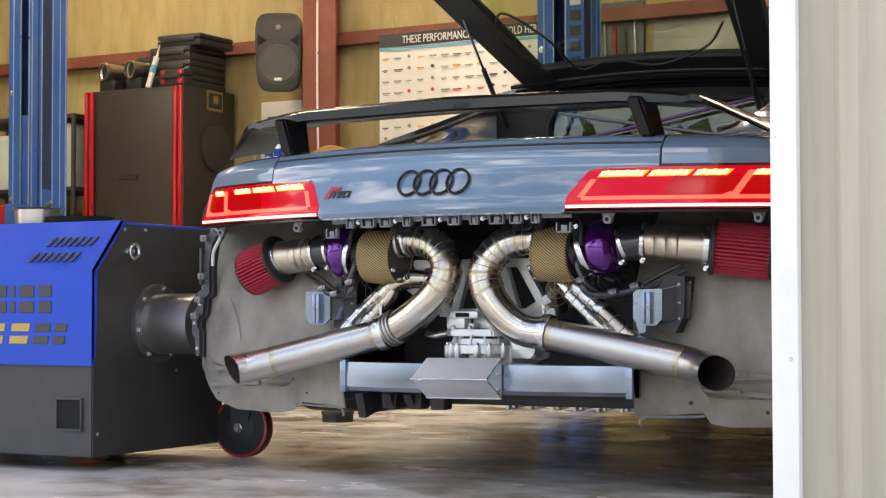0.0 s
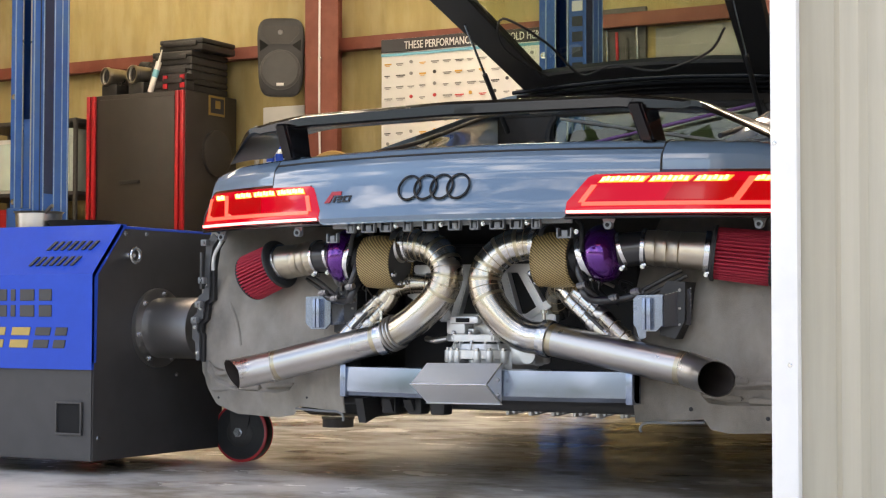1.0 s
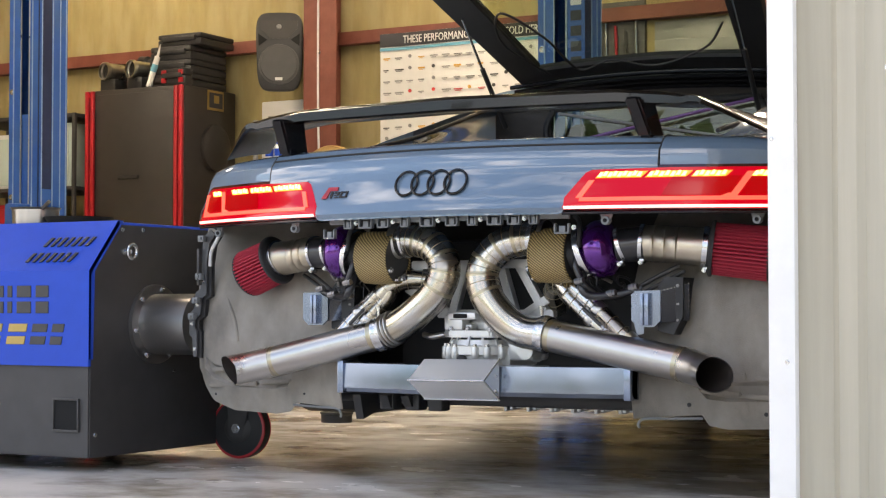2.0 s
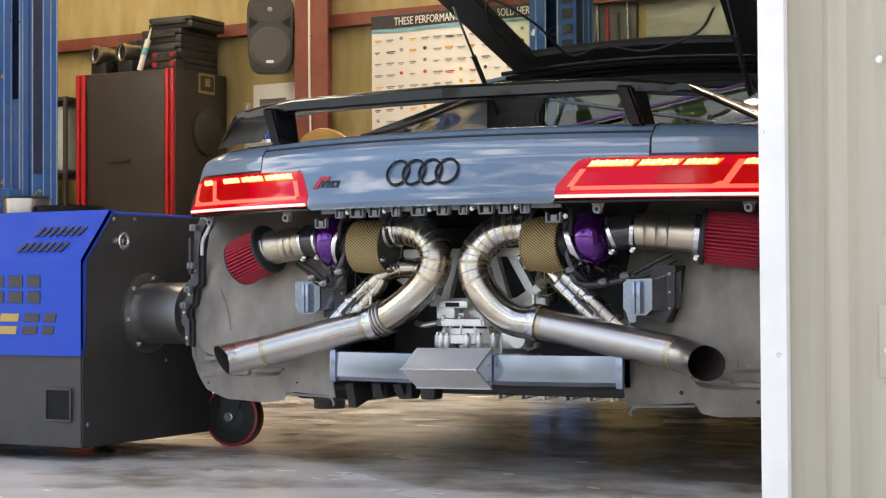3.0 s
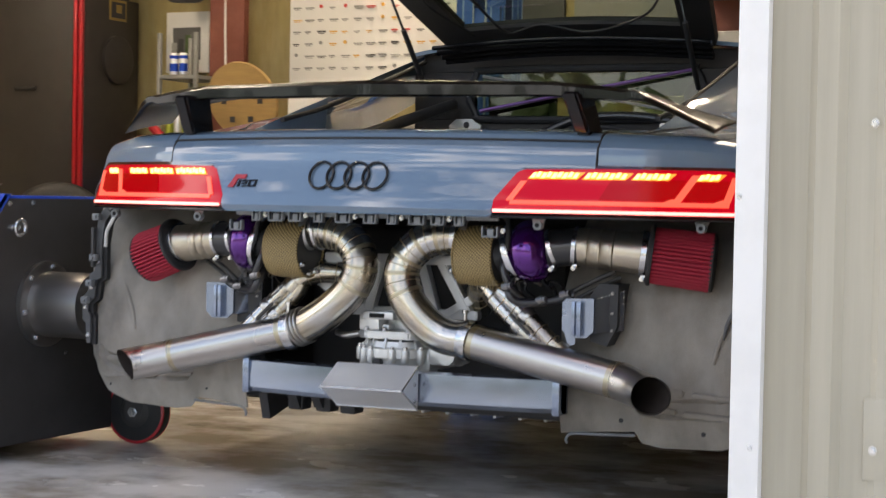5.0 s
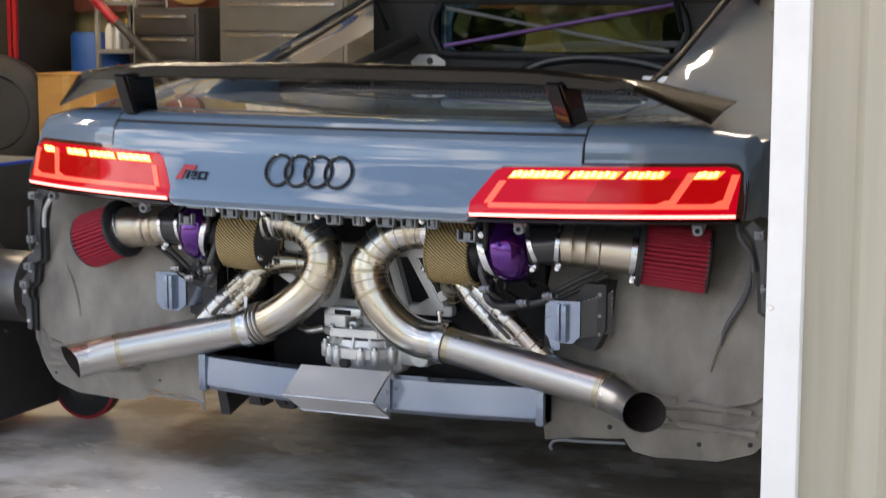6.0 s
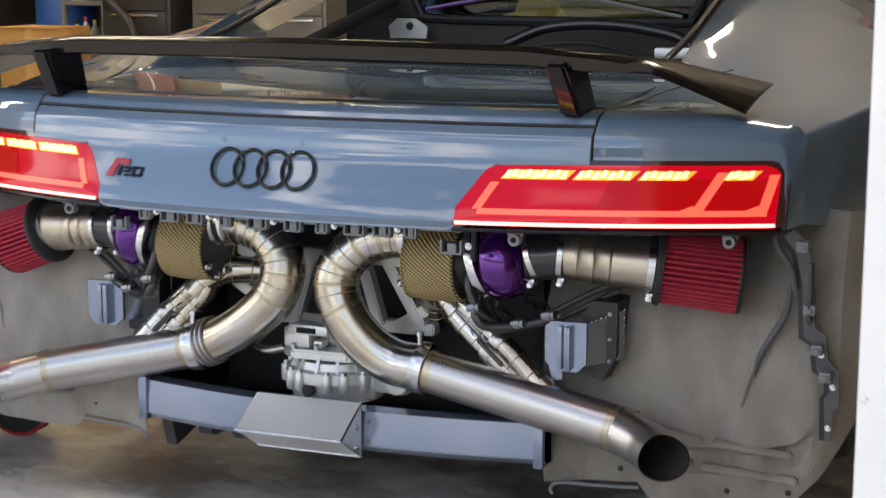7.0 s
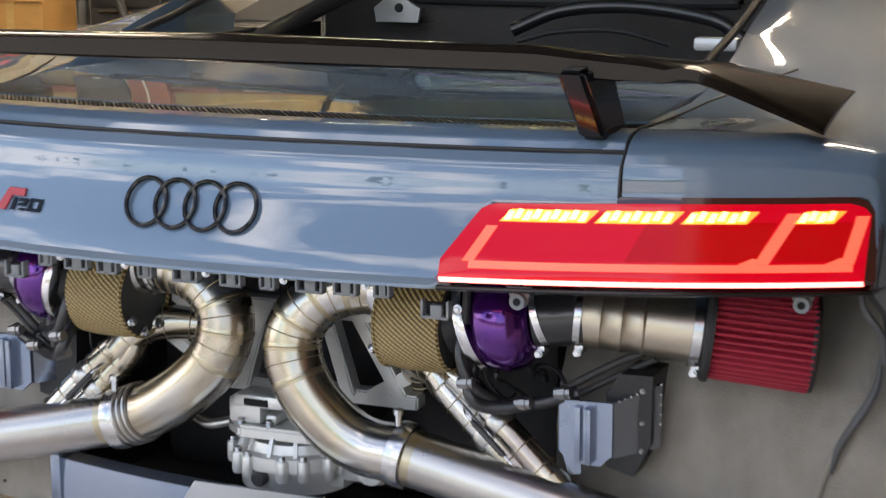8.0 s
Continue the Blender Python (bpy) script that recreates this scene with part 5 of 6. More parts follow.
# bumper side brackets along the fender edge
def fender_edge(s):
    outline = [(0.868, 0.694), (0.893, 0.672), (0.903, 0.600), (0.908, 0.525), (0.926, 0.515), (0.932, 0.470), (0.950, 0.452), (0.952, 0.392), (0.942, 0.385), (0.940, 0.330), (0.928, 0.330), (0.926, 0.405), (0.934, 0.415), (0.932, 0.438), (0.912, 0.452), (0.906, 0.498), (0.888, 0.508), (0.884, 0.600), (0.872, 0.655), (0.852, 0.680)]
    strip = prism(B(), [(s * x, 0.262 + 0.05 * (0.70 - z), z) for x, z in outline], (0, 0.006, 0))
    base = part("fender_bracket", strip, M_BRACKET, car, "stepped dark grey bumper side bracket with clips", smooth=0)
    # thin black inner strip, an offset copy standing in for the bracket's shade
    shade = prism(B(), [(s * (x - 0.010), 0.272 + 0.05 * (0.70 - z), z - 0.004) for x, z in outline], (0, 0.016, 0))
    part("bracket_shade", shade, M_BLACKPLAST, base, smooth=0)
    part("slotted_rail", box(B(), (s * 0.900 - 0.004, 0.246, 0.535), (s * 0.900 + 0.004, 0.262, 0.640), 0.002), M_DARKGREY, base)
    for x, y, z in ((0.886, 0.245, 0.668), (0.900, 0.252, 0.560), (0.914, 0.255, 0.492), (0.930, 0.258, 0.446)):
        c = B()
        box(c, (s * x - 0.010, y - 0.006, z - 0.009), (s * x + 0.010, y + 0.012, z + 0.009), 0.002)
        box(c, (s * x - 0.005, y - 0.012, z - 0.004), (s * x + 0.005, y - 0.004, z + 0.004), 0.001)
        part("clip", c, M_GREYPLAST, base)
    for x, z in ((0.897, 0.548), (0.919, 0.480), (0.940, 0.425), (0.934, 0.352)):
        rv = B()
        bolt(rv, (s * x, 0.262 + 0.05 * (0.70 - z), z), (0, -1, 0), 0.004, 0.006)
        part("bolt", rv, M_CLAMP, base)
    part("metal_strip", tube(B(), smooth_path([(s * 0.835, 0.27, 0.690), (s * 0.842, 0.258, 0.662), (s * 0.864, 0.262, 0.630), (s * 0.872, 0.268, 0.590)], 6), 0.0055, 8), M_ALU if s < 0 else M_BRACKET, base)
    if s > 0:
        # darker tube along the liner fold, the crease's shade put into its colour
        part("liner_fold_shade", tube(B(), smooth_path([(s * 0.862, 0.285, 0.600), (s * 0.855, 0.284, 0.545), (s * 0.815, 0.281, 0.470), (s * 0.805, 0.280, 0.430)], 6), [0.002 + 0.004 * math.sin(math.pi * k / 18) for k in range(19)], 8), M_BRACKET, base)
    return base


fender_edge(-1)
fender_edge(1)

# underside: diffuser fins, pan and engine block in the shade
for x, dz in ((-0.385, 0.168), (-0.30, 0.20), (-0.235, 0.205)):
    part("diffuser_fin", prism(B(), [(x - 0.006, 0.265, 0.235), (x - 0.006, 0.285, dz), (x - 0.006, 0.40, dz + 0.03), (x - 0.006, 0.9, 0.235)], (0.024, 0, 0)), M_BLACKPLAST, car)
pan = B()
box(pan, (-0.40, 0.36, 0.208), (0.45, 1.45, 0.245), 0.01)
pan_ob = part("sump_pan", pan, M_BLACKPLAST, car)
for i in range(26):
    x = -0.02 + 0.0165 * i
    part("pan_rib", box(B(), (x, 0.44 + 0.004 * (i % 3), 0.192 + 0.004 * (i % 4)), (x + 0.010, 0.50, 0.215), 0.002), M_ALU, pan_ob)
for x in (-0.30, -0.22, -0.15):
    part("hanger", box(B(), (x - 0.022, 0.29, 0.195), (x + 0.022, 0.34, 0.245), 0.006), M_BLACKPLAST, pan_ob)
# black panels added to cut off sight of the lit floor behind
for s in (-1, 1):
    part("side_screen", box(B(), (s * 0.51 - 0.108, 0.36, 0.212), (s * 0.51 + 0.108, 1.45, 0.240), 0.006), M_BLACKPLAST, car)
part("bay_screen", box(B(), (-0.62, 0.72, 0.20), (0.62, 0.735, 0.86), 0), M_BLACKPLAST, car)
part("engine_block", box(B(), (-0.36, 0.46, 0.24), (0.36, 0.71, 0.66), 0.03), M_BLACKPLAST, car)
for s in (-1, 1):
    part("intake_plenum", box(B(), (s * 0.2 - 0.12, 0.98, 0.70), (s * 0.2 + 0.12, 1.36, 0.83), 0.04), M_BLACKPLAST, car)
    part("shell_inner", box(B(), (s * 0.75 - 0.15, 0.75, 0.15), (s * 0.75 + 0.15, 1.2, 0.85), 0.03), M_BLACKPLAST, car)
    part("rear_tyre", lathe(B(), (s * 0.94, 0.62, 0.40), (s * 0.70, 0.62, 0.40), [(0, 0.10), (0.05, 0.13), (0.4, 0.14), (1, 0.14)], 32), M_DARKGREY, car, "bare wheel hub carrier")
part("bay_tray", box(B(), (-0.56, 0.90, 0.85), (0.56, 0.98, 0.89), 0.006), M_BLACKPLAST, car)
latch = prism(B(), [(-0.43, 1.455, 0.935), (-0.33, 1.455, 0.935), (-0.325, 1.455, 0.965), (-0.36, 1.455, 0.985), (-0.41, 1.455, 0.985), (-0.435, 1.455, 0.965)], (0, 0.01, 0))
latch_ob = part("bay_bracket", latch, M_ALU, car, "pale metal bracket in the engine bay")
part("bracket_hole", lathe(B(), (-0.375, 1.450, 0.966), (-0.375, 1.458, 0.966), [(0, 0.008), (1, 0.012)], 16), M_BLACKPLAST, latch_ob)
part("bay_hose", tube(B(), smooth_path([(0.42, 1.30, 0.93), (0.36, 1.30, 0.965), (0.20, 1.32, 0.985), (0.05, 1.32, 0.975), (-0.05, 1.30, 0.935)], 8), 0.014, 12), M_HOSE, car)
part("bay_hose", tube(B(), smooth_path([(0.30, 1.22, 0.92), (0.2, 1.2, 0.945), (0.08, 1.2, 0.94), (0.0, 1.2, 0.92)], 8), 0.005, 8), M_RUBBER, car)
part("bay_latch", box(B(), (0.40, 1.02, 0.925), (0.48, 1.05, 0.95), 0.006), M_ALU, car)
for s in (-1, 1):
    part("bay_edge", tube(B(), smooth_path([(s * 0.535, 0.60, 0.94), (s * 0.53, 0.9, 1.005), (s * 0.52, 1.45, 1.165)], 6), 0.007, 10), M_RUBBER, car)
    if s < 0:
        part("bay_bar", tube(B(), [(s * 0.48, 0.90, 0.90), (s * 0.42, 1.45, 1.03)], 0.018, 12), M_DARKGREY, car)


# ---- hub dynamometer beside the car ----
dyno = thing("hub_dynamometer", (-1.5, 0.7, 0), "blue and black hub dynamometer on castors beside the car", "dyno")
hull = prism(B(), [(-1.142, 0.066, 0.045), (-1.142, 0.69, 0.045), (-1.142, 0.69, 0.716), (-1.142, 0.190, 0.716), (-1.142, 0.066, 0.572)], (-0.84, 0, 0))
bmesh.ops.bevel(hull, geom=hull.edges[:], offset=0.004, segments=2, affect="EDGES")
hull_ob = part("cabinet_body", hull, M_BLACKSHEET, dyno)
hood = B()
prism(hood, [(-1.136, 0.054, 0.305), (-1.136, 0.054, 0.577), (-1.136, 0.180, 0.724), (-1.136, 0.190, 0.716), (-1.136, 0.064, 0.570), (-1.136, 0.064, 0.305)], (-0.85, 0, 0))
prism(hood, [(-1.136, 0.056, 0.325), (-1.136, 0.056, 0.577), (-1.136, 0.182, 0.724), (-1.136, 0.206, 0.724), (-1.136, 0.080, 0.575), (-1.136, 0.074, 0.325)], (-0.003, 0, 0))
cover_ob = part("hood", hood, M_BLUE, dyno, "blue powder coated hood with cut-out shapes", smooth=20)
slope = Vector((0, 0.126, 0.147)).normalized()
for row, (x0, z0) in enumerate(((-1.352, 0.648), (-1.385, 0.602))):
    for i in range(7):
        a = Vector((x0 + 0.026 * i, 0.054 + (z0 - 0.577) / 0.147 * 0.126 - 0.002, z0))
        b = a + slope * 0.034 + Vector((0.014, 0, 0))
        w = Vector((0.0055, 0, 0))
        part("vent_slot", prism(B(), [a - w, a + w, b + w, b - w], Vector((0, -0.76, 0.65)) * 0.0035), M_BLACKSHEET, cover_ob, smooth=0)
# cut-out shapes stand as plain dark bars
for row, (z0, z1, cells) in enumerate(((0.455, 0.535, ((-1.50, -1.455), (-1.440, -1.422), (-1.404, -1.350), (-1.332, -1.284))), (0.365, 0.425, ((-1.50, -1.470), (-1.445, -1.375), (-1.355, -1.298), (-1.280, -1.236))))):
    for k, (x0, x1) in enumerate(cells):
        lean = Matrix(((1, 0, 0.22 * row, -0.22 * row * z0), (0, 1, 0, 0), (0, 0, 1, 0), (0, 0, 0, 1)))
        mid = (z0 + z1) / 2
        for za, zb in ((z0, mid - 0.006), (mid + 0.006, z1)):
            part("cut_out", box(B(), (x0, 0.0515, za), (x1, 0.0560, zb), 0.0015, lean), M_GOLD if row and k < 2 else M_BLACKSHEET, cover_ob, smooth=0)
opening = B()
for lo, hi in (((-1.272, 0.058, 0.118), (-1.176, 0.066, 0.124)), ((-1.272, 0.058, 0.207), (-1.176, 0.066, 0.213)), ((-1.272, 0.058, 0.124), (-1.267, 0.066, 0.207)), ((-1.181, 0.058, 0.124), (-1.176, 0.066, 0.207))):
    box(opening, lo, hi, 0.001)
port = part("fork_pocket", opening, M_DARKGREY, hull_ob)
# flat black plate, the pocket's inner shade painted on
part("pocket_back", box(B(), (-1.267, 0.0625, 0.124), (-1.181, 0.0645, 0.207)), M_VOID, port)
eye = B()
pts = [Vector((-1.112 + 0.0, 0.215 + 0.020 * math.cos(a), 0.634 + 0.020 * math.sin(a))) for a in [2 * math.pi * k / 28 for k in range(29)]]
tube(eye, pts, 0.0062, 10, cap=False)
lathe(eye, (-1.142, 0.215, 0.634), (-1.118, 0.215, 0.634), [(0, 0.014), (0.5, 0.012), (1, 0.007)], 16)
part("lifting_eye", eye, M_CLAMP, dyno)
part("drive_flange", lathe(B(), (-1.142, 0.355, 0.422), (-1.128, 0.355, 0.422), [(0, 0.118), (0.9, 0.118), (1, 0.114)], 48), M_DRIVE, dyno)
part("drive_tube", lathe(B(), (-1.13, 0.355, 0.422), (-0.968, 0.355, 0.422), [(0, 0.090), (1, 0.090)], 48), M_DRIVE, dyno, "dark satin drive tube to the hub")
for ang in (80, 135, 190, 240, 300):
    a = radians(ang)
    bt = B()
    bolt(bt, (-1.129, 0.355 + 0.104 * math.cos(a), 0.422 + 0.104 * math.sin(a)), (1, 0, 0), 0.006, 0.009)
    part("bolt", bt, M_CLAMP, dyno)
for y, z in ((0.45, 0.28), (0.205, 0.698), (0.30, 0.70), (0.09, 0.11)):
    bt = B()
    bolt(bt, (-1.142, y, z), (1, 0, 0), 0.005, 0.006)
    part("bolt", bt, M_CLAMP, dyno)
part("top_edge", box(B(), (-1.150, 0.192, 0.700), (-1.1425, 0.69, 0.720), 0.002), M_BLUE, dyno)


def castor(c, way, r, parent, tread_mat=M_REDTRIM):
    c, way = Vector(c), Vector(way).normalized()
    tread = part("castor_wheel", lathe(B(), c - way * 0.024, c + way * 0.024, [(0, r - 0.010), (0.06, r - 0.002), (0.2, r), (0.8, r), (0.94, r - 0.002), (1, r - 0.010)], 48), M_RUBBER, parent, "castor wheel with a black core")
    if tread_mat is not M_RUBBER:
        for k in (-0.0235, 0.0155):
            part("tread_ring", lathe(B(), c + way * k, c + way * (k + 0.008), [(0, r - 0.012), (0.1, r - 0.001), (0.5, r + 0.001), (0.9, r - 0.001), (1, r - 0.012)], 48), tread_mat, tread)
    part("core", lathe(B(), c - way * 0.0255, c + way * 0.0255, [(0, 0.02), (0, r - 0.016), (0.03, r - 0.013), (0.97, r - 0.013), (1, r - 0.016), (1, 0.02)], 48), M_RUBBER, tread)
    part("hub_dish", lathe(B(), c + way * 0.0255, c + way * 0.033, [(0, r * 0.5), (0.6, r * 0.42), (1, r * 0.3)], 32), M_BLACKSHEET, tread)
    nut = lathe(B(), c + way * 0.030, c + way * 0.048, [(0, 0.016), (0.5, 0.016), (0.5, 0.011), (1, 0.010)], 6)
    part("axle_nut", nut, M_CLAMP, tread)
    side = way.cross(Vector((0, 0, 1))).normalized()
    for k in (-0.034, 0.030):
        p = c + way * k
        fork = prism(B(), [p + side * -0.022 + Vector((0, 0, -0.022)), p + side * 0.022 + Vector((0, 0, -0.022)), p + side * 0.04 + Vector((0, 0, 0.14)), p - side * 0.06 + Vector((0, 0, 0.14))], way * 0.004)
        part("fork_plate", fork, M_BLACKSHEET, tread)


castor((-1.068, 0.70, 0.094), (0.12, -0.99, 0), 0.093, dyno)
part("castor_arm", box(B(), (-1.16, 0.60, 0.245), (-1.00, 0.78, 0.275), 0.006), M_BLACKSHEET, dyno)
castor((-1.85, 0.16, 0.04), (0.2, -1, 0), 0.04, dyno, M_RUBBER)
castor((-1.85, 0.53, 0.04), (0.2, -1, 0), 0.04, dyno, M_RUBBER)
castor((-1.45, 0.53, 0.04), (0.2, -1, 0), 0.04, dyno, M_RUBBER)

pot = thing("steel_pot", (-1.64, 0.40, 0.716), "dented stainless steel pot on the dynamometer", "pot")
part("bowl", lathe(B(), (-1.65, 0.40, 0.717), (-1.65, 0.40, 0.785), [(0, 0.062), (0.1, 0.070), (0.9, 0.073), (1, 0.080), (1, 0.074), (0.92, 0.069), (0.12, 0.066)], 40), M_STEEL, pot)
part("spoon", tube(B(), smooth_path([(-1.67, 0.40, 0.735), (-1.60, 0.37, 0.775), (-1.55, 0.35, 0.80)], 5), 0.006, 8), M_STEEL, pot)
tray = thing("steel_tray", (-1.49, 0.42, 0.716), "shallow dark steel tray on the dynamometer", "tray")
part("dish", lathe(B(), (-1.49, 0.42, 0.717), (-1.49, 0.42, 0.752), [(0, 0.072), (0.15, 0.085), (0.9, 0.104), (1, 0.110), (1, 0.102), (0.3, 0.082)], 44), M_DARKGREY, tray)
jackpad = thing("jack_pad", (-1.68, 2.23, 0), "low black round jack pad on the floor", "jack pad")
part("pad", lathe(B(), (-1.68, 2.23, 0.0), (-1.68, 2.23, 0.045), [(0, 0.064), (0.7, 0.064), (0.75, 0.068), (0.95, 0.068), (1, 0.06)], 32), M_RUBBER, jackpad)
part("boss", lathe(B(), (-1.68, 2.23, 0.045), (-1.68, 2.23, 0.062), [(0, 0.03), (1, 0.022)], 20), M_DARKGREY, jackpad)


# ---- workshop behind ----
def lift_post(x, y, label):
    t = thing("lift_post", (x, y, 0), label, "lift", "two post lift")
    web = B()
    k = 0.8
    outline = [(-0.17, -0.13), (-0.055, -0.13), (-0.055, -0.115), (-0.155, -0.115), (-0.155, 0.115), (0.155, 0.115), (0.155, -0.115), (0.055, -0.115), (0.055, -0.13), (0.17, -0.13), (0.17, 0.13), (-0.17, 0.13)]
    prism(web, [(x + a * k, y + b, 0.02) for a, b in outline], (0, 0, 3.9))
    post = part("column", web, M_LIFTBLUE, t, smooth=0)
    part("base_plate", box(B(), (x - 0.24, y - 0.2, 0), (x + 0.24, y + 0.2, 0.02), 0.003), M_LIFTBLUE, t)
    car_ = part("carriage", box(B(), (x - 0.115, y - 0.11, 1.0), (x + 0.115, y + 0.09, 1.75), 0.01), M_LIFTBLUE, t)
    part("arm_pin", box(B(), (x - 0.06, y - 0.25, 1.0), (x + 0.06, y - 0.10, 1.15), 0.01), M_LIFTBLUE, car_)
    for dx in (-0.045, 0.03):
        part("lift_cable", tube(B(), [(x + dx, y - 0.118, 0.1), (x + dx, y - 0.118, 3.8)], 0.007, 8), M_STEEL, t)
    # slot shade and edge highlights, painted on as thin flat strips
    part("side_recess_shade", box(B(), (x + 0.1365, y - 0.110, 1.25), (x + 0.1390, y - 0.025, 3.9), 0), M_NAVY, t)
    for dy in (-0.122, -0.018, 0.055, 0.112):
        part("edge_strip", box(B(), (x + 0.1365, y + dy, 0.05), (x + 0.1405, y + dy + 0.008, 3.9), 0.001), M_PALEBLUE, t)
    for dx in (-0.10, 0.062, 0.118):
        part("edge_strip", box(B(), (x + dx, y - 0.1345, 0.05), (x + dx + 0.009, y - 0.1305, 3.9), 0.001), M_PALEBLUE if dx < 0.1 else M_NAVY, t)
    for z in (0.6, 1.2, 1.9, 2.6):
        bt = B()
        bolt(bt, (x - 0.11, y - 0.13, z), (0, -1, 0), 0.014, 0.012)
        part("bolt", bt, M_CLAMP, t)
    return t


lift_post(-5.72, 4.9, "blue painted steel lift post with cables")
rp = lift_post(-1.83, 4.9, "blue painted steel lift post with a lettered decal")
decal = part("decal", box(B(), (-1.78, 4.762, 1.75), (-1.68, 4.768, 2.35)), M_LIFTBLUE, rp)
for i in range(6):
    part("decal_bar", box(B(), (-1.762, 4.756, 1.79 + 0.085 * i), (-1.70, 4.764, 1.845 + 0.085 * i)), M_WHITE if i > 3 else M_INK, decal)

cab_x0, cab_x1, cab_y0, cab_y1, cab_h = -7.27, -6.26, 7.20, 7.90, 2.265
locker = thing("tool_locker", (-6.77, 7.55, 0), "tall black steel tool locker with red corner trims", "cabinet")
part("body", box(B(), (cab_x0, cab_y0, 0.05), (cab_x1, cab_y1, cab_h), 0.012), M_LOCKER, locker)
part("door", box(B(), (cab_x0 + 0.12, cab_y0 - 0.018, 0.12), (cab_x1 - 0.10, cab_y0 - 0.001, cab_h - 0.04), 0.006), M_LOCKER, locker)
part("door_handle", box(B(), (cab_x0 + 0.35, cab_y0 - 0.03, 1.52), (cab_x0 + 0.56, cab_y0 - 0.018, 1.55), 0.004), M_BLACKPLAST, locker)
for x0 in (cab_x0 + 0.005, cab_x0 + 0.058, cab_x1 - 0.088, cab_x1 - 0.038):
    part("corner_trim", box(B(), (x0, cab_y0 - 0.035, 0.06), (x0 + 0.036, cab_y0 - 0.004, cab_h - 0.005), 0.008), M_REDTRIM, locker)
for px, py in ((-7.2, 7.27), (-6.33, 7.27), (-7.2, 7.83), (-6.33, 7.83)):
    part("foot", lathe(B(), (px, py, 0), (px, py, 0.055), [(0, 0.03), (1, 0.025)], 12), M_RUBBER, locker)
plaque = part("plaque", box(B(), (cab_x1, 7.50, 2.09), (cab_x1 + 0.008, 7.72, 2.255), 0.003), M_GOLD, locker, "small brass framed plaque")
part("plaque_field", box(B(), (cab_x1 + 0.0075, 7.52, 2.11), (cab_x1 + 0.011, 7.70, 2.235)), M_INK, plaque)
part("plaque_mark", box(B(), (cab_x1 + 0.0105, 7.58, 2.15), (cab_x1 + 0.013, 7.65, 2.215), 0.002), M_GOLD, plaque)
part("side_disc", lathe(B(), (cab_x1, 7.60, 1.78), (cab_x1 + 0.05, 7.60, 1.78), [(0, 0.19), (0.6, 0.19), (1, 0.15)], 32), M_LOCKER, locker)


def tool_case(x0, x1, y0, y1, z0, z1, label, mtl=None):
    t = thing("tool_case", ((x0 + x1) / 2, (y0 + y1) / 2, z0), label, "case", "tool cases")
    mid = z0 + (z1 - z0) * 0.58
    part("shell_lower", box(B(), (x0, y0, z0), (x1, y1, mid - 0.003), 0.012), mtl or M_BLACKPLAST, t)
    part("lid", box(B(), (x0, y0, mid + 0.001), (x1, y1, z1), 0.012), mtl or M_BLACKPLAST, t)
    part("handle", box(B(), (x0 + 0.12 * (x1 - x0), y0 - 0.02, mid - 0.022), (x1 - 0.12 * (x1 - x0), y0 + 0.002, mid + 0.018), 0.006), M_BLACKPLAST, t)
    return t


zc = cab_h
for k, h in enumerate((0.115, 0.115, 0.115)):
    tool_case(-6.74 + 0.01 * k, -6.31, 7.34, 7.84, zc + 0.001, zc + h, "black plastic tool case stacked on the locker")
    zc += h
tool_case(-6.66, -6.22, 7.36, 7.82, zc + 0.001, zc + 0.10, "black plastic tool case on top of the stack")
red_case = tool_case(-6.52, -6.27, 7.215, 7.325, cab_h + 0.001, cab_h + 0.14, "small black case with red latches on the locker")
for dx in (0.02, 0.19):
    for dz in (0.02, 0.085):
        part("latch", box(B(), (-6.52 + dx, 7.203, cab_h + dz), (-6.52 + dx + 0.045, 7.216, cab_h + dz + 0.04), 0.003), M_REDTRIM, red_case)
for px in (-7.14, -6.86):
    t = thing("chrome_pipe", (px, 7.4, cab_h), "short chrome pipe lying on the locker", "pipe", "chrome pipes")
    part("pipe", lathe(B(), (px, 7.25, cab_h + 0.17), (px + 0.1, 7.6, cab_h + 0.17), [(0, 0.065), (0, 0.075), (0.08, 0.078), (0.1, 0.07), (1, 0.07)], 28, cap=False), M_STEEL, t)
    part("bore", lathe(B(), (px + 0.01, 7.28, cab_h + 0.17), (px + 0.02, 7.30, cab_h + 0.17), [(0, 0.066), (1, 0.066)], 24), M_RUBBER, t)
    part("bracket", box(B(), (px - 0.06, 7.28, cab_h + 0.001), (px + 0.10, 7.5, cab_h + 0.105), 0.01), M_BLACKPLAST, t)
torch = thing("black_torch", (-6.85, 7.5, cab_h), "long black torch lying across chrome pipes", "torch")
part("barrel", lathe(B(), (-6.98, 7.55, cab_h + 0.27), (-6.55, 7.45, cab_h + 0.22), [(0, 0.05), (0.2, 0.05), (0.25, 0.03), (1, 0.03)], 20), M_BLACKPLAST, torch)
part("stand", box(B(), (-6.80, 7.42, cab_h + 0.001), (-6.70, 7.60, cab_h + 0.22), 0.01), M_BLACKPLAST, torch)
caulk = thing("sealant_tube", (-6.60, 7.24, cab_h), "white sealant tube with a blue band, leaning", "tube")
part("tube_body", lathe(B(), (-6.64, 7.22, cab_h + 0.002), (-6.575, 7.25, cab_h + 0.25), [(0, 0.024), (1, 0.024)], 18), M_WHITE, caulk)
part("band", lathe(B(), (-6.608, 7.235, cab_h + 0.125), (-6.592, 7.242, cab_h + 0.185), [(0, 0.0255), (1, 0.0255)], 18), M_CYAN, caulk)
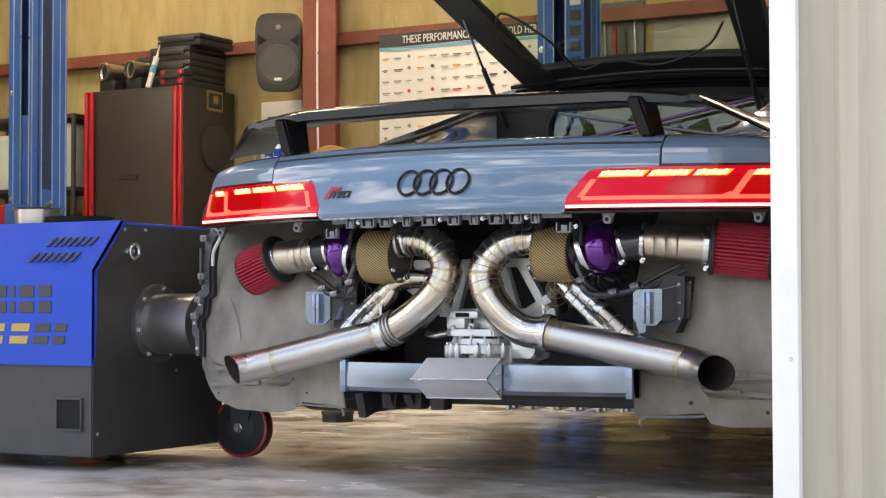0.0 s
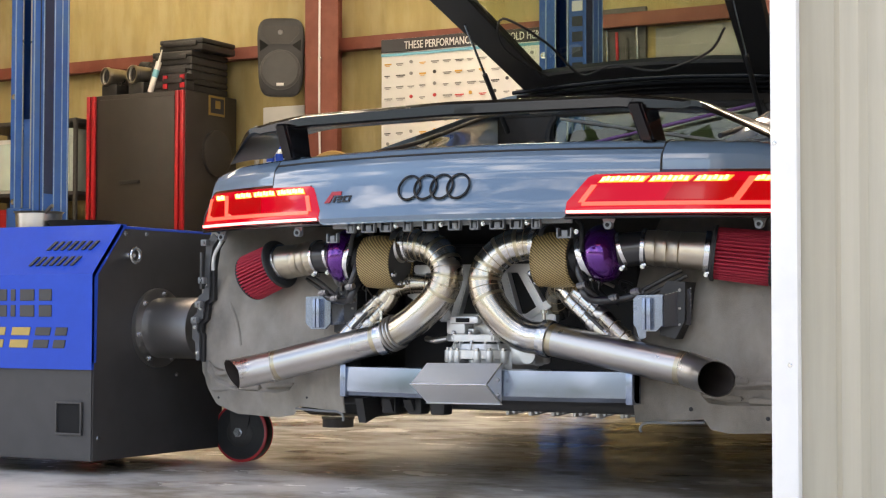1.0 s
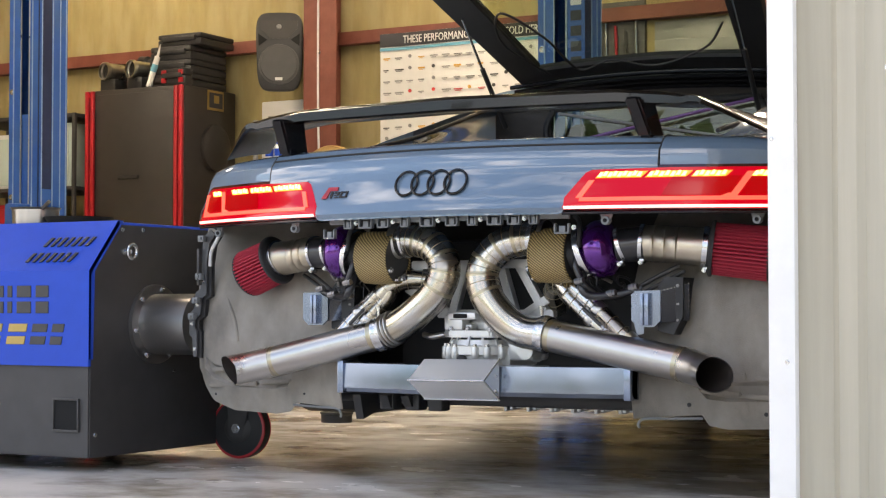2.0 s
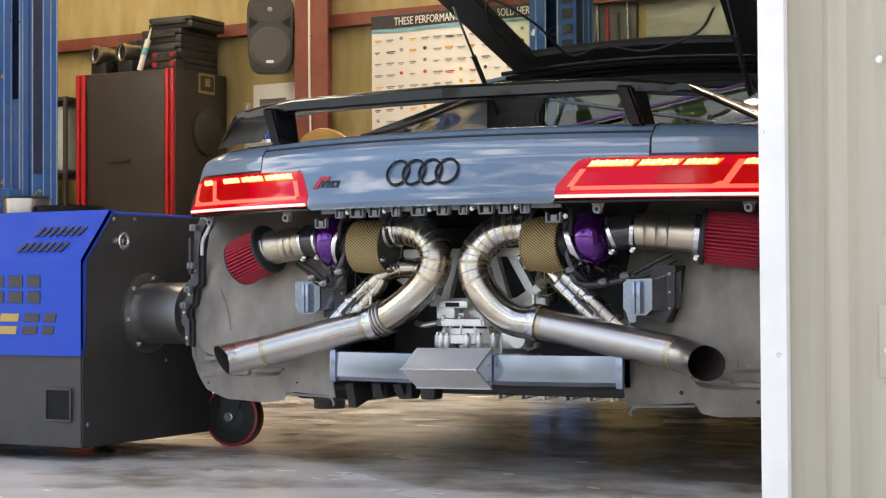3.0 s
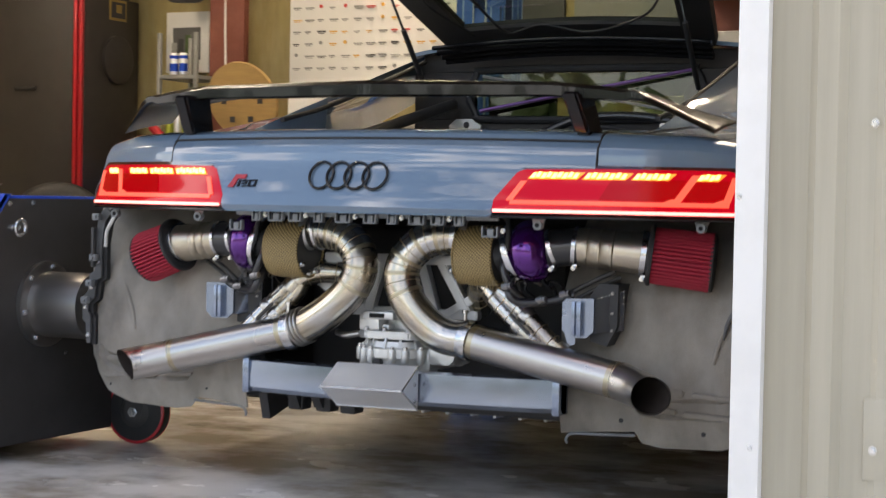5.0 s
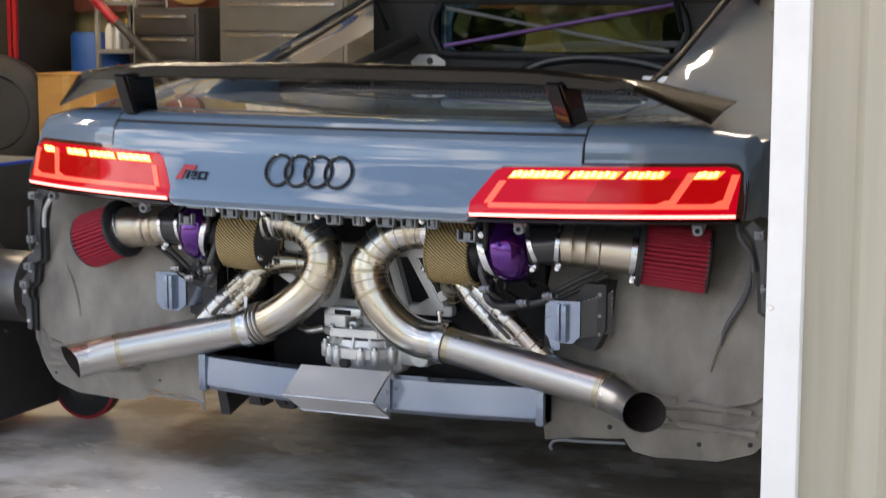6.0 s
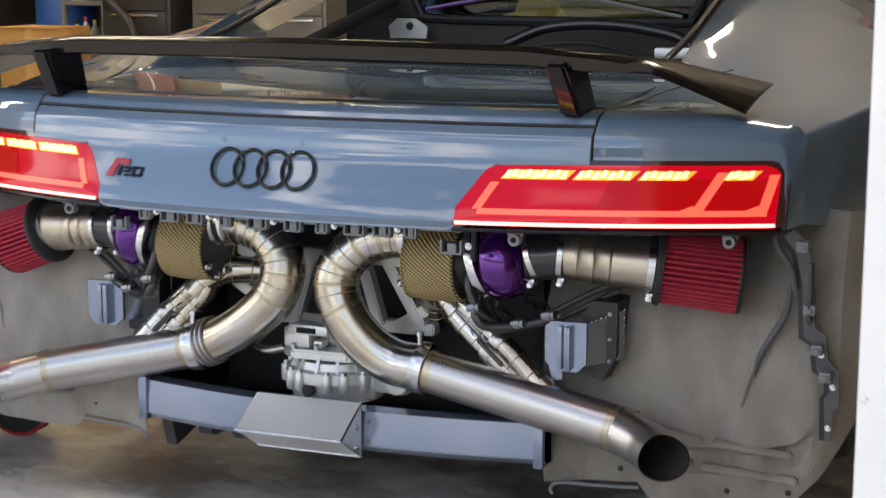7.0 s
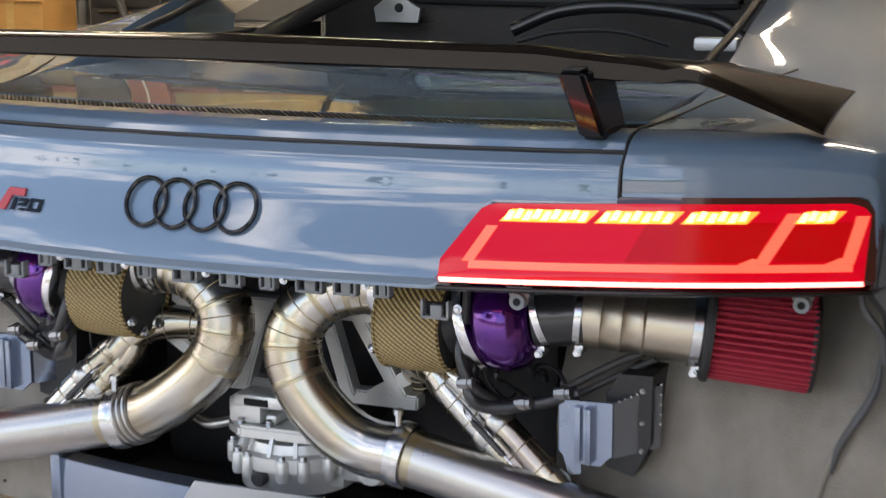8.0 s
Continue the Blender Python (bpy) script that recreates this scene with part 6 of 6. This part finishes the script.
part("nozzle", lathe(B(), (-6.575, 7.25, cab_h + 0.25), (-6.553, 7.26, cab_h + 0.35), [(0, 0.012), (1, 0.004)], 12), M_WHITE, caulk)

spk = thing("loudspeaker", (-5.66, 7.72, 2.24), "black two-way loudspeaker hung on the back wall", "speaker")
turn = Matrix.Translation((-5.62, 7.60, 2.535)) @ Matrix.Rotation(radians(28), 4, "Z")


def spk_ring(w, h, y, n=36):
    """A rounded upright outline, a little narrower at the foot."""
    ring = []
    for k in range(n):
        a = 2 * math.pi * k / n
        c, s_ = math.cos(a), math.sin(a)
        x = w * math.copysign(abs(c) ** 0.42, c)
        z = h * math.copysign(abs(s_) ** 0.42, s_)
        ring.append(turn @ Vector((x * (1 + 0.06 * z / h), y, z)))
    return ring


sb = B()
loops = [[sb.verts.new(p) for p in spk_ring(w, h, y)] for w, h, y in ((0.165, 0.295, 0.0), (0.185, 0.318, 0.012), (0.188, 0.322, 0.04), (0.175, 0.31, 0.12), (0.10, 0.28, 0.26))]
for p, q in zip(loops, loops[1:]):
    for i in range(36):
        sb.faces.new((p[i], p[(i + 1) % 36], q[(i + 1) % 36], q[i]))
sb.faces.new(loops[0][::-1])
sb.faces.new(loops[-1])
part("cabinet", sb, M_BLACKPLAST, spk)
part("grille", lathe(B(), turn @ Vector((0, 0.002, -0.105)), turn @ Vector((0, -0.014, -0.105)), [(0, 0.165), (0.6, 0.162), (0.7, 0.150), (1, 0.145)], 40), M_DARKGREY, spk)
part("horn", prism(B(), [turn @ Vector(p) for p in ((-0.15, -0.001, 0.25), (0.15, -0.001, 0.25), (0.15, -0.001, 0.19), (0.075, -0.001, 0.105), (-0.075, -0.001, 0.105), (-0.15, -0.001, 0.19))], turn.to_3x3() @ Vector((0, -0.004, 0))), M_LOCKER, spk)
part("horn_driver", lathe(B(), turn @ Vector((0, -0.004, 0.20)), turn @ Vector((0, -0.014, 0.20)), [(0, 0.022), (1, 0.014)], 20), M_GREYSTEEL, spk)
for sx in (-1, 1):
    part("port", prism(B(), [turn @ Vector(p) for p in ((sx * 0.168, -0.001, 0.145), (sx * 0.095, -0.001, 0.095), (sx * 0.165, -0.001, 0.045))], turn.to_3x3() @ Vector((0, -0.003, 0))), M_VOID, spk)
part("label_plate", box(B(), (-0.03, -0.018, -0.235), (0.03, -0.012, -0.212), 0.002, turn), M_WHITE, spk)
part("wall_bracket", box(B(), (-0.03, 0.22, -0.06), (0.03, 0.36, 0.06), 0.004, turn), M_BLACKSHEET, spk)

pic = thing("picture_frame", (-5.84, 7.98, 1.8), "white framed picture under the loudspeaker", "picture")
part("frame", box(B(), (-6.03, 7.95, 1.70), (-5.62, 7.998, 2.185), 0.008), M_WHITE, pic)
part("print", box(B(), (-5.96, 7.944, 1.80), (-5.70, 7.951, 2.06)), M_DARKINK, pic)
for i in range(4):
    part("print_patch", box(B(), (-5.97 + 0.065 * i, 7.940, 1.82 + 0.02 * (i % 2)), (-5.92 + 0.065 * i, 7.946, 1.94 + 0.03 * (i % 3))), (M_GREYSTEEL, M_DARKGREY, M_LEAF, M_WHITE)[i], pic)

# banner with sponsor patches
ban = thing("wall_banner", (-4.08, 7.87, 1.6), "white vinyl banner with dark heading and small coloured marks", "banner")
sag = lambda u: 0.01 * math.sin(u * 9)
part("vinyl", sheet(B(), lambda u, v: (-4.83 + 1.51 * u, 7.875 + sag(u), 1.60 + 1.05 * v), 24, 6, 0.003), M_WHITE, ban)
part("heading", sheet(B(), lambda u, v: (-4.83 + 1.51 * u, 7.866 + sag(u), 2.542 + 0.106 * v), 24, 2, 0.003), M_INK, ban)
part("cyan_rule", sheet(B(), lambda u, v: (-4.83 + 1.51 * u, 7.865 + sag(u), 2.512 + 0.022 * v), 24, 1, 0.002), M_CYAN, ban)
facing = Matrix.Rotation(radians(90), 4, "X")
words("THESE PERFORMANCE", 0.088, Matrix.Translation((-4.61, 7.852, 2.560)) @ facing @ Matrix.Diagonal((0.70, 1, 1, 1)), M_WHITE, 0.002, "heading_text", ban)
words("SOLD HERE!", 0.088, Matrix.Translation((-3.70, 7.852, 2.560)) @ facing @ Matrix.Diagonal((0.68, 1, 1, 1)), M_WHITE, 0.002, "heading_text", ban)
mark_rnd = random.Random(11)
for r in range(9):
    for c in range(14):
        w, h = mark_rnd.uniform(0.045, 0.080), mark_rnd.uniform(0.006, 0.014)
        x, z = -4.79 + 0.106 * c, 2.44 - 0.092 * r
        m = mark_rnd.choice((M_DARKGREY, M_GREYSTEEL, M_GREYSTEEL, M_GREYSTEEL, M_GREYSTEEL, M_REDINK, M_ORANGE))
        if mark_rnd.random() < 0.12:
            mk = lathe(B(), (x + 0.03, 7.858, z + 0.015), (x + 0.03, 7.851, z + 0.015), [(0, 0.014), (1, 0.014)], 16)
        else:
            mk = B()
            box(mk, (x, 7.851, z), (x + w, 7.858, z + h))
            box(mk, (x + 0.01, 7.851, z - 0.010), (x + w - 0.015, 7.858, z - 0.005))
        part("sponsor_mark", mk, m, ban, smooth=0)

# dark shelving, grey panel and clutter further along the back wall
# panel added in place of a window's reflection in the cover glass
wb = thing("reflection_panel", (-2.0, 7.97, 1.5), "grey panel in place of a window reflection, on the back wall", "board")
part("panel", box(B(), (-2.5, 7.96, 1.75), (-1.5, 7.985, 2.55), 0.004), M_GREYSTEEL, wb)
part("rim", box(B(), (-2.53, 7.97, 1.72), (-1.47, 7.98, 2.58), 0.004), M_GREYSTEEL, wb)


def shelf_unit(x0, x1, y0, y1, levels, label, mtl, group="", above=0.35):
    t = thing("steel_shelf", ((x0 + x1) / 2, (y0 + y1) / 2, 0), label, "shelf", group)
    for px in (x0, x1 - 0.03):
        for py in (y0, y1 - 0.03):
            part("upright", box(B(), (px, py, 0), (px + 0.03, py + 0.03, levels[-1] + above), 0.002), mtl, t)
    for z in levels:
        part("shelf_board", box(B(), (x0 + 0.002, y0 + 0.002, z), (x1 - 0.002, y1 - 0.002, z + 0.03), 0.002), mtl, t)
    return t


def bottle(x, y, z, h, r, body, cap, label):
    t = thing("bottle", (x, y, z), label, "bottle", "shelf bottles")
    part("flask", lathe(B(), (x, y, z + 0.001), (x, y, z + h * 0.86), [(0, r * 0.9), (0.04, r), (0.75, r), (0.9, r * 0.55), (1, r * 0.4)], 16), body, t)
    part("cap", lathe(B(), (x, y, z + h * 0.86), (x, y, z + h), [(0, r * 0.42), (1, r * 0.4)], 12), cap, t)


shelf_unit(-5.66, -5.30, 7.30, 7.75, (0.45, 0.80, 1.15, 1.60), "pale grey steel shelf with bottles", M_GREYSTEEL)
for lvl in (0.48, 0.83, 1.18):
    for i in range(4):
        bottle(-5.59 + 0.075 * i, 7.38, lvl, 0.22 + 0.02 * (i % 2), 0.033, (M_LIME, M_PLATE, M_LIME, M_WHITE)[i] if lvl > 1 else (M_WHITE, M_PLATE, M_GREYSTEEL, M_DARKGREY)[i], (M_INK, M_REDINK, M_ORANGE)[i % 3], "plastic bottle standing on the steel shelf")

disc = thing("plywood_disc", (-5.02, 7.6, 1.18), "round plywood disc with square holes, leaning", "disc")
pd = lathe(B(), (-5.02, 7.50, 1.44), (-5.02, 7.53, 1.45), [(0, 0.30), (1, 0.30)], 48)
part("board", pd, M_PLY, disc)
for a in range(0, 360, 60):
    c = Vector((-5.02 + 0.16 * math.cos(radians(a)), 7.497, 1.44 + 0.16 * math.sin(radians(a))))
    part("slot", box(B(), c - Vector((0.022, 0.002, 0.022)), c + Vector((0.022, 0.002, 0.022))), M_INK, disc)


def tool_chest(x0, x1, y0, y1, h, n, mtl, label):
    t = thing("tool_chest", ((x0 + x1) / 2, (y0 + y1) / 2, 0), label, "tool chest", "tool chests")
    part("body", box(B(), (x0, y0 + 0.01, 0.08), (x1, y1, h), 0.008), mtl, t)
    for i in range(n):
        z0 = 0.12 + (h - 0.16) * i / n
        d = part("drawer", box(B(), (x0 + 0.025, y0 - 0.008, z0 + 0.006), (x1 - 0.025, y0 + 0.012, z0 + (h - 0.16) / n - 0.006), 0.004), mtl, t)
        part("pull", box(B(), (x0 + 0.08, y0 - 0.024, z0 + (h - 0.16) / n - 0.035), (x1 - 0.08, y0 - 0.007, z0 + (h - 0.16) / n - 0.018), 0.004), M_CLAMP, d)
    for px in (x0 + 0.06, x1 - 0.06):
        for py in (y0 + 0.08, y1 - 0.06):
            part("castor", lathe(B(), (px - 0.015, py, 0.04), (px + 0.015, py, 0.04), [(0, 0.036), (0.2, 0.04), (0.8, 0.04), (1, 0.036)], 20), M_RUBBER, t)
    return t


tool_chest(-5.26, -4.72, 7.20, 7.80, 1.135, 6, M_BLACKSHEET, "black roller tool chest with steel pulls")
tool_chest(-4.55, -3.55, 7.20, 7.85, 1.22, 5, M_CHEST, "dark grey enamel tool chest with wide drawers")
top_slab = thing("chest_top", (-4.05, 7.52, 1.22), "pale worktop lying on the grey tool chest", "worktop")
part("slab", box(B(), (-4.58, 7.17, 1.221), (-3.52, 7.87, 1.265), 0.006), M_WHITE, top_slab)
carton = thing("carton", (-4.2, 7.5, 1.265), "cream carton standing on the worktop", "box")
part("carton_body", box(B(), (-4.5, 7.3, 1.266), (-4.0, 7.7, 1.50), 0.006), M_TRIM, carton)
part("flap", box(B(), (-4.5, 7.28, 1.49), (-4.0, 7.31, 1.515), 0.003), M_TRIM, carton)
floor_jack = thing("floor_jack", (-5.05, 7.05, 0), "red and black trolley jack leaning on the tool chest", "jack")
part("jack_arm", tube(B(), [(-5.40, 6.95, 1.18), (-4.95, 7.05, 0.72), (-4.75, 7.05, 0.2)], 0.03, 10), M_BLACKSHEET, floor_jack)
part("jack_body", box(B(), (-5.0, 6.85, 0.0), (-4.55, 7.12, 0.2), 0.03), M_REDTRIM, floor_jack)
part("grip", lathe(B(), (-5.46, 6.94, 1.24), (-5.25, 6.97, 1.03), [(0, 0.025), (0.1, 0.034), (0.9, 0.034), (1, 0.025)], 14), M_REDTRIM, floor_jack)
bx = thing("cardboard_box", (-5.42, 6.75, 0), "brown cardboard box standing on the floor by a wheel", "box")
part("box_body", box(B(), (-5.66, 6.60, 0), (-5.18, 6.95, 0.67), 0.006), M_CARD, bx)
for x0, ry in ((-5.66, 0.10), (-5.42, -0.10)):
    part("flap", box(B(), (x0, 6.585, 0.668), (x0 + 0.238, 6.96, 0.678), 0.002), M_CARD, bx)
part("tape", box(B(), (-5.45, 6.597, 0.35), (-5.39, 6.601, 0.67)), M_PLY, bx)
wheel = thing("spare_wheel", (-6.0, 6.6, 0), "black alloy wheel with tyre standing by the locker", "wheel")
wc = Vector((-6.02, 6.6, 0.40))
wd = Vector((0.40, -0.92, 0)).normalized()
tyre = part("tyre", lathe(B(), wc - wd * 0.13, wc + wd * 0.13, [(0, 0.26), (0.05, 0.33), (0.2, 0.385), (0.35, 0.40), (0.65, 0.40), (0.8, 0.385), (0.95, 0.33), (1, 0.26)], 56), M_RUBBER, wheel)
part("rim", lathe(B(), wc + wd * 0.06, wc + wd * 0.132, [(0, 0.02), (0, 0.24), (0.6, 0.25), (1, 0.268), (1, 0.255), (0.5, 0.235), (0.4, 0.05)], 48), M_BLACKGLOSS, wheel)
_, ws, wu = frame_of(wd)
for i in range(10):
    a = 2 * math.pi * i / 10
    o = ws * math.cos(a) + wu * math.sin(a)
    part("spoke", tube(B(), [wc + wd * 0.115 + o * 0.03, wc + wd * 0.11 + o * 0.25], 0.013, 8), M_CLAMP if i % 2 else M_REDTRIM, wheel)
barrel = thing("blue_drum", (-5.84, 7.62, 0), "blue plastic drum by the shelf", "drum")
part("drum_body", lathe(B(), (-5.84, 7.62, 0), (-5.84, 7.62, 0.95), [(0, 0.20), (0.05, 0.22), (0.33, 0.22), (0.35, 0.228), (0.38, 0.22), (0.66, 0.22), (0.68, 0.228), (0.71, 0.22), (0.97, 0.22), (1, 0.20)], 32), M_LIFTBLUE, barrel)

# dark rack left of the locker, with pale equipment on it
shelf_unit(-8.7, -7.36, 7.15, 7.8, (0.5, 1.0, 1.45, 2.06), "black steel rack with pale equipment", M_BLACKSHEET, above=0.032)
for x0, x1, z0, z1, m in ((-7.75, -7.45, 1.48, 2.02, M_PALEGREEN), (-8.5, -8.0, 1.48, 1.95, M_WHITE), (-7.9, -7.5, 1.03, 1.2, M_DARKGREY), (-8.6, -8.1, 1.03, 1.35, M_REDTRIM), (-8.5, -7.6, 0.53, 0.8, M_BLACKSHEET)):
    eq = thing("equipment_case", ((x0 + x1) / 2, 7.4, z0), "workshop equipment box on the black rack", "equipment", "rack boxes")
    part("casing", box(B(), (x0, 7.22, z0 + 0.001), (x1, 7.62, z1), 0.015), m, eq)
    part("front_panel", box(B(), (x0 + 0.03, 7.208, z0 + 0.03), (x1 - 0.03, 7.222, z1 - 0.04), 0.004), M_PALEGREEN if m is M_WHITE else m, eq)

# two slim cans on the top shelf
for k in range(2):
    cx = -5.545 + 0.085 * k
    can = thing("drink_can", (cx, 7.36, 1.631), "slim blue and silver drink can on the shelf", "can", "drink cans")
    part("can_body", lathe(B(), (cx, 7.36, 1.631), (cx, 7.36, 1.80), [(0, 0.028), (0.04, 0.033), (0.93, 0.033), (1, 0.028)], 24), M_PLATE, can)
    part("band", lathe(B(), (cx, 7.36, 1.66), (cx, 7.36, 1.72), [(0, 0.0334), (1, 0.0334)], 24), M_BLUE, can)
    part("band", lathe(B(), (cx, 7.36, 1.755), (cx, 7.36, 1.78), [(0, 0.0334), (1, 0.0334)], 24), M_BLUE, can)

# cluttered rack seen through the raised cover
shelf_unit(-1.45, -0.35, 7.2, 7.75, (0.9, 1.5, 2.1), "black steel rack with boxes and tools", M_BLACKSHEET)
for x0, x1, z0, z1, m in ((-1.40, -1.15, 2.13, 2.38, M_DARKGREY), (-1.10, -0.85, 2.13, 2.30, M_REDTRIM), (-0.80, -0.42, 2.13, 2.42, M_CARD), (-1.38, -0.95, 1.53, 1.85, M_GREYSTEEL), (-0.85, -0.45, 1.53, 1.75, M_BLACKSHEET)):
    eq = thing("storage_box", ((x0 + x1) / 2, 7.4, z0), "storage box standing on the black rack", "box", "rack storage")
    part("casing", box(B(), (x0, 7.25, z0 + 0.001), (x1, 7.6, z1), 0.012), m, eq)
    part("front_label", box(B(), (x0 + 0.05, 7.242, z0 + 0.05), (x1 - 0.08, 7.251, z0 + 0.12), 0.002), M_WHITE, eq)
pegs = thing("pegboard", (-2.85, 7.97, 1.4), "dark tool panel with hanging tools on the back wall", "pegboard")
part("panel_board", box(B(), (-3.22, 7.955, 1.5), (-2.6, 7.99, 2.75), 0.004), M_DARKGREY, pegs)
for i in range(7):
    x = -3.15 + 0.08 * i
    part("hanging_tool", tube(B(), [(x, 7.945, 2.62 - 0.05 * (i % 3)), (x + 0.01, 7.94, 2.28 + 0.04 * (i % 2))], 0.012, 8), (M_CLAMP, M_REDTRIM, M_DARKGREY)[i % 3], pegs)
